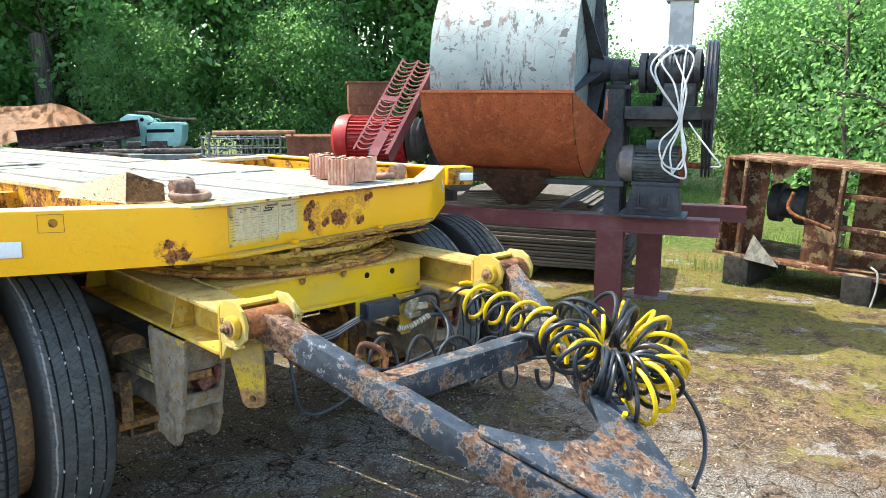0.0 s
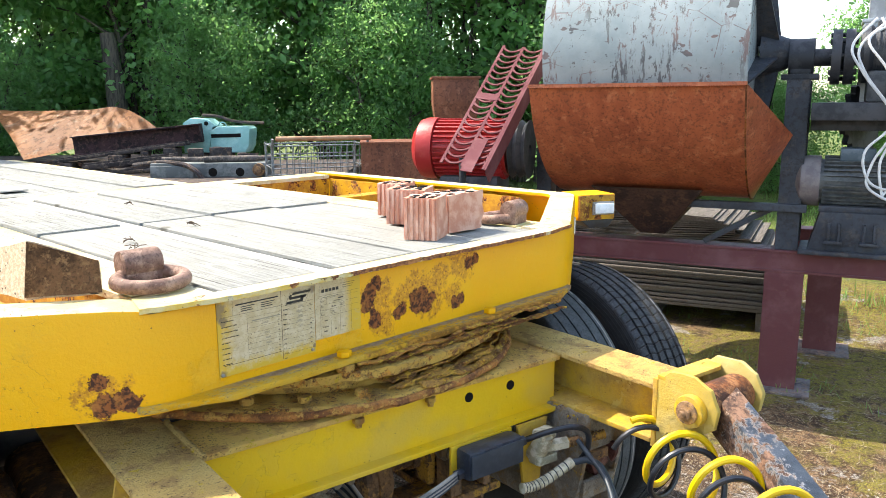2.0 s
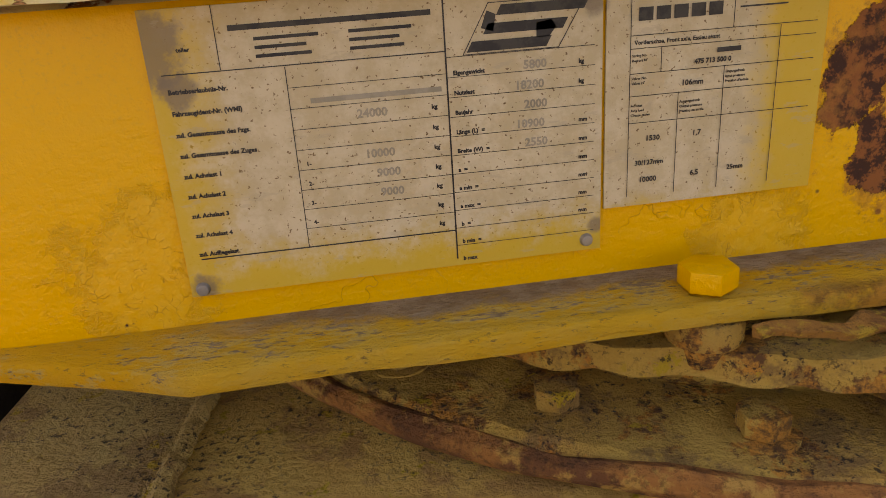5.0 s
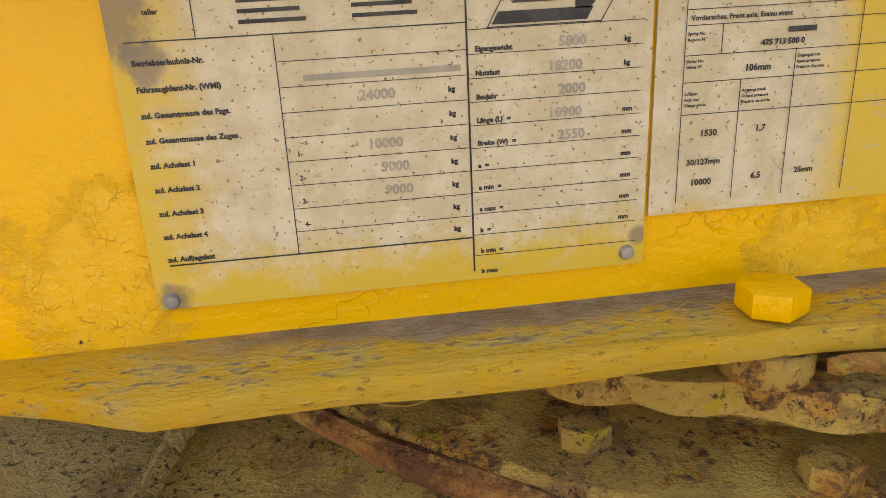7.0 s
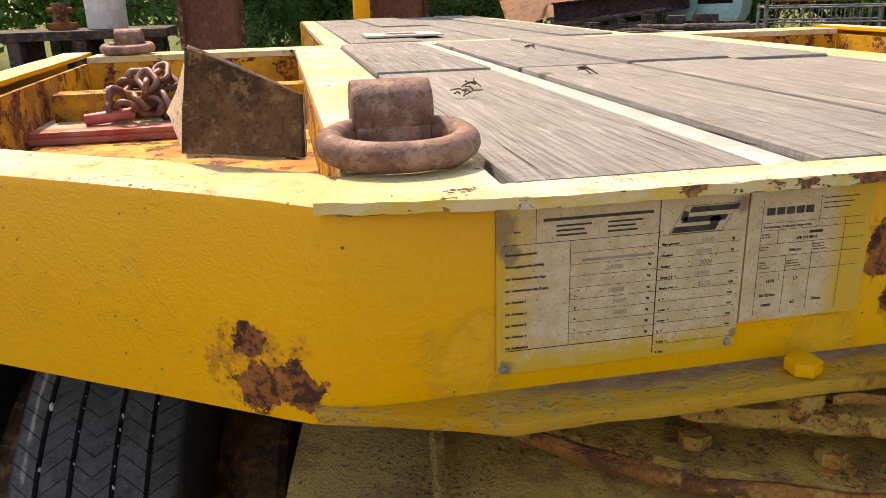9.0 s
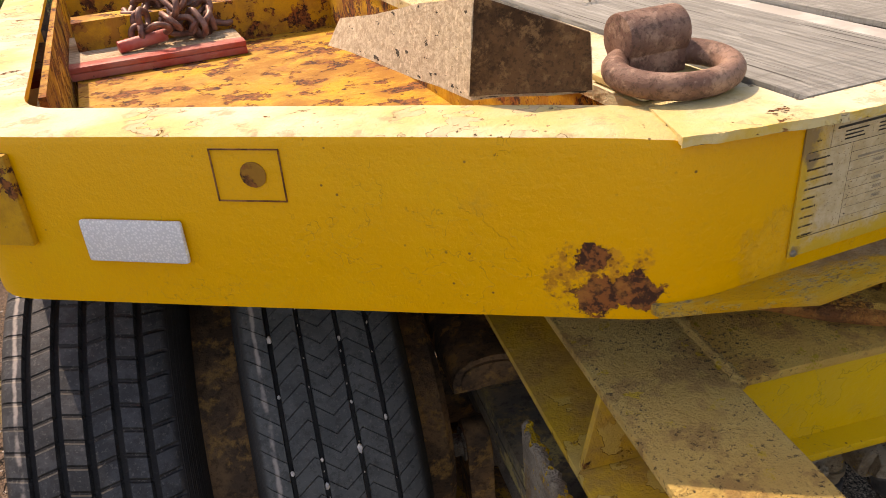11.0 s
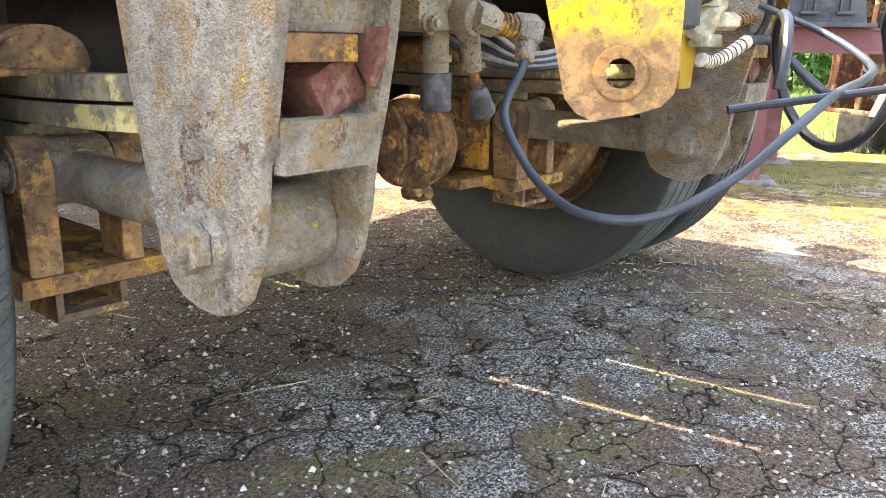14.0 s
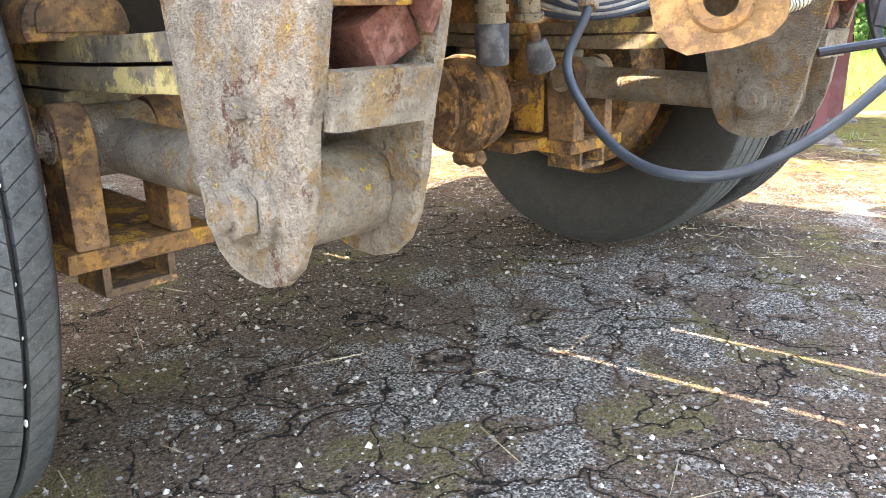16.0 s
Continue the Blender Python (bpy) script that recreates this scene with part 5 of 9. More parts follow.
# drawbar brackets
for s in (-1, 1):
    bm = B()
    box(bm, s * BEAM_U - 0.092, s * BEAM_U + 0.092, -0.842, -0.829, 0.782, 0.945, None, 0.003)
    part("end_plate", bm, M_DOLLY, dolly)
    bm = B()
    prism(bm, [(-0.092, -0.842), (0.092, -0.842), (0.092, -0.88), (0.07, -0.895), (-0.07, -0.895), (-0.092, -0.88)], pose(s * BEAM_U, 0, 0.946), 0.010, 0.002)
    part("bracket_top", bm, M_DOLLY, dolly)
    for u in (BEAM_U - 0.092, BEAM_U + 0.080):
        bm = B()
        prism(bm, [(-0.843, 0.79), (-0.843, 0.945), (-0.875, 0.972), (-0.935, 0.975), (-0.975, 0.955), (-0.995, 0.915), (-0.988, 0.872), (-0.955, 0.846), (-0.90, 0.836), (-0.869, 0.832), (-0.860, 0.800)], YZ(s * u if s > 0 else s * u - 0.012), 0.012, 0.003)
        bmesh.ops.subdivide_edges(bm, edges=[e for e in bm.edges if e.calc_length() > 0.02], cuts=3)
        for v in bm.verts:
            if v.co.z < 0.86:
                v.co += 0.006 * noise.noise_vector(v.co * 35)
        rough_up(bm, 0.0018, 40)
        part("bracket_cheek", bm, M_CHEEK, dolly, "chipped pale yellow pivot cheek")
        bm = B()
        for i in range(26):
            q = -0.866 - 0.10 * i / 25
            bmesh.ops.create_icosphere(bm, subdivisions=1, radius=0.006 + 0.003 * noise.noise(Vector((q * 90, u * 7, 0))), matrix=Matrix.Translation((s * (u + 0.006), q, 0.836 + 0.012 * max(0.0, (-0.93 - q) / 0.036) + 0.004 * noise.noise(Vector((q * 70, u, 3))))))
        part("weld_edge", bm, M_CHEEK, dolly, "torn whitish weld along the cheek")
        d = s * (1 if u > BEAM_U else -1)
        uo = s * (u + 0.012) if u > BEAM_U else s * u
        bm = B()
        rod(bm, (uo, -0.937, 0.903), (uo + d * 0.022, -0.937, 0.903), 0.036, seg=24, bevel=0.005)
        part("pivot_collar", bm, M_DOLLY, dolly)
        bm = B()
        rod(bm, (uo + d * 0.020, -0.937, 0.903), (uo + d * 0.028, -0.937, 0.903), 0.025, seg=24, bevel=0.002)
        hexbolt(bm, (uo + d * 0.026, -0.937, 0.903), (d, 0, 0), 0.014, 0.010, False, 0.008)
        part("pivot_nut", bm, M_AXLE, dolly)
# hanging support tab with an eye
def holed_plate(bm, outer_line, inner_line, m, depth):
    """A plate with a hole: both outlines in its own xy plane, thick along its z."""
    loops = []
    for ln in (outer_line, inner_line):
        vs = [bm.verts.new((x, y, 0)) for x, y in ln]
        loops += [bm.edges.new((a, b)) for a, b in zip(vs, vs[1:] + vs[:1])]
    bmesh.ops.triangle_fill(bm, use_beauty=True, edges=loops)
    got = bmesh.ops.extrude_face_region(bm, geom=list(bm.faces))
    for v in [g for g in got["geom"] if isinstance(g, bmesh.types.BMVert)]:
        v.co.z += depth
    bmesh.ops.transform(bm, matrix=m, verts=bm.verts)


TAB = Matrix.Translation((-0.560, -0.900, 0)) @ pose(0, 0, 0, 0, 0, -62) @ Matrix(((1, 0, 0, 0), (0, 0, -1, 0), (0, 1, 0, 0), (0, 0, 0, 1)))
bm = B()
holed_plate(bm, [(-0.093, 0.835), (-0.082, 0.800), (-0.060, 0.725), (-0.042, 0.655), (-0.038, 0.640), (-0.029, 0.629), (-0.018, 0.624), (0.010, 0.629), (0.030, 0.636), (0.038, 0.645), (0.040, 0.660), (0.036, 0.835)],
            [(0.0108 * math.cos(2 * math.pi * i / 20), 0.658 + 0.0108 * math.sin(2 * math.pi * i / 20)) for i in range(20)], TAB, 0.012)
bmesh.ops.subdivide_edges(bm, edges=[e for e in bm.edges if e.calc_length() > 0.03], cuts=3)
rough_up(bm, 0.0012, 45)
tab = part("support_tab", bm, M_TAB, dolly, "yellow chipped support tab with an eye")
bm = B()
lathe(bm, [(0.0108, 0.011), (0.0108, 0.0150), (0.018, 0.0150), (0.020, 0.0130), (0.020, 0.011)], TAB @ pose(0, 0.658, 0, 0, -90, 0), 24)
part("eye_boss", bm, M_CLAMP, tab, "rusted ring round the eye")
# valves, brake gear and hoses seen under the frame
M_CAST = greasy("dusty_cast_valve", (0.20, 0.145, 0.085), (0.33, 0.27, 0.18), (0.44, 0.38, 0.28), (0.36, 0.18, 0.07), 0.15, 2.0)
M_BOOT = plain("dusty_black_rubber", (0.035, 0.038, 0.042), (0.11, 0.11, 0.11), 30, 0.7, 0.0, 0.3)
M_CREAM = plain("dirty_cream_plastic", (0.30, 0.265, 0.17), (0.56, 0.51, 0.37), 34, 0.65, 0.0, 0.4)
bm = B()
box(bm, -0.318, -0.205, -0.485, -0.405, 0.690, 0.760, None, 0.010)
rod(bm, (-0.262, -0.445, 0.755), (-0.262, -0.445, 0.785), 0.034, seg=24, bevel=0.005)
for u, z in ((-0.305, 0.745), (-0.222, 0.748), (-0.300, 0.700)):
    hexbolt(bm, (u, -0.486, z), (0, -1, 0), 0.010, 0.009, True, 0.006)
valve = part("brake_valve", bm, M_CAST, dolly, "dusty cast brake valve with hoses and bolts")
bm = B()
rod(bm, (-0.238, -0.470, 0.712), (-0.238, -0.515, 0.708), 0.024, seg=20, bevel=0.004)
rod(bm, (-0.242, -0.512, 0.712), (-0.205, -0.520, 0.704), 0.021, seg=6, bevel=0.003)
part("elbow", bm, M_CAST, valve)
bm = B()
rod(bm, (-0.207, -0.519, 0.704), (-0.170, -0.530, 0.698), 0.014, seg=16)
for i in range(5):
    c = Vector((-0.203, -0.520, 0.7035)).lerp(Vector((-0.174, -0.529, 0.6985)), i / 4)
    rod(bm, c, c + Vector((0.003, -0.001, -0.0005)), 0.0165, seg=16)
part("threaded_pipe", bm, M_CLAMP, valve, "rusty threaded pipe")
bm = B()
rod(bm, (-0.174, -0.529, 0.698), (-0.138, -0.540, 0.692), 0.021, 0.025, seg=6, bevel=0.003)
rod(bm, (-0.150, -0.536, 0.694), (-0.168, -0.545, 0.652), 0.017, 0.013, seg=16, bevel=0.003)
part("hose_connector", bm, M_HANG, valve, "grey hose connector")
bm = B()
rod(bm, (-0.250, -0.455, 0.692), (-0.250, -0.455, 0.634), 0.018, seg=20, bevel=0.003)
rod(bm, (-0.250, -0.455, 0.660), (-0.250, -0.455, 0.650), 0.022, seg=20, bevel=0.002)
part("outlet", bm, M_CAST, valve)
bm = B()
rod(bm, (-0.250, -0.455, 0.636), (-0.248, -0.455, 0.584), 0.0225, 0.021, seg=24, bevel=0.003)
part("rubber_end", bm, M_BOOT, valve, "black rubber end")
bm = B()
rod(bm, (-0.205, -0.450, 0.712), (-0.172, -0.450, 0.690), 0.017, seg=16, bevel=0.003)
rod(bm, (-0.172, -0.450, 0.697), (-0.162, -0.450, 0.636), 0.015, seg=16, bevel=0.003)
rod(bm, (-0.165, -0.450, 0.648), (-0.164, -0.450, 0.640), 0.020, seg=16, bevel=0.002)
part("outlet", bm, M_CAST, valve)
bm = B()
rod(bm, (-0.162, -0.450, 0.640), (-0.146, -0.449, 0.606), 0.008, seg=12)
part("height_rod", bm, M_CLAMP, valve)
bm = B()
rod(bm, (-0.149, -0.449, 0.613), (-0.130, -0.448, 0.572), 0.014, 0.021, seg=20, bevel=0.006)
part("rod_boot", bm, M_BOOT, valve, "dusty rubber boot of the height rod")
# pipes and fittings that run up behind the valve
for i, pts in enumerate((((-0.30, -0.40, 0.74), (-0.33, -0.30, 0.76), (-0.30, -0.15, 0.74), (-0.26, 0.0, 0.72)), ((-0.22, -0.40, 0.755), (-0.12, -0.36, 0.762), (0.02, -0.32, 0.750), (0.16, -0.25, 0.735)), ((-0.23, -0.40, 0.73), (-0.13, -0.33, 0.725), (0.0, -0.22, 0.705), (0.14, -0.12, 0.66)), ((-0.28, -0.38, 0.71), (-0.24, -0.22, 0.69), (-0.10, -0.06, 0.64), (0.10, 0.0, 0.55)))):
    bm = B()
    tube(bm, smooth_path(pts, 8), 0.0085 - 0.001 * (i % 2), 10)
    part("air_pipe", bm, (M_CAST, M_GHOSE)[i % 2], dolly)
bm = B()
box(bm, -0.19, -0.08, -0.40, -0.36, 0.690, 0.735, None, 0.006)
for u in (-0.17, -0.135, -0.10):
    rod(bm, (u, -0.40, 0.712), (u, -0.435, 0.712), 0.011, seg=6, bevel=0.002)
    rod(bm, (u, -0.38, 0.735), (u, -0.38, 0.765), 0.010, seg=6, bevel=0.002)
part("pipe_manifold", bm, M_CAST, dolly, "dusty pipe manifold with hex fittings")
bm = B()
rod(bm, (0.150, AX - 0.10, 0.46), (0.245, AX - 0.10, 0.46), 0.098, seg=32, bevel=0.014)
rod(bm, (0.135, AX - 0.10, 0.46), (0.152, AX - 0.10, 0.46), 0.060, seg=28, bevel=0.006)
rod(bm, (0.188, AX - 0.10, 0.46), (0.204, AX - 0.10, 0.46), 0.106, seg=32, bevel=0.003)
for j in range(7):
    a = j * 2 * math.pi / 7
    hexbolt(bm, (0.150, AX - 0.10 + 0.078 * math.cos(a), 0.46 + 0.078 * math.sin(a)), (-1, 0, 0), 0.009, 0.010, True, 0.008)
prism(bm, [(-0.05, 0.50), (-0.015, 0.545), (0.02, 0.50), (0.02, 0.43), (-0.015, 0.385), (-0.05, 0.43)], YZ(0.118), 0.014, 0.003)
hexbolt(bm, (0.118, -0.015, 0.465), (-1, 0, 0), 0.018, 0.014)
rough_up(bm, 0.003, 25)
chamber = part("brake_chamber", bm, M_AXLE, dolly, "rusty brake chamber with flange bolts")
bm = B()
rod(bm, (0.245, AX - 0.10, 0.46), (0.52, AX - 0.10, 0.468), 0.022, seg=16)
rod(bm, (0.360, AX - 0.10, 0.464), (0.385, AX - 0.10, 0.464), 0.036, seg=6, bevel=0.003)
part("push_rod", bm, M_CLAMP, chamber, "orange-rusted push rod")
bm = B()
prism(bm, [(-0.04, 0.38), (0.03, 0.38), (0.03, 0.54), (0.0, 0.60), (-0.04, 0.56)], YZ(0.405), 0.030, 0.006)
box(bm, 0.30, 0.42, -0.06, 0.02, 0.345, 0.37, None, 0.004)
rough_up(bm, 0.002, 30)
part("brake_lever", bm, M_CLAMP, dolly, "orange-rusted slack lever")
for u, z in ((0.20, 0.355), (0.235, 0.345)):
    bm = B()
    rod(bm, (u, -0.02, z), (u, 0.02, z - 0.012), 0.018, seg=6, bevel=0.003)
    part("drain_plug", bm, M_AXLE, dolly)
# junction box under the crossbeam
bm = B()
box(bm, 0.110, 0.278, -0.600, -0.548, 0.705, 0.776, None, 0.012)
jbox = part("junction_box", bm, plain("blue_grey_plastic", (0.012, 0.018, 0.030), (0.034, 0.044, 0.062), 25, 0.45), dolly, "dark blue-grey plastic junction box")
bm = B()
box(bm, 0.115, 0.273, -0.604, -0.600, 0.712, 0.769, None, 0.0015)
part("lid", bm, M_GHOSE, jbox)
bm = B()
rod(bm, (0.278, -0.574, 0.745), (0.302, -0.574, 0.748), 0.013, seg=6, bevel=0.002)
part("gland", bm, M_BLACK, jbox)
bm = B()
rod(bm, (0.110, -0.574, 0.722), (0.092, -0.574, 0.720), 0.013, seg=6, bevel=0.002)
part("gland", bm, M_BLACK, jbox)
bm = B()
box(bm, 0.100, 0.288, -0.546, -0.538, 0.70, 0.776, None, 0.002)
part("box_bracket", bm, M_CROSS, dolly)
for i in range(6):
    bm = B()
    o = 0.011 * i
    tube(bm, smooth_path([(0.095, -0.575, 0.708 + 0.004 * i), (0.03, -0.580, 0.690 + o * 0.4), (-0.03, -0.555, 0.655 + o * 0.5), (-0.08, -0.49, 0.640 + o * 0.4), (-0.10, -0.40, 0.655 + o), (-0.13, -0.30, 0.72)]), 0.0045, 8)
    part("cable", bm, M_GREY if i % 2 else M_GHOSE, dolly)
# hanging plate beside the box with a coupling head and loops
bm = B()
prism(bm, [(0.30, 0.776), (0.40, 0.776), (0.375, 0.60), (0.325, 0.60)], Matrix(((1, 0, 0, 0), (0, 0, -1, -0.545), (0, 1, 0, 0), (0, 0, 0, 1))), 0.010, 0.002)
part("coupling_bracket", bm, M_DOLLY, dolly)
bm = B()
rod(bm, (0.350, -0.565, 0.690), (0.350, -0.605, 0.760), 0.026, 0.018, seg=20, bevel=0.005)
box(bm, 0.325, 0.378, -0.612, -0.575, 0.745, 0.772, None, 0.009)
rod(bm, (0.352, -0.590, 0.722), (0.415, -0.610, 0.722), 0.016, seg=6, bevel=0.003)
box(bm, 0.330, 0.395, -0.600, -0.560, 0.676, 0.700, None, 0.006)
rough_up(bm, 0.002, 40)
part("coupling_head", bm, M_CREAM, dolly, "dirty cream coupling head")
bm = B()
tube(bm, [Vector((0.412, -0.610, 0.722)).lerp(Vector((0.50, -0.655, 0.738)), i / 40) for i in range(41)], 0.010, 10)
for i in range(12):
    c = Vector((0.416, -0.612, 0.7225)).lerp(Vector((0.498, -0.654, 0.7375)), i / 11)
    rod(bm, c, c + Vector((0.003, -0.0015, 0.0005)), 0.0125, seg=12)
part("strain_spring", bm, M_CLAMP, dolly, "rusty strain-relief spring")
bm = B()
tube(bm, smooth_path([(0.30, -0.574, 0.747), (0.34, -0.62, 0.775), (0.38, -0.66, 0.790), (0.42, -0.67, 0.770), (0.435, -0.66, 0.720), (0.43, -0.64, 0.68)]), 0.0075, 10)
part("hose", bm, M_BLACK, dolly)
bm = B()
pts = smooth_path([(-0.150, -0.536, 0.694), (-0.172, -0.547, 0.650), (-0.200, -0.538, 0.586), (-0.222, -0.585, 0.530), (-0.255, -0.655, 0.493), (-0.275, -0.727, 0.480), (-0.262, -0.800, 0.489), (-0.215, -0.862, 0.532), (-0.148, -0.900, 0.584), (0.0, -0.905, 0.622), (0.14, -0.905, 0.638), (0.27, -0.88, 0.656), (0.36, -0.79, 0.70), (0.40, -0.66, 0.75)], 10)
tube(bm, pts, 0.0061, 12)
part("air_hose", bm, M_GHOSE, dolly, "grey-blue hose sagging below the frame")
bm = B()
tube(bm, smooth_path([(0.395, -0.640, 0.685), (0.43, -0.665, 0.692), (0.455, -0.69, 0.672), (0.44, -0.74, 0.630), (0.40, -0.80, 0.600), (0.34, -0.86, 0.625), (0.29, -0.875, 0.650)], 10), 0.0085, 12)
part("hose", bm, M_GHOSE, dolly)
bm = B()
slv = smooth_path([(0.255, -0.620, 0.655), (0.290, -0.625, 0.652), (0.340, -0.632, 0.664), (0.400, -0.642, 0.688)], 12)
tube(bm, slv, 0.0125, 12)
sleeve = part("hose_sleeve", bm, M_CREAM, dolly, "dirty cream spiral sleeve round a hose")
for i in range(2, len(slv) - 2, 3):
    bm = B()
    tube(bm, [slv[i], slv[i].lerp(slv[i + 1], 0.5)], 0.0132, 12)
    part("sleeve_gap", bm, M_BLACK, sleeve)

# ---------------- drawbar ----------------
drawbar = thing("drawbar", "black-painted rusty steel drawbar with coupling plate on the dolly", "drawbar", DOLLY)
def arm_at(s, k):
    return Vector((s * (0.545 * (1 - k) + 0.05 * k), -0.935 * (1 - k) - 2.15 * k, 0.90 * (1 - k) + 0.38 * k))
for s in (-1, 1):
    bm = B()
    a, b = arm_at(s, 0.0), arm_at(s, 0.98)
    m, ln = frame_to(a, b)
    d = (b - a).normalized()
    side = d.cross(Vector((0, 0, 1))).normalized()
    up = side.cross(d)
    m = Matrix((( side.x, up.x, d.x, a.x), (side.y, up.y, d.y, a.y), (side.z, up.z, d.z, a.z), (0, 0, 0, 1)))
    box(bm, -0.034, 0.034, -0.042, 0.042, 0, ln, m, 0.006)
    part("side_arm", bm, M_BAR, drawbar, "black steel arm, paint worn to rust")
    bm = B()
    rod(bm, (s * BEAM_U - 0.078, -0.937, 0.903), (s * BEAM_U + 0.078, -0.937, 0.903), 0.0445, seg=32, bevel=0.008)
    part("pivot_tube", bm, M_RUST, drawbar, "rusty pivot tube")
bm = B()
bar(bm, arm_at(-1, 0.30) + Vector((0.03, 0, 0.0)), arm_at(1, 0.30) - Vector((0.03, 0, 0.0)), 0.075, 0.082, 0, 0.005)
part("cross_arm", bm, M_BAR, drawbar)
bm = B()
tube(bm, smooth_path([arm_at(-1, 0.235) + Vector((0.02, 0.0, 0.05)), arm_at(-1, 0.235) + Vector((0.03, -0.005, 0.085)), arm_at(-1, 0.25) + Vector((0.04, -0.01, 0.095)), arm_at(-1, 0.27) + Vector((0.05, -0.02, 0.085)), arm_at(-1, 0.27) + Vector((0.05, -0.02, 0.045))]), 0.010, 10)
part("lug", bm, M_RUST, drawbar, "rusty lug on the arm")
sl = (0.38 - 0.90) / (2.15 - 0.935)
PLANE = Matrix(((1, 0, 0, 0), (0, 1, 0, 0), (0, -sl, 1, 0.90 - sl * 0.935 + 0.050), (0, 0, 0, 1)))
bm = B()
prism(bm, [(-0.262, -1.565), (-0.12, -1.695), (0.0, -1.735), (0.10, -1.715), (0.19, -1.590), (0.255, -1.60), (0.16, -1.86), (0.07, -2.16), (-0.07, -2.16), (-0.16, -1.86), (-0.29, -1.585)], PLANE, 0.014, 0.003)
part("coupling_plate", bm, M_BAR, drawbar, "scuffed black coupling plate")
bm = B()
lathe(bm, [(0.032, -0.03), (0.062, -0.03), (0.062, 0.03), (0.032, 0.03)], pose(0, -2.22, 0.365) @ pose(0, 0, 0, 0, 90, 0), 32)
part("towing_eye", bm, M_RUST, drawbar)
bm = B()
rod(bm, (-0.02, -2.10, 0.36), (-0.02, -2.10, 0.0), 0.025, seg=16)
part("prop", bm, M_RUST, drawbar, "steel prop under the towing eye")

# tank, flap and guard shapes added behind the axle to block sunlit ground
bm = B()
rod(bm, (-0.44, 0.62, 0.66), (0.40, 0.62, 0.66), 0.125, seg=32, bevel=0.03)
part("tank_blocker", bm, M_DARK, dolly, "added dark tank shape that hides bright ground behind the axle")
for s in (-1, 1):
    bm = B()
    box(bm, min(s * 0.76, s * 1.32), max(s * 0.76, s * 1.32), 0.66, 0.672, 0.28, 0.93, None, 0.003)
    part("flap_blocker", bm, M_BLACK, dolly, "added black sheet that hides bright ground behind the wheels")
bm = B()
box(bm, -0.78, 0.78, 0.70, 0.712, 0.36, 0.93, None, 0.003)
part("rear_blocker", bm, M_DARK, dolly)

# ---------------- plates, lamp, reflector on the trailer front ----------------
def plate_material():
    """Off-white enamel with yellow overspray along its lower and left edge."""
    k = Tree("enamel_plate")
    sep = k.n.new("ShaderNodeSeparateXYZ")
    k.l.new(k.co, sep.inputs[0])
    n = k.noise(60.0, 6, 0.7)
    low = k.step(k.math("ADD", sep.outputs["Z"], k.math("MULTIPLY", k.math("SUBTRACT", n, 0.5), 0.05)), 1.058, 1.086)
    side = k.step(k.math("ADD", sep.outputs["X"], k.math("MULTIPLY", k.math("SUBTRACT", n, 0.5), 0.05)), -0.400, -0.360)
    right = k.math("SUBTRACT", 1.0, k.step(k.math("ADD", sep.outputs["X"], k.math("MULTIPLY", k.math("SUBTRACT", n, 0.5), 0.04)), -0.106, -0.082))
    keep = k.math("MULTIPLY", k.math("MULTIPLY", low, side), right)
    white = k.mix(k.step(n, 0.4, 0.65), (0.50, 0.395, 0.225), (0.59, 0.49, 0.315))
    white = k.mix(k.step(k.noise(420.0, 3, 0.6), 0.62, 0.68), white, (0.20, 0.12, 0.05))
    col = k.mix(k.math("ADD", 0.10, k.math("MULTIPLY", keep, 0.90)), (0.60, 0.37, 0.01), white)
    for x, z, r in ((-0.398, 1.178, 0.026), (-0.388, 1.160, 0.014), (-0.186, 1.186, 0.012), (-0.392, 1.058, 0.010), (-0.183, 1.068, 0.007)):
        d = k.math("ADD", k.near(x, -0.002, z, r), k.math("MULTIPLY", k.math("SUBTRACT", n, 0.5), 1.6))
        col = k.mix(k.math("MULTIPLY", k.step(d, 0.15, 0.6), 0.75), col, (0.17, 0.125, 0.085))
    scratch = k.step(k.noise(120.0, 5, 0.7, stretch=(0.3, 1, 1)), 0.60, 0.64)
    col = k.mix(k.math("MULTIPLY", scratch, 0.35), col, (0.40, 0.33, 0.22))
    return k.done(col, 0.5, 0.0, k.bump(n, 0.3, 0.0012))


M_PLATE = plate_material()
M_INK = plain("black_print", (0.020, 0.018, 0.016), (0.045, 0.040, 0.032), 90, 0.6)
M_FAINT = plain("faint_stamped_print", (0.29, 0.25, 0.17), (0.35, 0.30, 0.21), 90, 0.6)
FACE = pose(0, 0, 0, 90, 0, 0)


def text_into(bm, s, x, z, cap, y=-0.0030, bold=0.0, slant=0.0):
    cu = bpy.data.curves.new("lettering", "FONT")
    cu.body, cu.size, cu.offset, cu.shear, cu.resolution_u = s, cap / 0.70, bold + 0.045 * cap, slant, 2
    ob = bpy.data.objects.new("lettering", cu)
    me = bpy.data.meshes.new_from_object(ob)
    me.transform(Matrix.Translation((x, y, z)) @ FACE)
    bm.from_mesh(me)
    bpy.data.objects.remove(ob)
    bpy.data.curves.remove(cu)
    bpy.data.meshes.remove(me)


def line_into(bm, x0, x1, z0, z1, y=-0.0030):
    vs = [bm.verts.new(p) for p in ((x0, y, z0), (x1, y, z0), (x1, y, z1), (x0, y, z1))]
    bm.faces.new(vs)


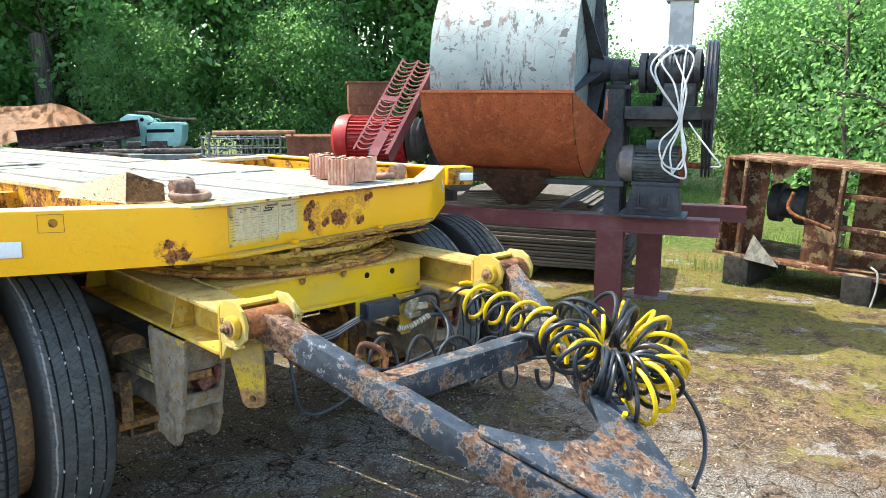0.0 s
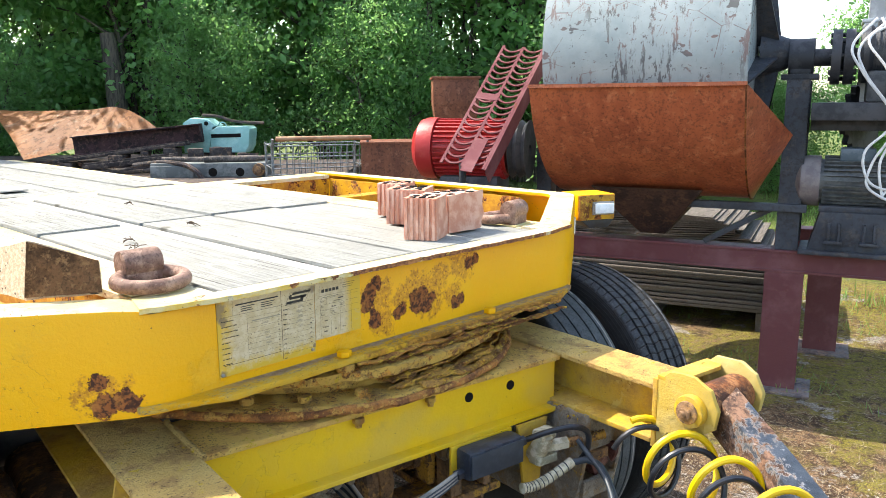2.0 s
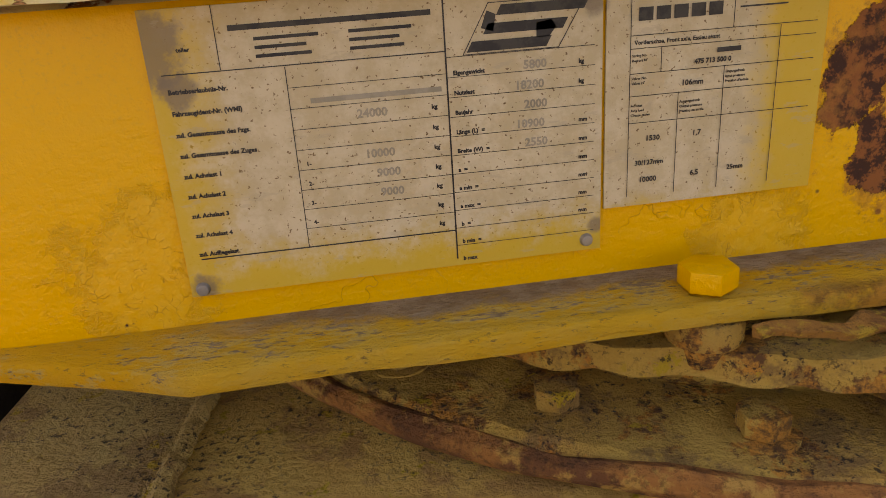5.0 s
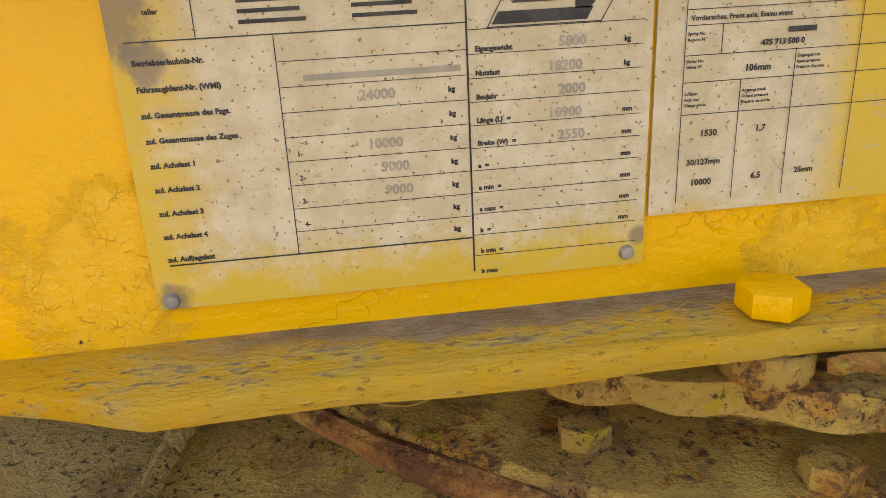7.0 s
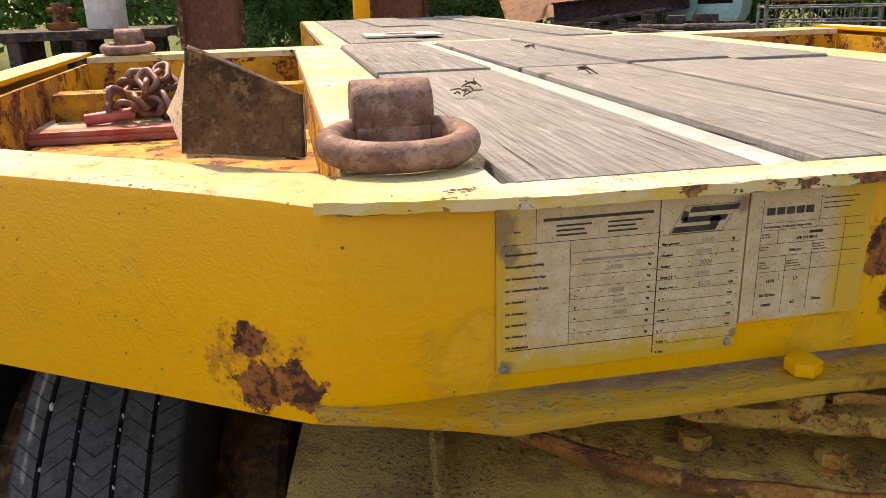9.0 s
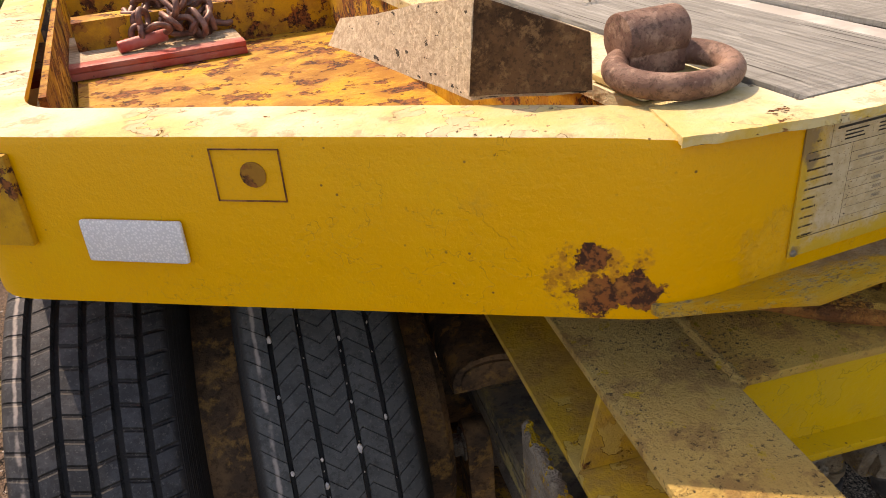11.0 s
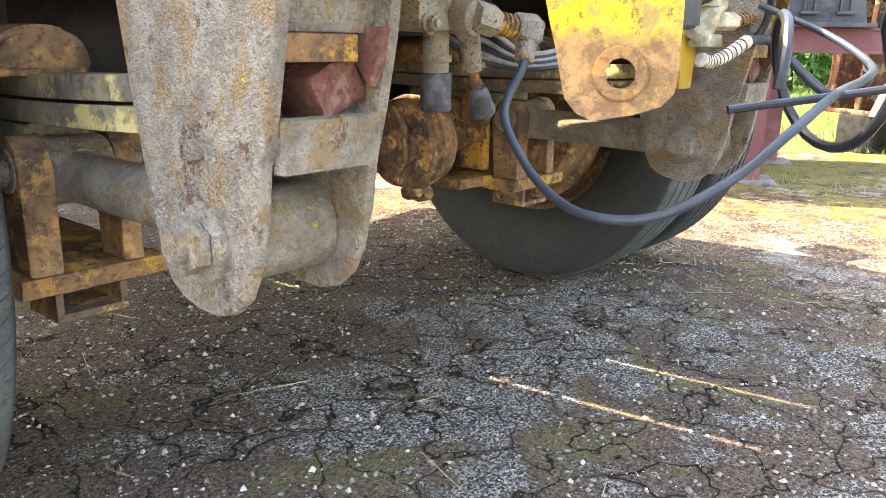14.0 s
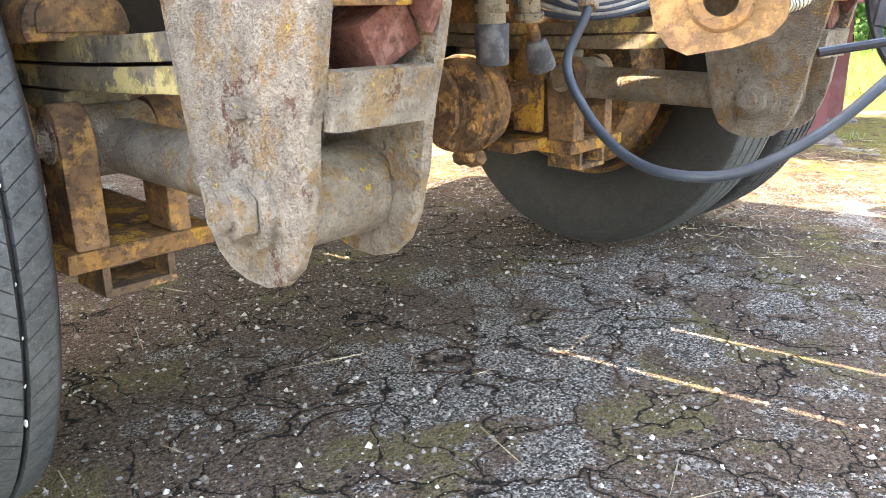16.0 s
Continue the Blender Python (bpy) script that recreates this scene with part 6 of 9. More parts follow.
PL, PR, PB, PT = -0.400, -0.181, 1.054, 1.1965
bm = B()
box(bm, PL, PR, -0.0026, -0.0006, PB, PT)
id_plate = part("identification_plate", bm, M_PLATE, trailer, "weathered white data plate with black printed table")
bm = B()
MX, MCOL = -0.2605, -0.3375
line_into(bm, MX - 0.0004, MX + 0.0004, PB + 0.004, PT)
line_into(bm, MCOL - 0.0002, MCOL + 0.0002, 1.0745, 1.1665)
line_into(bm, -0.3672, -0.3668, 1.1675, PT)
line_into(bm, -0.394, MX, 1.1668, 1.1673)
line_into(bm, -0.392, MX, 1.0740, 1.0747)
rowz = [1.1665 - 0.01025 * i for i in range(10)]
for z in rowz[1:-1]:
    line_into(bm, MCOL, MX, z - 0.0001, z + 0.0002)
for i in range(11):
    z = 1.1640 - 0.00985 * i
    line_into(bm, MX, PR - 0.004, z - 0.0001, z + 0.0002)
for s, z in zip(("Betriebserlaubnis-Nr.", "Fahrzeugident-Nr. (WMI)", "zul. Gesamtmasse des Fzgs.", "zul. Gesamtmasse des Zuges", "zul. Achslast 1", "zul. Achslast 2", "zul. Achslast 3", "zul. Achslast 4", "zul. Aufliegelast"), rowz):
    text_into(bm, s, -0.3925, z - 0.0085, 0.0022, bold=0.00005)
for i, z in enumerate(rowz[2:9]):
    text_into(bm, "kg", MX - 0.0085, z - 0.0062, 0.0022, bold=0.00005)
for i, z in enumerate(rowz[4:8]):
    text_into(bm, f"{i + 1}-", MCOL + 0.004, z - 0.0082, 0.0022)
for i, (s, u) in enumerate((("Eigengewicht", "kg"), ("Nutzlast", "kg"), ("Baujahr", ""), ("Länge (L)  =", "mm"), ("Breite (W)  =", "mm"), ("a  =", "mm"), ("a min  =", "mm"), ("a max  =", "mm"), ("b  =", "mm"), ("b min  =", ""), ("b max", ""))):
    z = 1.1565 - 0.00985 * i
    text_into(bm, s, MX + 0.0032, z - 0.0012, 0.0021, bold=0.00005)
    if u:
        text_into(bm, u, PR - 0.0125, z - 0.0008, 0.0021, bold=0.00005)
text_into(bm, "teller", -0.3855, 1.177, 0.0020)
# maker's name and addresses as bars
line_into(bm, -0.361, -0.2665, 1.1846, 1.1872)
for x in (-0.350, -0.306):
    for i in range(3):
        line_into(bm, x, x + (0.030, 0.024, 0.026)[i], 1.1795 - 0.0040 * i, 1.1811 - 0.0040 * i)
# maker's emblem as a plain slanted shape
def emblem(bm, pts):
    bm.faces.new([bm.verts.new((x, -0.0031, z)) for x, z in pts])
for z0, z1, a, b in ((1.1655, 1.1705, 0.0, 0.040), (1.1735, 1.1785, 0.004, 0.044), (1.1820, 1.1868, 0.006, 0.050)):
    k0, k1 = 0.55 * (z0 - 1.1655), 0.55 * (z1 - 1.1655)
    emblem(bm, [(-0.2500 + a + k0, z0), (-0.2500 + b + k0, z0), (-0.2500 + b + k1, z1), (-0.2500 + a + k1, z1)])
emblem(bm, [(-0.2150, 1.1700), (-0.2085, 1.1700), (-0.2050, 1.1745), (-0.2072, 1.1780), (-0.2150, 1.1770)])
emblem(bm, [(-0.2425, 1.1765), (-0.2365, 1.1745), (-0.2350, 1.1825), (-0.2395, 1.1845)])
for x0, z0, x1, z1 in ((-0.2520, 1.1645, -0.2040, 1.1645), (-0.2385, 1.1880, -0.1900, 1.1880), (-0.2520, 1.1645, -0.2385, 1.1880), (-0.2040, 1.1645, -0.1900, 1.1880)):
    emblem(bm, [(x0 - 0.0002, z0 - 0.0002), (x0 + 0.0003, z0 - 0.0002), (x1 + 0.0003, z1 + 0.0002), (x1 - 0.0002, z1 + 0.0002)] if x0 != x1 and z0 != z1 else [(x0, z0 - 0.0002), (x1, z0 - 0.0002), (x1, z1 + 0.0002), (x0, z1 + 0.0002)])
part("print", bm, M_INK, id_plate, "black printed table and lettering")
M_STAMP = "faint stamped figures"
bm = B()
line_into(bm, MCOL + 0.010, MX - 0.003, 1.1480, 1.1505)
part("stamped_line", bm, M_FAINT, id_plate)
for s, x, z in (("24000", -0.306, rowz[2]), ("10000", -0.304, rowz[4]), ("9000", -0.299, rowz[5]), ("9000", -0.298, rowz[6])):
    bm = B()
    text_into(bm, s, x, z - 0.0072, 0.0042)
    part("stamped_figure", bm, M_FAINT, id_plate, M_STAMP)
for s, i in (("5800", 0), ("18200", 1), ("2000", 2), ("10900", 3), ("2550", 4)):
    bm = B()
    text_into(bm, s, -0.2220 if len(s) == 4 else -0.2265, 1.1565 - 0.00985 * i - 0.0012, 0.0042)
    part("stamped_figure", bm, M_FAINT, id_plate, M_STAMP)
for x, z in ((PL + 0.006, PB + 0.004), (PR - 0.008, PB + 0.006)):
    bm = B()
    rod(bm, (x, -0.001, z), (x, -0.0052, z), 0.0042, 0.003, seg=14, bevel=0.0006)
    part("rivet", bm, M_BOLT, id_plate)

bm = B()
box(bm, -0.179, -0.060, -0.0022, -0.0006, 1.0765, 1.1945)
brake_plate = part("brake_data_plate", bm, M_PLATE, trailer, "weathered white brake data plate with printed table")
bm = B()
X = (-0.1665, -0.1400, -0.1155, -0.0860)
for z in (1.1665, 1.1600, 1.1475, 1.1360, 1.1220):
    line_into(bm, X[0], -0.066, z - 0.0001, z + 0.00025)
for x, za, zb in ((X[0], 1.082, 1.188), (X[1], 1.082, 1.136), (X[2], 1.082, 1.148), (X[3], 1.082, 1.166), (-0.150, 1.1475, 1.1600), (-0.1120, 1.1665, 1.188)):
    line_into(bm, x - 0.0002, x + 0.0002, za, zb)
text_into(bm, "Vorderachse, Front axle, Essieu avant", -0.1645, 1.1620, 0.0021)
text_into(bm, "475 713 500 0", -0.132, 1.1500, 0.0024, bold=0.00005)
line_into(bm, -0.120, -0.107, 1.1548, 1.1572)
for s, x, z, c in (("106mm", -0.1385, 1.1395, 0.0028), ("1530", -0.1570, 1.1120, 0.0028), ("1,7", -0.1310, 1.1125, 0.0028), ("30/127mm", -0.1625, 1.0990, 0.0026), ("10000", -0.1600, 1.0895, 0.0028), ("6,5", -0.1310, 1.0905, 0.0028), ("25mm", -0.1100, 1.0915, 0.0026), ("Achslast", -0.1655, 1.1305, 0.0013), ("Axle load", -0.1655, 1.1280, 0.0013), ("Charge essieu", -0.1655, 1.1255, 0.0013), ("Ausgangsdruck", -0.1390, 1.1305, 0.0013), ("Output pressure", -0.1390, 1.1280, 0.0013), ("Pression de sortie", -0.1390, 1.1255, 0.0013), ("Eingangsdruck", -0.1145, 1.1440, 0.0013), ("Input pressure", -0.1145, 1.1415, 0.0013), ("Pression d'entrée", -0.1145, 1.1390, 0.0013), ("Spring No.", -0.1655, 1.1560, 0.0013), ("Ressort N°", -0.1655, 1.1535, 0.0013), ("Valves No.", -0.1655, 1.1445, 0.0013), ("Valves N°", -0.1655, 1.1420, 0.0013)):
    text_into(bm, s, x, z, c, -0.0028)
# brand mark as plain blocks
for i in range(5):
    line_into(bm, -0.1625 + 0.0092 * i, -0.1550 + 0.0092 * i, 1.1735, 1.1800, -0.0028)
for i in range(3):
    line_into(bm, -0.109, -0.075 - 0.004 * i, 1.1850 - 0.0045 * i, 1.1858 - 0.0045 * i, -0.0028)
part("print", bm, M_INK, brake_plate, "black printed table and lettering")

# the swept left panel's own frame: x runs outward along the panel
SW = math.degrees(math.atan2(SWEEP, 1.0))
LP = Matrix.Translation((CX - FRONT_HALF, 0, 0)) @ pose(0, 0, 0, 0, 0, 180 - SW)


def on_left(a, z, out):
    """A point a metres along the left swept panel, out metres in front of it."""
    p = LP @ Vector((a, 0, z))
    n = Vector((-math.sin(radians(SW)), -math.cos(radians(SW)), 0))
    return p + n * out


def panel_box(bm, m, sgn, a0, a1, o0, o1, z0, z1, bevel=0.0):
    """A box on a swept panel: along a, standing o0..o1 proud of it."""
    box(bm, a0, a1, min(sgn * o0, sgn * o1), max(sgn * o0, sgn * o1), z0, z1, m, bevel)


def reflector_material():
    k = Tree("white_reflector")
    w = k.voronoi(330.0, "F1")
    return k.done(k.mix(k.step(w, 0.2, 0.6), (0.80, 0.81, 0.82), (0.62, 0.64, 0.66)), 0.2, 0.0, k.bump(w, 0.5, 0.001))


bm = B()
panel_box(bm, LP, 1, 0.512, 0.634, 0.0015, 0.009, 1.068, 1.119, 0.004)
part("front_reflector", bm, reflector_material(), trailer, "white rectangular front reflector")
bm = B()
for a0, a1, z0, z1 in ((0.388, 0.464, 1.1985, 1.200), (0.388, 0.464, 1.142, 1.1435), (0.388, 0.3895, 1.142, 1.200), (0.4625, 0.464, 1.142, 1.200)):
    panel_box(bm, LP, 1, a0, a1, 0.0004, 0.0015, z0, z1)
part("sticker_outline", bm, M_RUST, trailer, "rusted outline of a lost square sticker")
bm = B()
rod(bm, on_left(0.420, 1.172, 0.0005), on_left(0.420, 1.172, 0.0016), 0.014, seg=20)
part("sticker_mark", bm, M_INNER, trailer)
# side marker lamps at the ends of the swept panels
bm = B()
panel_box(bm, LP, 1, 0.698, 0.745, 0.0, 0.010, 1.085, 1.194, 0.003)
lamp = part("marker_lamp", bm, M_INNER, trailer, "rusted bracket with a white marker lamp")
bm = B()
panel_box(bm, LP, 1, 0.748, 0.835, -0.02, 0.018, 1.105, 1.185, 0.006)
part("housing", bm, M_GREY, lamp)
bm = B()
panel_box(bm, LP, 1, 0.754, 0.829, 0.0185, 0.030, 1.120, 1.172, 0.010)
part("lens", bm, M_LENS, lamp, "white lens")
LM = pose(1.390, 0.428, 0, 0, 0, -26.9)
bm = B()
box(bm, 0.0, 0.160, 0.0, 0.14, 1.104, 1.203, LM, 0.004)
lamp = part("marker_lamp", bm, M_FRONT, trailer, "yellow bracket with a white marker lamp")
bm = B()
box(bm, 0.048, 0.158, -0.006, -0.0005, 1.106, 1.201, LM, 0.002)
rough_up(bm, 0.001, 50)
part("lamp_plate", bm, M_INNER, lamp, "yellow lamp plate with rusty edges")
bm = B()
box(bm, 0.058, 0.152, -0.014, -0.0065, 1.124, 1.176, LM, 0.004)
part("housing", bm, M_GREY, lamp)
bm = B()
box(bm, 0.064, 0.146, -0.026, -0.0145, 1.130, 1.170, LM, 0.006)
part("lens", bm, M_LENS, lamp, "white lens")
bm = B()
box(bm, 0.002, 0.046, -0.009, -0.0005, 1.104, 1.200, LM, 0.003)
rough_up(bm, 0.003, 50)
part("bracket_plate", bm, M_SCALE, lamp, "flaking rusty bracket plate")
bm = B()
prism(bm, [(0.02, 1.103), (0.165, 1.103), (0.14, 1.070), (0.06, 1.070)], LM @ Matrix(((1, 0, 0, 0), (0, 0, 1, 0.01), (0, 1, 0, 0), (0, 0, 0, 1))), 0.12, 0.004)
part("rubber_buffer", bm, M_BLACK, lamp, "black rubber buffer under the lamp")

SWR = math.atan2(SWEEP_R, 1.0)
RP = Matrix.Translation((CX + FRONT_HALF, 0, 0)) @ pose(0, 0, 0, 0, 0, math.degrees(SWR))
bm = B()
panel_box(bm, RP, -1, 0.53, 0.58, 0.001, 0.006, 1.095, 1.150, 0.002)
part("side_reflector", bm, bpy.data.materials["white_reflector"], trailer, "small white reflector")

# ---------------- things on the deck ----------------
def lashing_ring(m):
    r = thing("lashing_ring", "brown steel lashing ring with hinge barrel on the deck corner", "lashing ring", m, "lashing rings on the deck")
    bm = B()
    pts = [(0.062 * math.cos(2 * math.pi * i / 48), 0.052 * math.sin(2 * math.pi * i / 48), 0.0145 + 0.004 * math.sin(2 * math.pi * i / 48)) for i in range(49)]
    tube(bm, pts, 0.0138, 14, False)
    part("ring", bm, M_RING, r, "worn steel ring with red paint traces")
    bm = B()
    box(bm, -0.05, 0.05, -0.02, 0.075, -0.0075, 0.0, None, 0.002)
    part("base_plate", bm, M_TOP, r, "pale painted base plate")
    bm = B()
    rod(bm, (-0.038, 0.046, 0.040), (0.038, 0.046, 0.040), 0.027, seg=32, bevel=0.004)
    box(bm, -0.036, 0.036, 0.024, 0.068, 0.0, 0.036, None, 0.003)
    part("barrel", bm, M_RING, r)
    return r


ring = lashing_ring(pose(-0.456, 0.128, TOP_Z + 0.008))
copy_thing(ring, pose(0.632, 0.185, TOP_Z + 0.002, 0, 0, 190))
copy_thing(ring, pose(-0.98, WELL_Y + 0.07, TOP_Z + 0.002, 0, 0, 0))

WEDGE = pose(-0.652, 0.205, TOP_Z + 0.006)
wedge = thing("timber_wedge", "rough sawn timber chock with dark end grain on the trailer edge", "timber", WEDGE)
foot = [(0.0, 0.0), (0.112, -0.058), (0.060, 0.330), (-0.060, 0.335)]
crown = [(0.014, 0.006, 0.103), (0.116, -0.046, 0.060), (0.058, 0.322, 0.020), (-0.040, 0.330, 0.032)]


def wedge_mesh():
    """A sawn block, high at its dark end and running out to a low tip."""
    bm = B()
    lo = [bm.verts.new((x, y, 0.0)) for x, y in foot]
    hi = [bm.verts.new(p) for p in crown]
    bm.faces.new(lo[::-1]), bm.faces.new(hi)
    for i in range(4):
        bm.faces.new((lo[i], lo[(i + 1) % 4], hi[(i + 1) % 4], hi[i]))
    bmesh.ops.subdivide_edges(bm, edges=bm.edges, cuts=5, use_grid_fill=True)
    for v in bm.verts:
        v.co += 0.0035 * noise.noise_vector(v.co * 17)
    bmesh.ops.recalc_face_normals(bm, faces=bm.faces)
    return bm


part("body", wedge_mesh(), M_BLOCK, wedge)
bm = B()
q = [Vector((*foot[0], 0.004)), Vector((*foot[1], 0.004)), Vector(crown[1]), Vector(crown[0])]
out = (q[1] - q[0]).cross(q[3] - q[0]).normalized()
c = sum(q, Vector()) / 4
near = [bm.verts.new(c + (p - c) * 0.985 + out * 0.007) for p in q]
back = [bm.verts.new(c + (p - c) * 0.985 - out * 0.004) for p in q]
bm.faces.new(near), bm.faces.new(back[::-1])
for i in range(4):
    bm.faces.new((near[i], back[i], back[(i + 1) % 4], near[(i + 1) % 4]))
bmesh.ops.subdivide_edges(bm, edges=bm.edges, cuts=4, use_grid_fill=True)
for v in bm.verts:
    v.co += 0.0015 * noise.noise_vector(v.co * 60)
part("end_grain", bm, M_ENDWOOD, wedge, "dark weathered end grain")


def hollow_brick(name_label, m, lx, ly, lz, seed):
    """A broken piece of ribbed hollow brick: body and ribs in one clay part, near-black blocks as shaded holes in its
    top.
    """
    b = thing("hollow_brick", name_label, "brick", m, "broken bricks on the deck")
    bm = B()
    box(bm, 0, lx, 0, ly, 0, lz)
    bmesh.ops.subdivide_edges(bm, edges=bm.edges, cuts=7, use_grid_fill=True)
    for v in bm.verts:
        c = v.co
        edge = max(0.0, c.x / lx - 0.55) + max(0.0, c.z / lz - 0.8)
        c += edge * 0.016 * noise.noise_vector(c * 38 + Vector((seed, 0, seed * 2)))
    nrib = max(3, int(ly / 0.013))
    for i in range(nrib):
        y = ly * (i + 0.5) / nrib
        rb = B()
        box(rb, -0.004, -0.0002, y - 0.0035, y + 0.0035, 0.0, lz - 0.002, None, 0.0008)
        part("rib", rb, M_BRICK, b)
    part("clay_body", bm, M_BRICK, b, "ribbed red clay body")
    # solid near-black blocks put the shade of the cores into colour
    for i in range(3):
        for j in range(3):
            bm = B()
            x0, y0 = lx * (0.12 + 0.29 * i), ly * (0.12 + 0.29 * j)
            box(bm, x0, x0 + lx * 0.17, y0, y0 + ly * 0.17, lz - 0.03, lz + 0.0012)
            part("core_shade", bm, M_HOLE_SHADE, b)
    return b


ZB = DECK_Z + 0.004
hollow_brick("broken ribbed hollow brick standing on the planks", pose(0.262, 0.083, ZB, 0, 0, 28), 0.092, 0.085, 0.106, 1.0)
hollow_brick("broken hollow brick with crumbled end on the planks", pose(0.362, 0.136, ZB, 0, 0, 2), 0.142, 0.095, 0.100, 2.0)
hollow_brick("ribbed hollow brick half on the planks", pose(0.425, 0.290, ZB, 0, 0, 33), 0.13, 0.110, 0.098, 3.0)
hollow_brick("chipped hollow brick piece behind the others", pose(0.500, 0.455, ZB, 0, 0, 24), 0.10, 0.085, 0.098, 4.0)

# chains with a tensioner in the left well
M_CHAIN = plain("brown_chain_steel", (0.16, 0.075, 0.055), (0.28, 0.15, 0.11), 30, 0.5, 0.3, 0.25)
# pale faded tone puts sun glare into the worn red paint
M_REDP = painted("red_paint_sun_glare", (0.42, 0.045, 0.03), (0.52, 0.22, 0.17), 0.5, fade=0.75, dirt=(0.36, 0.17, 0.12))
chain = thing("lashing_chain", "rusty lashing chain with red tensioner in the deck well", "chain", pose(-0.86, 1.34, 1.101))
rnd = random.Random(3)
link_bm = B()
lp = []
for i in range(29):
    a = 2 * math.pi * i / 28
    lp.append((0.017 * math.cos(a), 0.016 * math.sin(a) + (0.014 if math.sin(a) > 0 else -0.014), 0))
tube(link_bm, lp, 0.0068, 8, False)
link_me = finish(link_bm, "link", M_CHAIN, 60)
for i in range(46):
    h = i / 46
    r0 = 0.105 * math.sqrt(rnd.random())
    a = rnd.uniform(0, 6.28)
    top = max(0.0, 1 - r0 / 0.12)
    o = new("link", link_me)
    o.parent = chain
    o.matrix_basis = Matrix.Translation((r0 * math.cos(a), r0 * math.sin(a), 0.015 + rnd.random() * 0.12 * top)) @ Euler((rnd.uniform(0, 3), rnd.uniform(0, 3), rnd.uniform(0, 6))).to_matrix().to_4x4()
bm = B()
box(bm, -0.30, 0.13, -0.162, -0.118, -0.013, -0.001, None, 0.003)
box(bm, -0.30, 0.13, -0.162, -0.150, -0.028, -0.013, None, 0.003)
box(bm, -0.30, 0.13, -0.130, -0.118, -0.028, -0.013, None, 0.003)
rod(bm, (-0.12, -0.10, 0.012), (-0.02, -0.08, 0.020), 0.013, seg=16, bevel=0.003)
part("tensioner", bm, M_REDP, chain, "worn red painted steel tensioner channel, paled in colour for sun glare")
bm = B()
box(bm, -0.30, 0.13, -0.116, 0.16, -0.028, -0.001, None, 0.005)
part("wooden_board", bm, M_BLOCK, chain, "pale sawn board under the chain")
bm = B()
box(bm, -0.40, -0.315, -0.06, 0.30, -0.028, 0.05, None, 0.006)
part("wooden_pad", bm, M_BLOCK, chain, "pale wooden pad beside the tensioner")

# pale plate with a round pocket in the spine, dry twigs on the planks
bm = B()
ring_out = [(0.13 * sx, 0.10 * sy) for sx, sy in ((-1, -1), (1, -1), (1, 1), (-1, 1))]
holed_plate(bm, ring_out, [(0.062 * math.cos(2 * math.pi * i / 28), 0.062 * math.sin(2 * math.pi * i / 28)) for i in range(28)], pose(-0.135, 2.21, DECK_Z + 0.004), 0.006)
pocket = part("pocket_plate", bm, M_STRIP, trailer, "pale steel plate with a round pocket")
# dark disc nearly flush with the plate paints the pocket's shaded depth
bm = B()
rod(bm, (-0.135, 2.21, DECK_Z + 0.0035), (-0.135, 2.21, DECK_Z + 0.0045), 0.061, seg=28)
part("pocket_shade", bm, M_RUST, pocket, "dark rust-coloured disc standing for the shaded depth of the pocket")
M_TWIG = plain("dry_twig", (0.060, 0.040, 0.026), (0.14, 0.095, 0.06), 40, 0.9)
rnd = random.Random(31)
for cx, cy in ((-0.262, 0.640), (-0.300, 0.535), (-0.02, 0.77), (0.06, 1.35)):
    bm = B()
    for j in range(6):
        a, ln = rnd.uniform(0, 6.28), rnd.uniform(0.015, 0.035)
        mid = Vector((rnd.uniform(-0.012, 0.012), rnd.uniform(-0.012, 0.012), rnd.uniform(0.003, 0.010)))
        d = Vector((math.cos(a), math.sin(a), rnd.uniform(-0.1, 0.4))) * ln * 0.5
        tube(bm, [mid - d, mid + Vector((0, 0, 0.003)), mid + d], 0.0012, 5)
    solo("dry_twig", bm, M_TWIG, "small cluster of dry twigs on the deck planks", "twig", pose(cx, cy, DECK_Z + 0.004), "dry twigs on the deck")

# ---------------- coiled hoses on the drawbar ----------------
def coil_points(path, r, turns, start=0.0, n=24, wob=0.02, seed=0):
    pts = []
    line = smooth_path(path, 12)
    total = int(turns * n)
    for i in range(total + 1):
        k = i / total * (len(line) - 1)
        j = min(int(k), len(line) - 2)
        c = line[j].lerp(line[j + 1], k - j)
        d = (line[j + 1] - line[j]).normalized()
        s = d.cross(Vector((0, 0, 1))).normalized()
        u = s.cross(d)
        a = start + 2 * math.pi * i / n
        rr = r * (1 + wob * 6 * noise.noise(Vector((i * 0.021, seed, 0))))
        pts.append(c + rr * (math.cos(a) * s + math.sin(a) * u))
    return pts


def hose_set(name, mat, label, blocks):
    h = thing(name, label, "hose", group="coiled hoses on the drawbar")
    for nm, pts, r in blocks:
        bm = B()
        tube(bm, pts, r, 9)
        part(nm, bm, mat, h)
    return h


RING_C = Vector((0.205, -1.15, 0.765))
RING_E1 = Vector((0.70, -0.71, -0.05)).normalized()
RING_N = Vector((-0.30, -0.36, 0.88)).normalized()
RING_E2 = RING_N.cross(RING_E1).normalized()


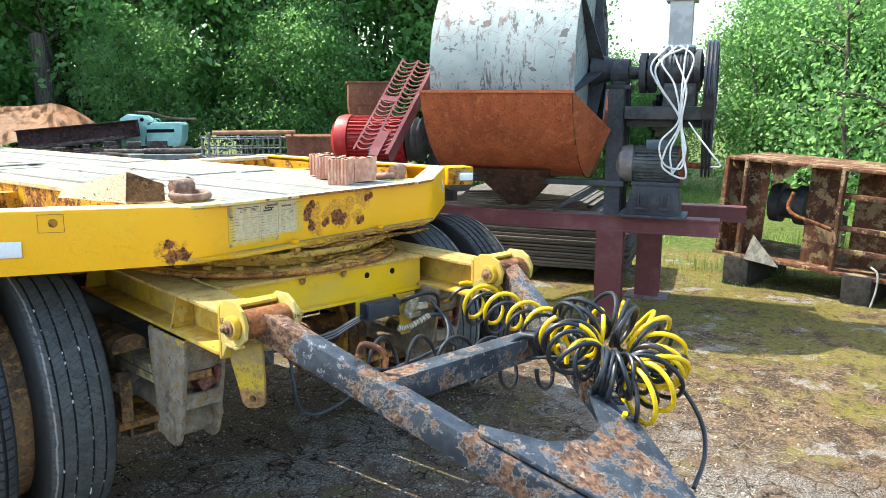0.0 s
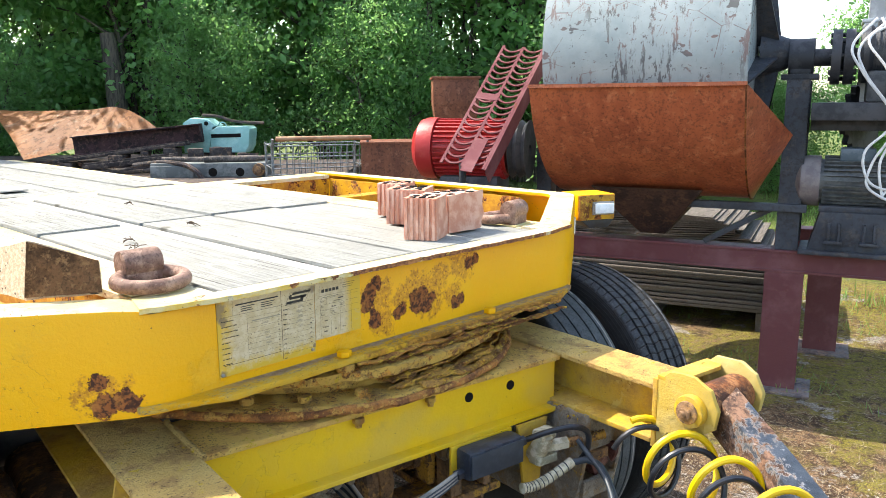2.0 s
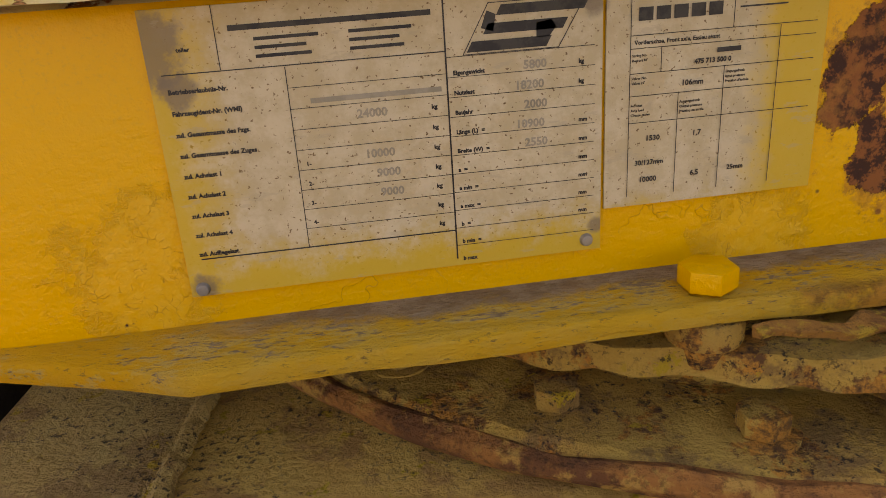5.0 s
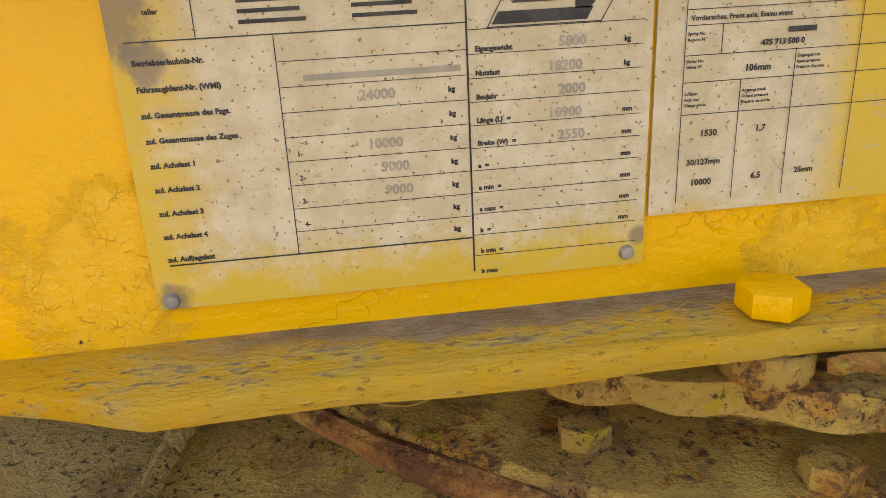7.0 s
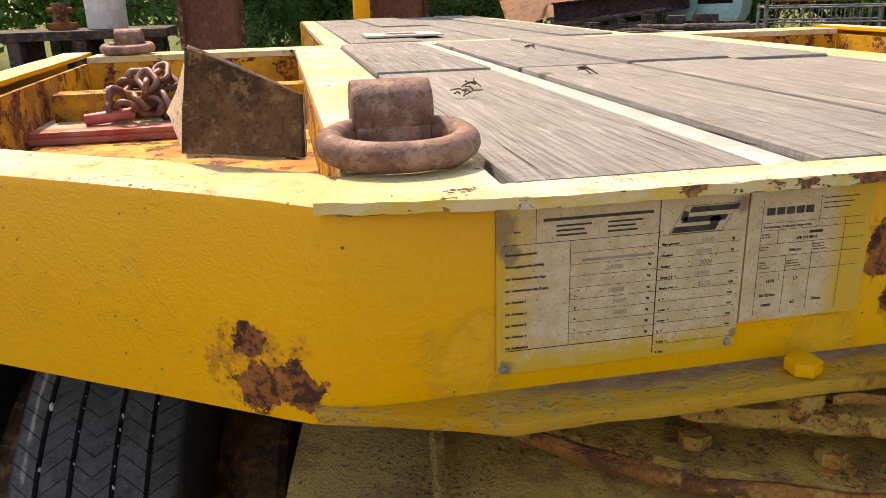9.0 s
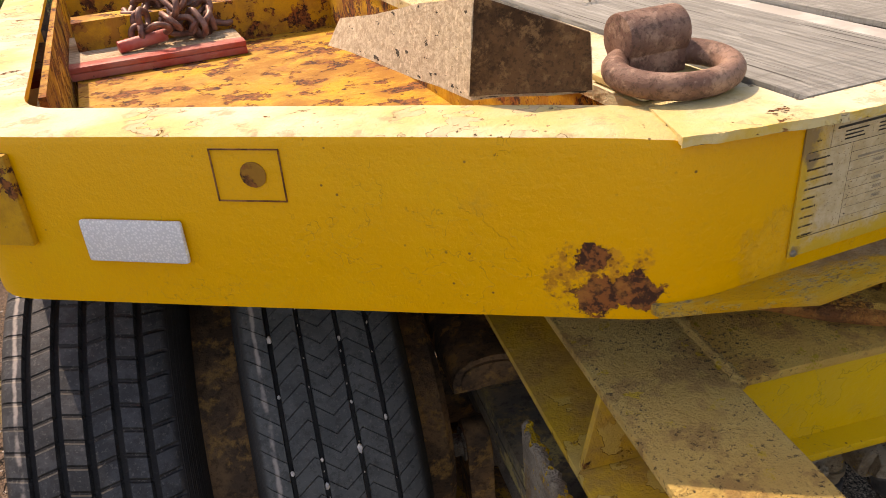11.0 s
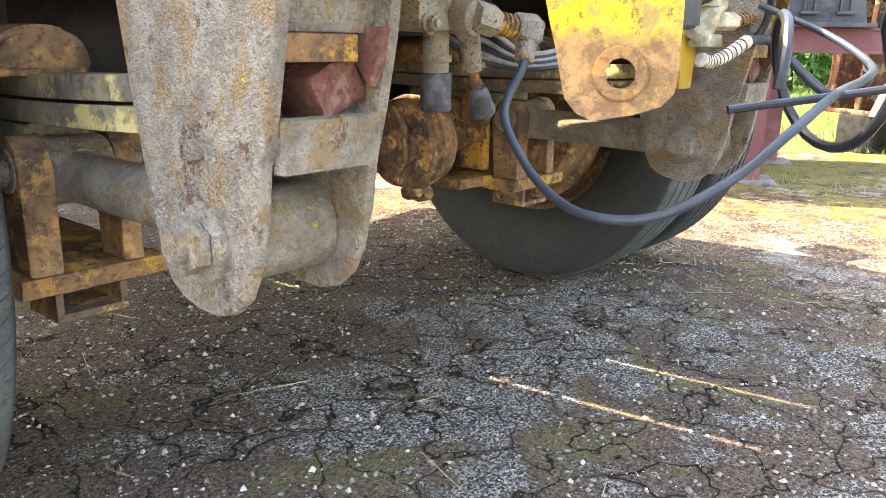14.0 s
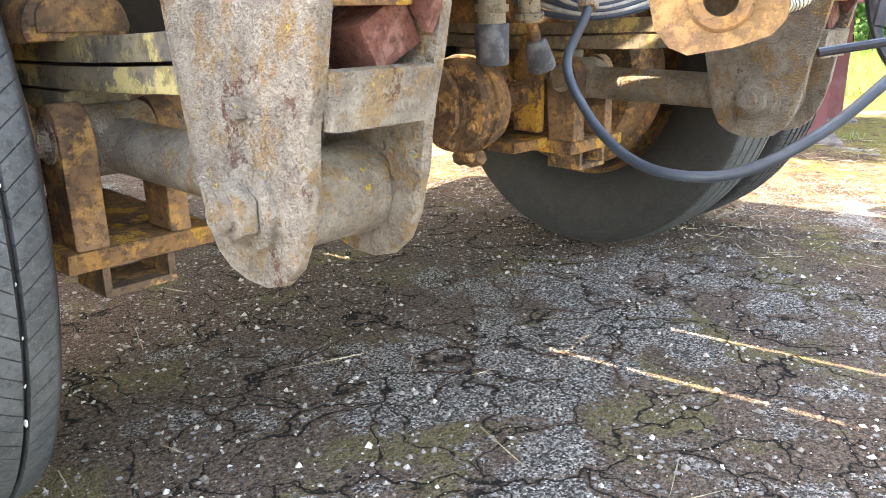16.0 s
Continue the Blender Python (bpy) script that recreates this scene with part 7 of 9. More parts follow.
def ring_coil(big, small, phi0, phi1, turns, seed, lift=0.0, n=20):
    """A spiral hose bent round into a ring: its turns wander, lean and overlap."""
    pts = []
    total = turns * n
    for i in range(total + 1):
        k = i / total
        w = Vector((k * turns * 0.55, seed * 3.1, 0.0))
        phi = radians(phi0 + (phi1 - phi0) * k) + 0.55 * noise.noise(w * 1.7)
        th = 2 * math.pi * i / n
        R = big * (1 + 0.26 * noise.noise(w + Vector((0, 7, 0))))
        r = small * (1 + 0.30 * noise.noise(w * 1.3 + Vector((0, 0, 5))))
        lean = 1.0 * noise.noise(w * 1.1 + Vector((3, 0, 9)))
        out = (math.cos(phi) * RING_E1 + math.sin(phi) * RING_E2)
        side = RING_N.cross(out)
        pts.append(RING_C + out * (R + r * math.cos(th)) + RING_N * (r * math.sin(th) + lift + 0.02 * noise.noise(w * 0.8)) + side * r * lean * math.cos(th))
    return pts


hose_set("coiled_hose", M_YHOSE, "bright yellow coiled air hose draped over the drawbar", (
    ("stretched_coil", coil_points([(0.40, -0.42, 0.79), (0.33, -0.62, 0.80), (0.26, -0.82, 0.80), (0.17, -0.99, 0.80)], 0.062, 5.0, 1.2, wob=0.03, seed=1), 0.0078),
    ("inner_coil", ring_coil(0.100, 0.066, 200, 90, 4, 2), 0.0080),
    ("outer_coil", ring_coil(0.160, 0.082, 60, -85, 9, 3, -0.014), 0.0080)))
hose_set("coiled_hose", M_BLACK, "black coiled air hose draped over the drawbar", (
    ("stretched_coil", coil_points([(0.41, -0.41, 0.77), (0.32, -0.64, 0.77), (0.24, -0.84, 0.77), (0.15, -1.00, 0.78)], 0.066, 5.5, 0.2, wob=0.05, seed=4), 0.0065),
    ("upper_coil", ring_coil(0.140, 0.072, 205, 10, 13, 5, 0.018), 0.0076),
    ("front_coil", ring_coil(0.125, 0.066, 340, 195, 13, 6, 0.010), 0.0076),
    ("loose_coil", ring_coil(0.165, 0.075, 15, -95, 5, 9, -0.03), 0.0076),
    ("tail", smooth_path([(0.26, -1.27, 0.70), (0.36, -1.33, 0.64), (0.38, -1.40, 0.53), (0.31, -1.44, 0.45), (0.20, -1.45, 0.39)], 8), 0.0078)))
hose_set("coiled_hose", M_BLACK, "black electric spiral lead hanging in wide loops", (
    ("stretched_coil", coil_points([(-0.06, -0.35, 0.63), (0.05, -0.55, 0.65), (0.08, -0.78, 0.68), (0.06, -1.02, 0.74)], 0.085, 5.0, 0.0, wob=0.03, seed=7), 0.0070),
    ("lead", smooth_path([(-0.10, -0.33, 0.60), (0.0, -0.5, 0.63), (0.08, -0.75, 0.68), (0.10, -1.06, 0.76)], 8), 0.0055)))

# ---------------- the drum machine ----------------
MM = Matrix.Translation((3.14, 0.27, 0)) @ Matrix(((0.30, 0.954, 0, 0), (-0.954, 0.30, 0, 0), (0, 0, 1, 0), (0, 0, 0, 1)))
M_MAROON = painted("maroon_frame_paint", (0.13, 0.040, 0.042), (0.18, 0.075, 0.075), 0.42, fade=0.5, dirt=(0.10, 0.07, 0.06), dirt_amount=0.6, rough=0.55)
M_BLUEGREY = rusted("blue_grey_frame_paint", (0.030, 0.033, 0.040), (0.056, 0.062, 0.073), (0.080, 0.068, 0.060), 0.7, 0.55, 0.25)
M_CASING = rusted("orange_rust_sheet", (0.25, 0.062, 0.028), (0.37, 0.100, 0.042), (0.45, 0.150, 0.070), 0.95, 0.34, 0.05, drips=True)


def drum_material():
    k = Tree("chalky_grey_drum_paint")
    n = k.noise(3.0, 6, 0.65)
    col = k.mix(k.step(n, 0.35, 0.65), (0.195, 0.240, 0.242), (0.28, 0.322, 0.320))
    drip = k.step(k.noise(7.0, 9, 0.78, stretch=(2.2, 2.2, 0.35)), 0.535, 0.57)
    low = k.step(k.noise(1.7, 4, 0.6), 0.40, 0.52)
    chips = k.math("MULTIPLY", drip, low)
    spots = k.step(k.noise(9.0, 3, 0.5, stretch=(1, 1, 1.6)), 0.655, 0.67)
    lines = k.math("SUBTRACT", 1.0, k.step(k.voronoi(4.2, "DISTANCE_TO_EDGE"), 0.0, 0.012))
    lines = k.math("MULTIPLY", lines, k.step(k.noise(5.0, 6, 0.7), 0.50, 0.54))
    fleck = k.step(k.noise(30.0, 7, 0.72), 0.605, 0.62)
    mask = k.math("MAXIMUM", k.math("MAXIMUM", chips, spots), k.math("MAXIMUM", lines, fleck))
    col = k.mix(k.math("MULTIPLY", mask, 0.8), col, k.mix(k.step(k.noise(5.0, 4, 0.6), 0.42, 0.58), (0.055, 0.050, 0.050), (0.15, 0.085, 0.075)))
    fine = k.noise(60.0, 5, 0.7)
    return k.done(col, k.math("ADD", 0.45, k.math("MULTIPLY", mask, 0.4)), 0.0, k.bump(k.math("SUBTRACT", fine, mask), 0.25, 0.003))


M_DRUM = drum_material()
machine = thing("drum_mill", "grey rotating drum over a rust-orange trough on a maroon frame", "machine", MM)
AXW, AXZ, DR = 0.14, 1.80, 0.70
D_AX = pose(0, AXW, AXZ)
bm = B()
lathe(bm, [(DR, -1.20), (DR, -0.20), (DR - 0.012, -0.20), (DR - 0.012, -1.20)], D_AX, 96)
part("drum_shell", bm, M_DRUM, machine, "chalky grey steel drum with chipped paint")
for s0 in (-1.19, -0.235):
    bm = B()
    lathe(bm, [(0.05, s0), (DR - 0.013, s0), (DR - 0.013, s0 + 0.012), (0.05, s0 + 0.012)], D_AX, 96)
    part("drum_end", bm, M_DRUM, machine)
for j in range(6):
    a = math.pi / 3 * j + 0.25
    bm = B()
    prism(bm, [(0.06, 0.0), (DR - 0.03, 0.0), (DR - 0.05, 0.025), (0.10, 0.11)], Matrix.Translation((-0.222, AXW, AXZ)) @ pose(0, 0, 0, math.degrees(a), 0, 0) @ Matrix(((0, 1, 0, 0), (1, 0, 0, 0), (0, 0, 1, -0.006), (0, 0, 0, 1))), 0.012)
    part("end_rib", bm, M_BLUEGREY, machine)
bm = B()
lathe(bm, [(0.02, -0.20), (0.13, -0.20), (0.06, -0.02), (0.02, -0.02)], D_AX, 40)
part("end_cone", bm, M_BLUEGREY, machine)
# trough: half casing below the drum, with a pointed end
bm = B()
a0, a1, NA = math.radians(192.5), math.radians(350), 40
for r, flip in ((0.775, 1), (0.765, -1)):
    rows = []
    for i in range(NA + 1):
        a = a0 + (a1 - a0) * i / NA
        rows.append([bm.verts.new((s, AXW + r * math.cos(a), AXZ + r * math.sin(a))) for s in (-1.25, -0.9, -0.55, -0.19)])
    for p, q in zip(rows, rows[1:]):
        for c in range(3):
            bm.faces.new((p[c], p[c + 1], q[c + 1], q[c]))
part("trough", bm, M_CASING, machine, "rust-orange curved sheet-steel trough")
bm = B()
tip = bm.verts.new((0.0, -0.22, 1.385))
arc = []
for i in range(21):
    a = a0 + (math.radians(268) - a0) * i / 20
    arc.append(bm.verts.new((-0.192, AXW + 0.776 * math.cos(a), AXZ + 0.776 * math.sin(a))))
for p, q in zip(arc, arc[1:]):
    bm.faces.new((p, q, tip))
part("trough_end", bm, M_CASING, machine, "pointed rust-orange end sheet")
bm = B()
a = a0
box(bm, -1.25, -0.19, AXW + 0.785 * math.cos(a) - 0.012, AXW + 0.785 * math.cos(a) + 0.010, AXZ + 0.785 * math.sin(a) - 0.006, AXZ + 0.785 * math.sin(a) + 0.012)
part("trough_lip", bm, M_CASING, machine)
bm = B()
lathe(bm, [(0.779, -0.198), (0.783, -0.198), (0.783, -0.190), (0.779, -0.190)], D_AX, 96)
bmesh.ops.bisect_plane(bm, geom=list(bm.verts) + list(bm.edges) + list(bm.faces), plane_co=(0, 0, 1.63), plane_no=(0, 0, 1), clear_outer=True)
part("weld_seam", bm, M_RUST, machine)
for s0, s1 in ((-1.02, -0.42),):
    bm = B()
    top = [(s0, -0.22), (s1, -0.22), (s1, 0.46), (s0, 0.46)]
    lo = [((s0 + s1) / 2 + dx, 0.12 + dy) for dx, dy in ((-0.07, -0.07), (0.07, -0.07), (0.07, 0.07), (-0.07, 0.07))]
    tv = [bm.verts.new((*p, 1.09)) for p in top]
    lv = [bm.verts.new((*p, 0.80)) for p in lo]
    for i in range(4):
        bm.faces.new((tv[i], tv[(i + 1) % 4], lv[(i + 1) % 4], lv[i]))
    bm.faces.new(lv)
    part("outlet_hopper", bm, rusted("dark_outlet_rust", (0.035, 0.020, 0.016), (0.07, 0.035, 0.025), (0.10, 0.05, 0.03)), machine, "dark rusty outlet hopper")


def h_beam(name, x0, x1, w, z0, z1, mat, t=0.014, label=""):
    bm = B()
    box(bm, x0, x1, w - 0.07, w + 0.07, z1 - t, z1, None, 0.002)
    box(bm, x0, x1, w - 0.07, w + 0.07, z0, z0 + t, None, 0.002)
    box(bm, x0, x1, w - 0.062, w - 0.050, z0 + t, z1 - t)
    return part(name, bm, mat, machine, label)


for w in (0.0, 0.82):
    h_beam("base_beam", -2.15 if w < 0.5 else -0.10, 0.74 if w < 0.5 else 0.92, w, 0.655, 0.775, M_MAROON, label="maroon channel beam")
for s, w in ((0.0, 0.0), (0.20, 0.82), (-1.95, 0.0)):
    bm = B()
    ring = [(0.095, -0.066), (0.095, -0.052), (-0.085, -0.052), (-0.085, 0.052), (0.095, 0.052), (0.095, 0.066), (-0.095, 0.066), (-0.095, -0.066)]
    lo = [bm.verts.new((s + x, w + y, 0.014)) for x, y in ring]
    hi = [bm.verts.new((s + x, w + y, 0.654)) for x, y in ring]
    for i in range(8):
        bm.faces.new((lo[i], lo[(i + 1) % 8], hi[(i + 1) % 8], hi[i]))
    bm.faces.new(hi), bm.faces.new(lo[::-1])
    part("leg", bm, M_MAROON, machine, "maroon steel leg")
    bm = B()
    box(bm, s - 0.17, s + 0.17, w - 0.15, w + 0.15, -0.004, 0.013, None, 0.003)
    part("foot_plate", bm, rusted("foot_plate_steel", (0.10, 0.08, 0.08), (0.20, 0.17, 0.16), (0.24, 0.16, 0.12)) if s == 0.0 else bpy.data.materials["foot_plate_steel"], machine)
for w in (0.0, 0.30):
    bm = B()
    box(bm, -0.055, 0.055, w - 0.05, w - 0.036, 0.776, 1.66)
    box(bm, -0.055, 0.055, w + 0.036, w + 0.05, 0.776, 1.66)
    box(bm, -0.006, 0.006, w - 0.036, w + 0.036, 0.776, 1.66)
    part("post", bm, M_BLUEGREY, machine, "blue-grey I-section post")
    bm = B()
    box(bm, -1.40, -1.31, w - 0.05, w + 0.05, 0.776, 1.66, None, 0.003)
    part("post", bm, M_BLUEGREY, machine)
bm = B()
bar(bm, (-1.36, -0.075, 1.003), (0.085, -0.075, 1.003), 0.05, 0.04)
part("rail", bm, M_BLUEGREY, machine)
bm = B()
bar(bm, (-0.42, -0.02, 0.79), (-0.05, -0.02, 1.01), 0.05, 0.03)
part("brace", bm, M_BLUEGREY, machine, "diagonal grey brace")
bm = B()
box(bm, 0.07, 0.58, -0.10, 0.40, 1.455, 1.543, None, 0.004)
box(bm, 0.07, 0.58, 0.05, 0.40, 1.40, 1.456, None, 0.004)
part("upper_shelf", bm, M_DARK, machine)
bm = B()
box(bm, -0.09, 0.09, 0.04, 0.24, 1.662, 1.69, None, 0.004)
lathe(bm, [(0.045, -0.06), (0.10, -0.06), (0.10, 0.06), (0.045, 0.06)], pose(0, AXW, 1.775), 28)
box(bm, -0.05, 0.05, 0.06, 0.22, 1.68, 1.76, None, 0.01)
part("bearing", bm, M_DARK, machine, "dark pillow-block bearing")
bm = B()
rod(bm, (-0.2, AXW, 1.775), (0.62, AXW, 1.775), 0.045, seg=24)
part("shaft", bm, M_DARK, machine)
bm = B()
lathe(bm, [(0.04, 0.14), (0.14, 0.14), (0.14, 0.185), (0.08, 0.185), (0.08, 0.20), (0.14, 0.20), (0.14, 0.245), (0.04, 0.245)], pose(0, AXW, 1.775), 32)
coup = part("coupling", bm, M_DARK, machine, "dark bolted shaft coupling")
for j in range(8):
    a = j * math.pi / 4
    bm = B()
    rod(bm, (0.13, AXW + 0.11 * math.cos(a), 1.775 + 0.11 * math.sin(a)), (0.26, AXW + 0.11 * math.cos(a), 1.775 + 0.11 * math.sin(a)), 0.012, seg=10)
    part("bolt", bm, M_DARK, coup)
M_GEAR = plain("dark_gearbox_paint", (0.030, 0.033, 0.038), (0.085, 0.088, 0.092), 12, 0.5)
bm = B()
lathe(bm, [(0.05, 0.27), (0.135, 0.27), (0.150, 0.285), (0.150, 0.31), (0.128, 0.33), (0.128, 0.50), (0.145, 0.51), (0.145, 0.545), (0.10, 0.56), (0.05, 0.56)], pose(0, AXW, 1.79), 44)
gear = part("gearbox", bm, M_GEAR, machine, "dark cylindrical gear unit on a plinth")
bm = B()
box(bm, 0.31, 0.53, AXW - 0.13, AXW + 0.13, 1.545, 1.70, None, 0.012)
part("plinth", bm, M_GEAR, gear)
bm = B()
box(bm, 0.34, 0.50, AXW - 0.085, AXW + 0.085, 1.90, 1.945, None, 0.008)
part("cover", bm, M_GEAR, gear)
for j in range(7):
    bm = B()
    lathe(bm, [(0.127, 0.345 + 0.023 * j), (0.138, 0.345 + 0.023 * j), (0.138, 0.351 + 0.023 * j), (0.127, 0.351 + 0.023 * j)], pose(0, AXW, 1.79), 32)
    part("rib", bm, M_GEAR, gear)
# toothed wheel under the shelf
bm = B()
teeth = []
for i in range(72):
    r = 0.20 if i % 4 < 2 else 0.172
    a = 2 * math.pi * i / 72
    teeth.append((r * math.cos(a), r * math.sin(a)))
prism(bm, teeth, Matrix.Translation((0.30, 0.36, 1.46)) @ pose(0, 0, 0, 90, 0, 60), 0.03)
part("toothed_wheel", bm, M_DARK, machine, "dark toothed wheel under the shelf")
bm = B()
lathe(bm, [(0.05, 0.575), (0.07, 0.575), (0.07, 0.60), (0.25, 0.60), (0.26, 0.585), (0.305, 0.585), (0.305, 0.66), (0.26, 0.66), (0.25, 0.635), (0.05, 0.635)], pose(0, 0.02, 1.67), 48)
part("pulley", bm, M_DARK, machine, "large dark belt pulley")
for o in (-0.018, 0.006, 0.03):
    bm = B()
    rr, R2 = 0.308, 0.09
    pts = [(0.615 + o, 0.02 + rr * math.cos(a), 1.67 + rr * math.sin(a)) for a in [math.radians(-10 + 200 * i / 16) for i in range(17)]]
    pts += [(0.615 + o, 0.08 + R2 * math.cos(a), 1.15 + R2 * math.sin(a)) for a in [math.radians(190 + 160 * i / 8) for i in range(9)]]
    tube(bm, pts + [pts[0]], 0.008, 6, False)
    part("belt", bm, M_BLACK, machine)

motor = thing("electric_motor", "grey finned electric motor on a steel base", "motor", MM)
bm = B()
rod(bm, (0.12, 0.04, 1.14), (0.46, 0.04, 1.14), 0.115, seg=40)
MOTOR_GREY = plain("motor_grey", (0.055, 0.060, 0.062), (0.115, 0.118, 0.115), 16, 0.55)
part("housing", bm, MOTOR_GREY, motor)
for j in range(30):
    a = 2 * math.pi * j / 30
    bm = B()
    box(bm, 0.15, 0.44, -0.003, 0.003, 0.112, 0.134, Matrix.Translation((0, 0.04, 1.14)) @ pose(0, 0, 0, math.degrees(a), 0, 0))
    part("fin", bm, MOTOR_GREY, motor)
bm = B()
lathe(bm, [(0.03, 0.02), (0.09, 0.02), (0.125, 0.045), (0.132, 0.07), (0.132, 0.135), (0.03, 0.135)], pose(0, 0.04, 1.14), 40)
part("fan_cover", bm, plain("motor_cover", (0.16, 0.13, 0.13), (0.22, 0.19, 0.18), 14, 0.6), motor)
bm = B()
lathe(bm, [(0.02, 0.445), (0.13, 0.445), (0.13, 0.465), (0.05, 0.50), (0.02, 0.50)], pose(0, 0.04, 1.14), 32)
rod(bm, (0.49, 0.04, 1.14), (0.66, 0.04, 1.14), 0.022, seg=16)
part("end_bell", bm, M_RUST, motor)
bm = B()
box(bm, 0.22, 0.38, -0.04, 0.10, 1.25, 1.315, None, 0.008)
part("terminal_box", bm, plain("terminal_blue", (0.06, 0.09, 0.11), (0.11, 0.14, 0.16), 18, 0.5), motor)
bm = B()
box(bm, 0.06, 0.52, -0.16, 0.18, 0.776, 0.798, None, 0.004)
prism(bm, [(0.10, 0.798), (0.48, 0.798), (0.45, 0.995), (0.15, 0.995)], Matrix(((1, 0, 0, 0), (0, 0, 1, -0.11), (0, 1, 0, 0), (0, 0, 0, 1))), 0.24, 0.004)
for s in (0.19, 0.35):
    box(bm, s, s + 0.012, -0.135, -0.10, 0.84, 0.94, None, 0.002)
    box(bm, s + 0.045, s + 0.057, -0.135, -0.10, 0.84, 0.94, None, 0.002)
    box(bm, s - 0.012, s + 0.069, -0.145, -0.10, 0.835, 0.850, None, 0.002)
box(bm, 0.14, 0.47, -0.10, 0.18, 0.995, 1.025, None, 0.004)
part("motor_base", bm, M_BLUEGREY, motor, "slotted grey motor base")

cable = thing("cable_bundle", "loose white cables hanging in loops from the machine", "cable", MM)
rnd = random.Random(8)
for i in range(3):
    q = lambda s=0.06: rnd.uniform(-s, s)
    top, waist = 0.33 + 0.055 * i, 0.46 + q(0.03)
    bm = B()
    tube(bm, smooth_path([(top, -0.02, 1.93 + q(0.02)), (top - 0.10 - 0.02 * (i % 3), -0.08, 1.86 + q()), (top - 0.06 + q(0.05), -0.11, 1.68), (waist, -0.125 + q(0.01), 1.45), (waist - 0.05 - 0.03 * (i % 4), -0.14, 1.28 + q()), (waist - 0.08 + q(0.05), -0.15, 1.10 + 0.03 * (i % 3)), (waist + 0.01 + q(), -0.15, 1.08 + q()), (waist + 0.05 + q(0.02), -0.14, 1.24), (waist + 0.01, -0.125, 1.44), (waist + 0.03 + q(0.03), -0.10, 1.66), (top + 0.06 + q(), -0.05, 1.86), (top + 0.02, -0.02, 1.95)]), 0.0068, 7)
    part("cable", bm, M_CABLE, cable)
bm = B()
tube(bm, smooth_path([(0.50, -0.12, 1.44), (0.56, -0.16, 1.36), (0.66, -0.20, 1.24), (0.72, -0.20, 1.16), (0.66, -0.19, 1.15)]), 0.006, 7)
part("cable", bm, M_CABLE, cable)

for s0, s1, w0, w1, z0, z1 in ((0.30, 0.46, 0.30, 0.46, 1.97, 3.2),):
    bm = B()
    box(bm, s0, s1, w0, w1, z0, z1, None, 0.004)
    box(bm, s0 - 0.03, s1 + 0.03, w0 - 0.03, w1 + 0.03, z0 - 0.015, z0 + 0.004, None, 0.003)
    box(bm, s0 - 0.03, s1 + 0.03, w0 - 0.03, w1 + 0.03, 2.28, 2.30, None, 0.003)
    box(bm, s0 - 0.02, s1 + 0.02, w0 - 0.02, w1 + 0.02, 1.545, z0)
    part("duct", bm, plain("galvanised_duct", (0.34, 0.36, 0.38), (0.46, 0.48, 0.50), 8, 0.4, 0.4), machine, "pale galvanised square duct")

# belt guard with punched openings, red motor beside it
M_GUARD = painted("maroon_guard_paint", (0.13, 0.036, 0.042), (0.18, 0.070, 0.072), 0.45, fade=0.6, dirt=(0.10, 0.05, 0.04), rough=0.85)
guard = thing("belt_guard", "maroon punched-steel belt guard leaning beside the drum", "guard", MM)
GA, GB = Vector((-1.610, -0.67, 1.215)), Vector((-1.520, 0.02, 1.875))
gd = (GB - GA).normalized()
gs = Vector((1, -0.25, -0.34)).normalized()
gs = (gs - gd * gs.dot(gd)).normalized()
gn = gs.cross(gd)
GM = Matrix(((gs.x, gd.x, gn.x, GA.x), (gs.y, gd.y, gn.y, GA.y), (gs.z, gd.z, gn.z, GA.z), (0, 0, 0, 1)))
GL = (GB - GA).length
for x in (-0.135, -0.008, 0.119):
    bm = B()
    box(bm, x, x + 0.016, 0, GL, -0.004, 0.004, GM)
    part("guard_rail", bm, M_GUARD, guard)
bm = B()
box(bm, 0.136, 0.146, 0, GL, -0.10, 0.004, GM)
part("guard_side", bm, M_GUARD, guard)
for i in range(20):
    for x in (-0.122, 0.005):
        bm = B()
        y = 0.03 + i * (GL - 0.06) / 19 + (0.012 if x > 0 else 0.0)
        strip = [(x + 0.117 * k / 8, y - 0.024 * math.sin(math.pi * k / 8)) for k in range(9)]
        prism(bm, strip + [(a, b + 0.010 + 0.012 * abs(2 * i2 / 8 - 1) ** 3) for i2, (a, b) in reversed(list(enumerate(strip)))], GM @ pose(0, 0, -0.004), 0.008)
        part("guard_bar", bm, M_GUARD, guard)
bm = B()
box(bm, 0.01, 0.08, -0.04, 0.20, 0.008, 0.014, GM)
part("guard_strap", bm, M_GUARD, guard)
bm = B()
box(bm, -0.13, 0.01, 0.50, 0.55, -0.006, 0.006, GM)
part("guard_strap", bm, M_GUARD, guard)
bm = B()
rod(bm, (-1.66, -0.55, 0.775), (-1.66, -0.55, 1.25), 0.02, seg=10)
part("stay", bm, M_DARK, guard)

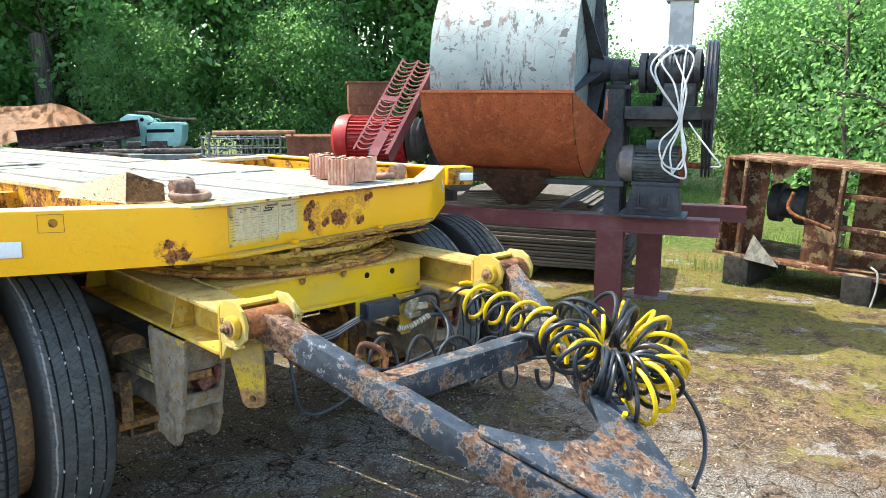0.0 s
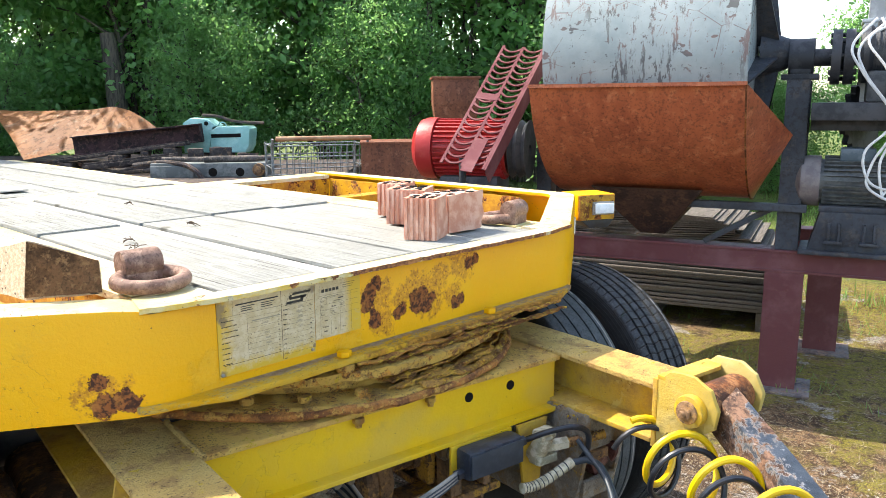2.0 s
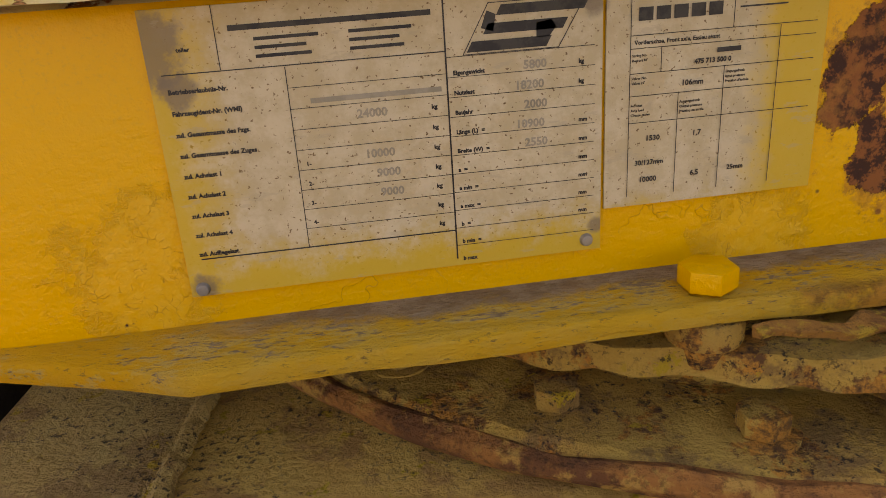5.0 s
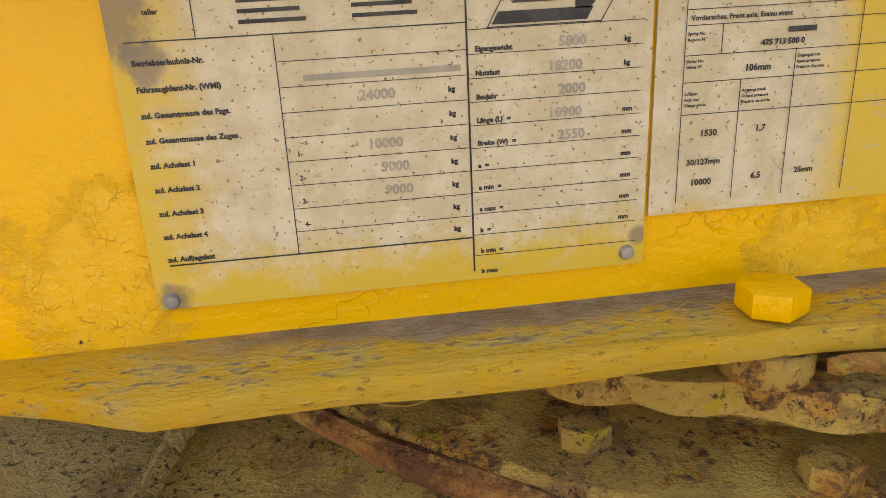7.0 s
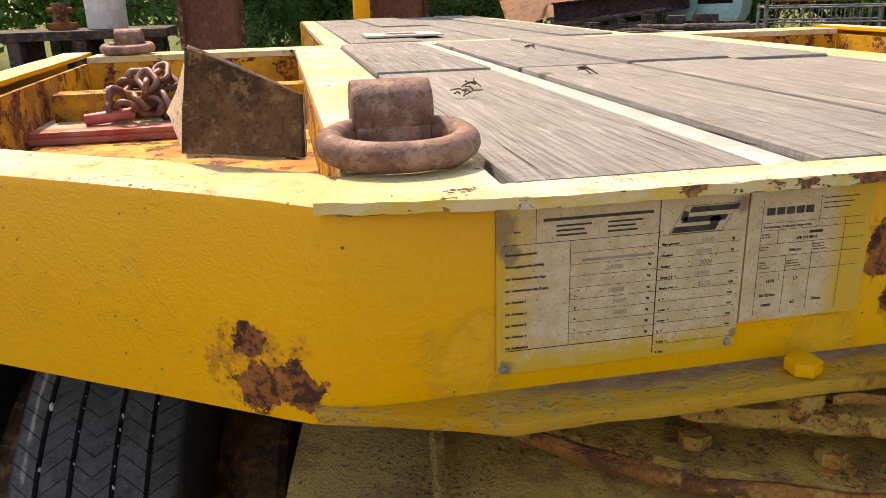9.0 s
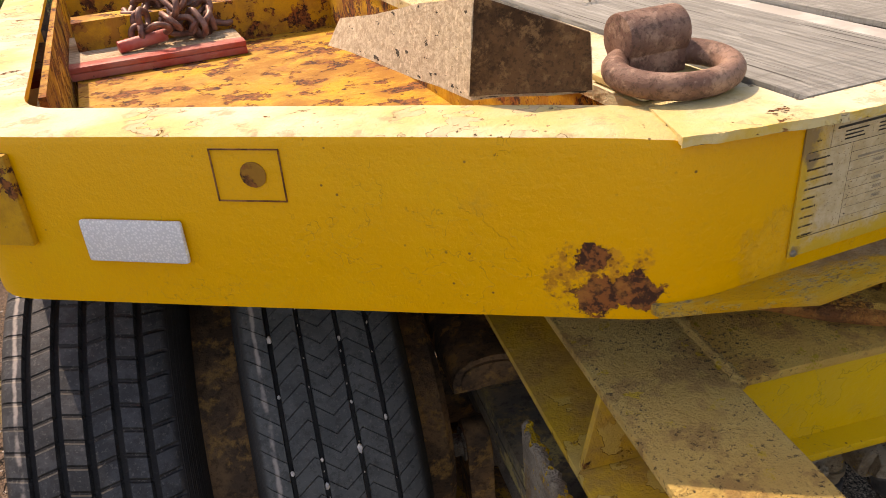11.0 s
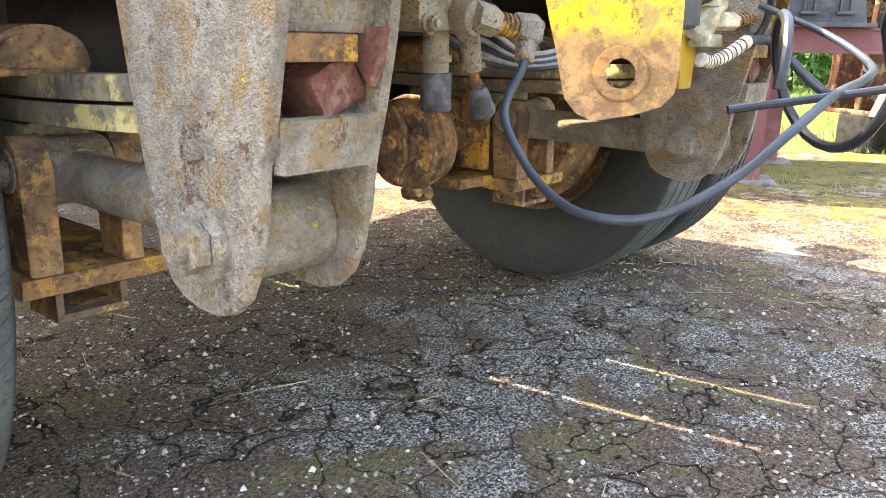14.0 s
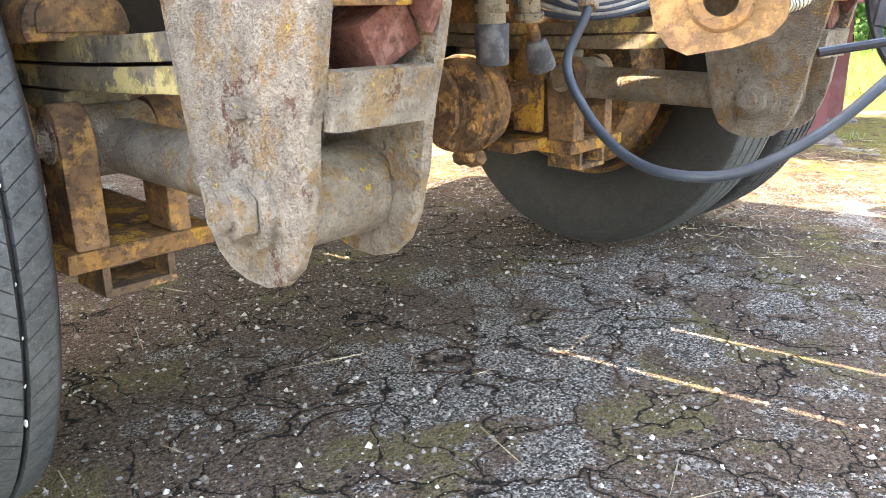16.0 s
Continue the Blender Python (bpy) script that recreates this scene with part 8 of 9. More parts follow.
M_REDM = painted("red_motor_paint", (0.36, 0.022, 0.022), (0.42, 0.05, 0.045), 0.3, fade=0.4, dirt=(0.12, 0.03, 0.03))
red = thing("electric_motor", "red finned electric motor beside the belt guard", "motor", MM @ pose(-1.87, -0.20, 1.28, 0, 0, 8))
bm = B()
rod(bm, (-0.10, 0, 0), (0.34, 0, 0), 0.155, seg=40)
part("housing", bm, M_REDM, red)
for j in range(34):
    a = 360 * j / 34
    bm = B()
    box(bm, -0.09, 0.32, -0.004, 0.004, 0.150, 0.180, pose(0, 0, 0, a, 0, 0))
    part("fin", bm, M_REDM, red)
bm = B()
lathe(bm, [(0.02, -0.24), (0.12, -0.24), (0.175, -0.20), (0.185, -0.16), (0.185, -0.10), (0.02, -0.10)], Matrix(), 44)
part("fan_cover", bm, M_REDM, red, "bright red domed fan cover")
bm = B()
box(bm, -0.05, 0.30, -0.15, 0.15, -0.50, -0.155, None, 0.01)
part("foot", bm, M_DARK, red)
bm = B()
lathe(bm, [(0.03, 0.36), (0.17, 0.36), (0.15, 0.385), (0.17, 0.41), (0.15, 0.435), (0.17, 0.46), (0.03, 0.46)], Matrix(), 36)
part("pulley", bm, M_DARK, red)

# timber stack under and behind the machine
stack = thing("board_stack", "grey stacked boards on a weathered pallet under the machine", "timber stack", MM @ pose(-0.05, 1.05, 0))
rnd = random.Random(21)
for k in range(3):
    bm = B()
    box(bm, -1.75 + 0.8 * k, -1.62 + 0.8 * k, 0.0, 1.0, 0.0, 0.13, None, 0.004)
    part("bearer", bm, M_GREYWOOD, stack)
for k in range(15):
    bm = B()
    z = 0.135 + 0.028 * k
    x0, x1 = -1.85 + rnd.uniform(-0.05, 0.05), 0.02 + rnd.uniform(-0.06, 0.06)
    sag = rnd.uniform(-0.006, 0.006)
    box(bm, x0, x1, rnd.uniform(-0.04, 0.03), 1.0, z, z + 0.022, pose(0, 0, 0, 0, rnd.uniform(-0.3, 0.3), rnd.uniform(-1, 1)), 0.002)
    part("board", bm, M_GREYWOOD, stack)

for k in range(18):
    bm = B()
    z = 0.560 + 0.0125 * k
    x0, x1 = -1.80 + 0.02 * k + rnd.uniform(-0.05, 0.05), -0.10 - 0.022 * k + rnd.uniform(-0.06, 0.06)
    n = 14
    rows = []
    for i in range(n + 1):
        x = x0 + (x1 - x0) * i / n
        dz = z + 0.012 * math.sin(x * 5 + k * 0.4) - 0.05 * max(0.0, x + 0.5) ** 2
        y = 0.02 * noise.noise(Vector((x * 3, k, 0)))
        rows.append([bm.verts.new(p) for p in ((x, y, dz), (x, 0.95, dz), (x, 0.95, dz + 0.010), (x, y, dz + 0.010))])
    for a, c in zip(rows, rows[1:]):
        for j in range(4):
            bm.faces.new((a[j], a[(j + 1) % 4], c[(j + 1) % 4], c[j]))
    bm.faces.new(rows[0][::-1]), bm.faces.new(rows[-1])
    part("sheet", bm, M_GREYWOOD, stack, "thin warped grey sheet")

# ---------------- rusted frame at the right ----------------
M_FRAME = rusted("flaking_frame_rust", (0.050, 0.022, 0.014), (0.16, 0.062, 0.030), (0.25, 0.13, 0.065), 0.8, 0.85, 0.7, paint=(0.27, 0.19, 0.105), amount=0.50, drips=True)
FR = pose(4.88, 0.11, 0.26, 0, 2.7, -96)
crate = thing("old_crusher", "rusty open steel machine with a dark hub, lying on timbers", "machine", FR)


def fb(name, x0, x1, y0, y1, z0, z1, mat=M_FRAME, label=""):
    bm = B()
    box(bm, x0, x1, y0, y1, z0, z1, None, 0.004)
    return part(name, bm, mat, crate, label)


fb("bottom_plate", 0, 2.1, 0, 0.9, 0.0, 0.03)
fb("top_plate", 0.03, 2.1, 0, 0.9, 0.84, 0.865)
fb("end_plate", 0.0, 0.02, 0.05, 0.88, 0.03, 0.84)
for x in (0.03, 0.20, 0.98, 1.42):
    fb("upright", x, x + 0.03, 0.0, 0.08, 0.03, 0.84, label="pale rusty upright")
fb("web_plate", 0.05, 0.38, 0.10, 0.12, 0.03, 0.84)
fb("web_plate", 0.70, 0.98, 0.16, 0.18, 0.03, 0.84)
fb("web_plate", 1.0, 2.1, 0.40, 0.42, 0.03, 0.84)
for z in (0.18, 0.36, 0.62):
    fb("rung", 1.01, 1.42, 0.03, 0.09, z, z + 0.04)
bm = B()
lathe(bm, [(0.05, 0.36), (0.17, 0.36), (0.17, 0.44), (0.13, 0.45), (0.13, 0.56), (0.17, 0.57), (0.17, 0.66), (0.05, 0.66)], pose(0, 0.35, 0.48), 36)
part("hub", bm, M_DARK, crate, "dark cylindrical hub inside the frame")
bm = B()
tube(bm, smooth_path([(0.62, 0.05, 0.62), (0.60, 0.02, 0.50), (0.66, 0.0, 0.44), (0.82, 0.0, 0.40), (0.95, 0.02, 0.36)]), 0.016, 10)
part("lever", bm, M_RUST, crate)
bm = B()
prism(bm, [(0.40, 0.84), (0.66, 0.84), (0.58, 0.76), (0.45, 0.66)], Matrix(((1, 0, 0, 0), (0, 0, 1, 0.05), (0, 1, 0, 0), (0, 0, 0, 1))), 0.012)
part("gusset", bm, M_FRAME, crate)
bm = B()
prism(bm, [(0.30, 0.0), (0.60, -0.02), (0.42, 0.16), (0.36, 0.22)], Matrix(((1, 0, 0, 0), (0, 0, 1, -0.03), (0, 1, 0, 0), (0, 0, 0, 1))), 0.012)
part("broken_bracket", bm, M_GREY, crate)
bm = B()
rod(bm, (1.0, 0.55, 0.40), (2.1, 0.55, 0.40), 0.13, seg=28)
part("roller", bm, M_FRAME, crate, "rusty roller")
bm = B()
tube(bm, smooth_path([(1.30, -0.02, 0.12), (1.36, -0.05, 0.08), (1.37, -0.06, -0.05), (1.35, -0.08, -0.2)]), 0.008, 8)
part("cable_end", bm, M_GREY, crate)
for i, x in enumerate((0.12, 1.1, 1.9)):
    bm = B()
    box(bm, x, x + 0.22, -0.02, 0.9, 0.0, 0.25 - 0.02 * i, Matrix.Translation((4.88, 0.11, 0)) @ pose(0, 0, 0, 0, 0, -96), 0.008)
    solo("timber_block", bm, plain("tarred_timber", (0.012, 0.011, 0.010), (0.03, 0.026, 0.022), 20, 0.9) if i == 0 else bpy.data.materials["tarred_timber"], "dark tarred timber block under the steel frame", "timber", group="timber blocks")

# ---------------- scrap behind the trailer ----------------
FWD, RGT = Vector((0.731, 0.682, 0)).normalized(), Vector((0.682, -0.731, 0)).normalized()
EYE = Vector((-1.345, -1.487, 0))


def yard(depth, side, z=0.0, turn=0.0):
    """A place in the yard: depth metres along the yard's diagonal, side metres across it."""
    p = EYE + FWD * depth + RGT * side
    return pose(p.x, p.y, z, 0, 0, -47.0 + turn)


M_PLAT = rusted("scrap_steel", (0.03, 0.026, 0.026), (0.08, 0.065, 0.06), (0.14, 0.09, 0.06))
bm = B()
box(bm, -1.7, 1.7, -1.5, 1.6, 0.70, 0.80, None, 0.01)
for x in (-1.3, 1.4):
    for y in (-1.3, 1.3):
        box(bm, x, x + 0.12, y, y + 0.12, 0.0, 0.70)
solo("scrap_platform", bm, M_PLAT, "low dark steel platform piled with scrap", "platform", yard(9.4, -2.9))
# machine bed with round openings, blocks and bars under the girder
M_BED = plain("grey_green_cast_bed", (0.085, 0.095, 0.092), (0.17, 0.18, 0.17), 8, 0.6, 0.0, 0.3)
bed = thing("machine_bed", "grey cast machine bed with round openings on the scrap platform", "machine bed", yard(8.62, -2.56, 0.80, 3))
bm = B()
box(bm, -0.60, 0.58, -0.22, 0.25, 0.0, 0.15, None, 0.012)
box(bm, -0.60, -0.15, -0.235, 0.25, 0.0, 0.12, None, 0.01)
part("body", bm, M_BED, bed)
# near-black discs on the face paint the openings' inner shade
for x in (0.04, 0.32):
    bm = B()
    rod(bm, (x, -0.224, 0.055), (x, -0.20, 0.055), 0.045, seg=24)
    part("opening", bm, M_HOLE_SHADE, bed, "near-black disc painted as the shade in a round opening")
bm = B()
rod(bm, (0.52, -0.27, 0.08), (0.52, -0.20, 0.08), 0.065, seg=24, bevel=0.01)
rod(bm, (0.52, -0.30, 0.08), (0.52, -0.26, 0.08), 0.035, seg=20, bevel=0.006)
part("boss", bm, M_AXLE, bed, "rusty round boss")
for sd, dp, w, d, h, tn in ((-4.35, 9.1, 0.16, 0.30, 0.115, 8), (-3.75, 9.05, 0.20, 0.28, 0.20, -5), (-3.45, 9.05, 0.10, 0.25, 0.235, 12), (-3.16, 9.08, 0.18, 0.30, 0.275, 4), (-2.86, 8.95, 0.20, 0.22, 0.27, 15), (-2.95, 9.95, 0.50, 0.35, 0.172, 0)):
    bm = B()
    box(bm, -w / 2, w / 2, -d / 2, d / 2, 0.0, h * 0.55, None, 0.006)
    box(bm, -w * 0.38, w * 0.42, -d * 0.4, d * 0.4, h * 0.55, h, None, 0.006)
    rod(bm, (0, -d / 2 - 0.012, h * 0.3), (0, -d / 2 + 0.01, h * 0.3), min(0.03, w * 0.2), seg=14)
    solo("cast_block", bm, M_PLAT, "dark stepped cast-steel block on the scrap platform", "steel block", yard(dp, sd, 0.80, tn), "cast blocks on the scrap platform")
M_BARSTEEL = rusted("black_bar_steel", (0.016, 0.014, 0.015), (0.045, 0.036, 0.034), (0.10, 0.075, 0.06))
for sd0, z0, sd1, z1, dp, w, h in ((-4.48, 0.922, -2.99, 1.118, 9.10, 0.20, 0.035), (-4.05, 0.872, -3.00, 0.990, 8.82, 0.07, 0.05), (-3.55, 0.86, -2.55, 0.975, 8.70, 0.05, 0.025)):
    p0, p1 = yard(dp, sd0, z0).translation, yard(dp, sd1, z1).translation
    bm = B()
    bar(bm, p0, p1, w, h, 0, 0.006)
    bar(bm, p0 + Vector((0, 0, h * 0.7)), p1 + Vector((0, 0, h * 0.7)), w * 0.35, h * 0.5, 0, 0.004)
    solo("steel_bar", bm, M_BARSTEEL, "long black ribbed steel bar leaning on cast blocks", "steel bar", None, "steel bars on the scrap platform")
bm = B()
tube(bm, smooth_path([yard(8.45, -3.35, 0.925).translation, yard(8.42, -3.05, 0.955).translation, yard(8.38, -2.80, 0.935).translation, yard(8.34, -2.66, 0.87).translation, yard(8.34, -2.60, 0.79).translation]), 0.026, 8)
solo("old_hose", bm, M_PLAT, "dusty thick hose lying over the machine bed", "hose")
bm = B()
box(bm, -0.72, 0.72, -0.10, 0.10, 0.0, 0.015), box(bm, -0.72, 0.72, -0.10, 0.10, 0.20, 0.215), box(bm, -0.72, 0.72, -0.008, 0.008, 0.015, 0.20)
box(bm, 0.70, 0.72, -0.1, 0.1, 0.0, 0.215)
solo("steel_girder", bm, rusted("maroon_black_steel", (0.016, 0.010, 0.011), (0.05, 0.022, 0.024), (0.08, 0.04, 0.035)), "dark maroon steel girder lying on scrap", "girder", yard(9.46, -3.67, 1.045, 11) @ pose(0, 0, 0, 0, -5.5, 0))
M_PIPE = rusted("old_pipe_steel", (0.05, 0.045, 0.042), (0.12, 0.10, 0.09), (0.22, 0.17, 0.13))
for dp, sd, ln, z, tn, r in ((8.62, -2.75, 0.7, 0.976, 6, 0.026), (8.55, -2.35, 0.55, 0.984, 16, 0.034), (8.72, -2.60, 0.9, 0.972, -6, 0.022), (8.68, -2.2, 0.5, 0.977, 28, 0.027), (8.9, -3.6, 1.0, 0.83, 12, 0.030)):
    bm = B()
    rod(bm, (-ln / 2, 0, 0), (ln / 2, 0, 0), r, seg=14)
    solo("steel_pipe", bm, M_PIPE, "old grey-brown steel pipe on the scrap pile", "pipe", yard(dp, sd, z, tn), "steel pipes on the scrap pile")
for dp, sd, sx, sz, tn in ((9.25, -3.3, 0.30, 0.14, 10), (9.1, -2.60, 0.24, 0.28, 5), (9.0, -2.30, 0.22, 0.22, 20), (9.25, -4.05, 0.34, 0.12, 8)):
    bm = B()
    box(bm, -sx / 2, sx / 2, -0.12, 0.12, 0.0, 0.02, None, 0.003)
    box(bm, -sx / 2, sx / 2, -0.12, -0.10, 0.02, sz, None, 0.003)
    rod(bm, (-sx / 4, 0, 0.02), (-sx / 4, 0, sz), 0.05, seg=14, bevel=0.006)
    rod(bm, (sx / 4, 0.03, 0.02), (sx / 4, 0.03, sz * 0.8), 0.035, seg=14, bevel=0.006)
    solo("scrap_fitting", bm, M_PLAT, "dark cast steel fitting on the scrap pile", "scrap", yard(dp, sd, 0.80, tn), "cast fittings on the scrap pile")
TEAL = painted("teal_machine_paint", (0.24, 0.47, 0.43), (0.34, 0.58, 0.53), 0.45, fade=0.6, dirt=(0.10, 0.16, 0.14))
teal = thing("teal_machine", "pale teal cast machine part lying on the scrap", "machine part", yard(9.9, -2.85, 0.975) @ Matrix.Scale(0.74, 4))
TX = Matrix(((1, 0, 0, 0), (0, 0, 1, -0.25), (0, 1, 0, 0), (0, 0, 0, 1)))
bm = B()
prism(bm, [(-0.10, 0.0), (0.46, 0.0), (0.52, 0.10), (0.55, 0.38), (0.50, 0.42), (0.02, 0.42), (-0.10, 0.34)], TX, 0.5, 0.03)
part("casting", bm, TEAL, teal)
bm = B()
prism(bm, [(-0.55, 0.0), (-0.10, 0.0), (-0.10, 0.40), (0.02, 0.43), (-0.14, 0.54), (-0.42, 0.56), (-0.55, 0.48)], TX @ pose(0, 0, 0.03), 0.42, 0.04)
part("hood", bm, TEAL, teal)
# slots are near-black pieces, their shade given by colour
bm = B()
prism(bm, [(-0.08, 0.24), (0.40, 0.25), (0.40, 0.31), (-0.08, 0.30)], TX @ pose(0, 0, -0.006), 0.012)
part("slot", bm, M_HOLE_SHADE, teal)
bm = B()
rod(bm, (-0.16, -0.226, 0.47), (-0.16, -0.20, 0.47), 0.035, seg=20)
part("slot", bm, M_HOLE_SHADE, teal)
bm = B()
tube(bm, smooth_path([(0.02, -0.16, 0.43), (0.05, -0.17, 0.48), (0.12, -0.17, 0.48), (0.15, -0.16, 0.43)]), 0.012, 8)
part("grip", bm, TEAL, teal)
bm = B()
tube(bm, smooth_path([(-0.25, -0.1, 0.60), (0.0, -0.15, 0.585), (0.3, -0.15, 0.50), (0.75, -0.1, 0.47)]), 0.024, 8)
part("pipe", bm, M_PLAT, teal)
bm = B()
n = 16
SHEET = [Vector(p) for p in ((2.36, 10.52, 1.50), (3.11, 8.40, 1.53), (2.10, 8.60, 0.93), (3.30, 7.60, 1.24))]
g = []
for j in range(9):
    row = []
    for i in range(n + 1):
        a, b = i / n, j / 8
        p = SHEET[0].lerp(SHEET[1], a).lerp(SHEET[2].lerp(SHEET[3], a), b)
        p.z += -0.05 * math.sin(math.pi * a) * (1 - b) + 0.05 * math.sin(math.pi * b) + 0.025 * noise.noise(p * 2.0)
        row.append(bm.verts.new(p))
    g.append(row)
for a, b in zip(g, g[1:]):
    for i in range(n):
        bm.faces.new((a[i], a[i + 1], b[i + 1], b[i]))
bmesh.ops.solidify(bm, geom=bm.faces, thickness=0.01)
solo("bent_sheet", bm, rusted("orange_sheet_rust", (0.30, 0.125, 0.055), (0.46, 0.19, 0.065), (0.42, 0.27, 0.17), 0.22, 0.6, 0.06), "large bent orange-rusted steel sheet", "steel sheet")
bm = B()
box(bm, -1.6, 1.6, -0.5, 0.7, 0.0, 0.84, None, 0.02)
solo("steel_crate", bm, M_PLAT, "dark rusty steel crate under the bent sheet", "crate", yard(10.9, -5.0, 0, 8))

# wire shopping cart
cart = thing("shopping_cart", "grey wire shopping cart with a wooden handle bar", "shopping cart", yard(7.65, -1.30, 0.28, 20))
M_WIRE = plain("cart_wire", (0.16, 0.18, 0.19), (0.26, 0.28, 0.29), 20, 0.4, 0.5)
for j, (y, zt) in enumerate(((-0.25, 0.90), (0.25, 0.90))):
    for i in range(15):
        bm = B()
        x = -0.42 + 0.06 * i
        rod(bm, (x, y, 0.50), (x, y, zt), 0.004, seg=6)
        part("side_wire", bm, M_WIRE, cart)
    for z in (0.5, 0.6, 0.7, 0.8, 0.9):
        bm = B()
        rod(bm, (-0.43, y, z), (0.43, y, z), 0.006, seg=6)
        part("side_rail", bm, M_WIRE, cart)
for x in (-0.43, 0.43):
    for z in (0.5, 0.7, 0.9):
        bm = B()
        rod(bm, (x, -0.25, z), (x, 0.25, z), 0.006, seg=6)
        part("end_rail", bm, M_WIRE, cart)
    for y in (-0.24, 0.24):
        bm = B()
        rod(bm, (x, y, -0.28), (x, y, 0.92), 0.012, seg=8)
        part("cart_leg", bm, M_WIRE, cart)
bm = B()
rod(bm, (-0.40, -0.30, 0.965), (0.46, -0.30, 0.965), 0.022, seg=14, bevel=0.004)
part("handle", bm, plain("cart_handle", (0.32, 0.16, 0.08), (0.42, 0.24, 0.13), 12, 0.5), cart, "brown handle bar")
for x in (-0.43, 0.43):
    bm = B()
    rod(bm, (x, -0.26, 0.88), (x, -0.30, 0.965), 0.012, seg=8)
    part("handle_arm", bm, M_WIRE, cart)

M_BOXR = rusted("brown_box_rust", (0.13, 0.045, 0.025), (0.22, 0.08, 0.04), (0.28, 0.12, 0.07), 0.6, 0.65, 0.15, drips=True)
bx = thing("steel_box", "brown rusted sheet-steel box beside the cart", "box", yard(7.75, -0.50, 0, 6))
for nm, a in (("front", (-0.38, 0.38, -0.30, -0.29, 0.0, 1.19)), ("back", (-0.38, 0.38, 0.29, 0.30, 0.0, 1.19)), ("side", (-0.38, -0.37, -0.29, 0.29, 0.0, 1.19)), ("side", (0.37, 0.38, -0.29, 0.29, 0.0, 1.19)), ("lid", (-0.39, 0.39, -0.31, 0.31, 1.19, 1.205))):
    bm = B()
    box(bm, *a)
    part(nm, bm, M_BOXR, bx)
hp = thing("feed_hopper", "small rust-orange feed hopper on a stand behind the motor", "hopper", yard(7.6, 0.0, -0.09, 4))
bm = B()
box(bm, -0.205, 0.205, -0.205, 0.205, 1.62, 1.86, None, 0.006)
box(bm, -0.22, 0.22, -0.22, 0.22, 1.85, 1.87, None, 0.003)
part("bin", bm, M_BOXR, hp)
bm = B()
lo = [bm.verts.new((x, y, 1.36)) for x, y in ((-0.16, -0.16), (0.16, -0.16), (0.16, 0.16), (-0.16, 0.16))]
hi = [bm.verts.new((x, y, 1.62)) for x, y in ((-0.205, -0.205), (0.205, -0.205), (0.205, 0.205), (-0.205, 0.205))]
for i in range(4):
    bm.faces.new((lo[i], lo[(i + 1) % 4], hi[(i + 1) % 4], hi[i]))
bm.faces.new(lo)
part("neck", bm, M_BOXR, hp)
bm = B()
box(bm, -0.15, 0.15, -0.15, 0.15, 0.0, 1.36)
part("stand", bm, M_DARK, hp)

# upright ramps and odds and ends behind the trailer
for x in (-0.95, 0.22):
    r = thing("loading_ramp", "rust-brown steel loading ramp standing upright behind the trailer", "ramp", pose(x, 4.70, 0.0), "upright loading ramps")
    bm = B()
    box(bm, -0.19, 0.19, 0.0, 0.02, 0.0, 2.6, None, 0.004)
    part("ramp_plate", bm, M_BOXR, r)
    for dx in (-0.20, 0.17):
        bm = B()
        box(bm, dx, dx + 0.03, -0.05, -0.001, 0.0, 2.6, None, 0.003)
        part("ramp_rail", bm, M_FRAME, r)
    for dx in (-0.05, 0.05):
        bm = B()
        box(bm, dx - 0.012, dx + 0.012, -0.006, -0.001, 1.42, 1.48, None, 0.004)
        part("slot", bm, M_LENS, r, "pale slot in the plate")
bm = B()
box(bm, -0.05, 0.05, -0.04, 0.04, 0.0, 2.6, None, 0.005)
solo("steel_post", bm, M_FRONT, "yellow steel post standing behind the trailer", "post", pose(-0.02, 4.62, 0))
bm = B()
for k in range(4):
    box(bm, -0.7 + 0.42 * k, -0.62 + 0.42 * k, -0.3, 0.3, 0.0, 1.10, None, 0.006)
box(bm, -0.75, 0.75, -0.32, 0.32, 1.10, 1.16, None, 0.006)
solo("steel_bench", bm, M_PLAT, "dark rusty steel bench with clutter on it", "bench", pose(-2.05, 5.55, 0))
bm = B()
lathe(bm, [(0.0, 0.0), (0.13, 0.0), (0.135, 0.01), (0.135, 0.26), (0.11, 0.29), (0.0, 0.29)], pose(-1.72, 5.5, 1.162) @ pose(0, 0, 0, 0, -90, 0), 32)
solo("canister", bm, plain("dull_white_plastic", (0.55, 0.56, 0.55), (0.70, 0.70, 0.68), 12, 0.5), "dull white plastic canister on a steel bench", "canister")
bm = B()
rod(bm, (-2.02, 5.5, 1.162), (-2.02, 5.5, 1.34), 0.05, seg=16, bevel=0.005)
box(bm, -2.10, -1.93, 5.42, 5.58, 1.162, 1.21, None, 0.01)
rod(bm, (-2.10, 5.5, 1.29), (-1.94, 5.5, 1.29), 0.022, seg=12)
solo("machine_part", bm, M_RUST, "small rusty machine part on a steel bench", "machine part")

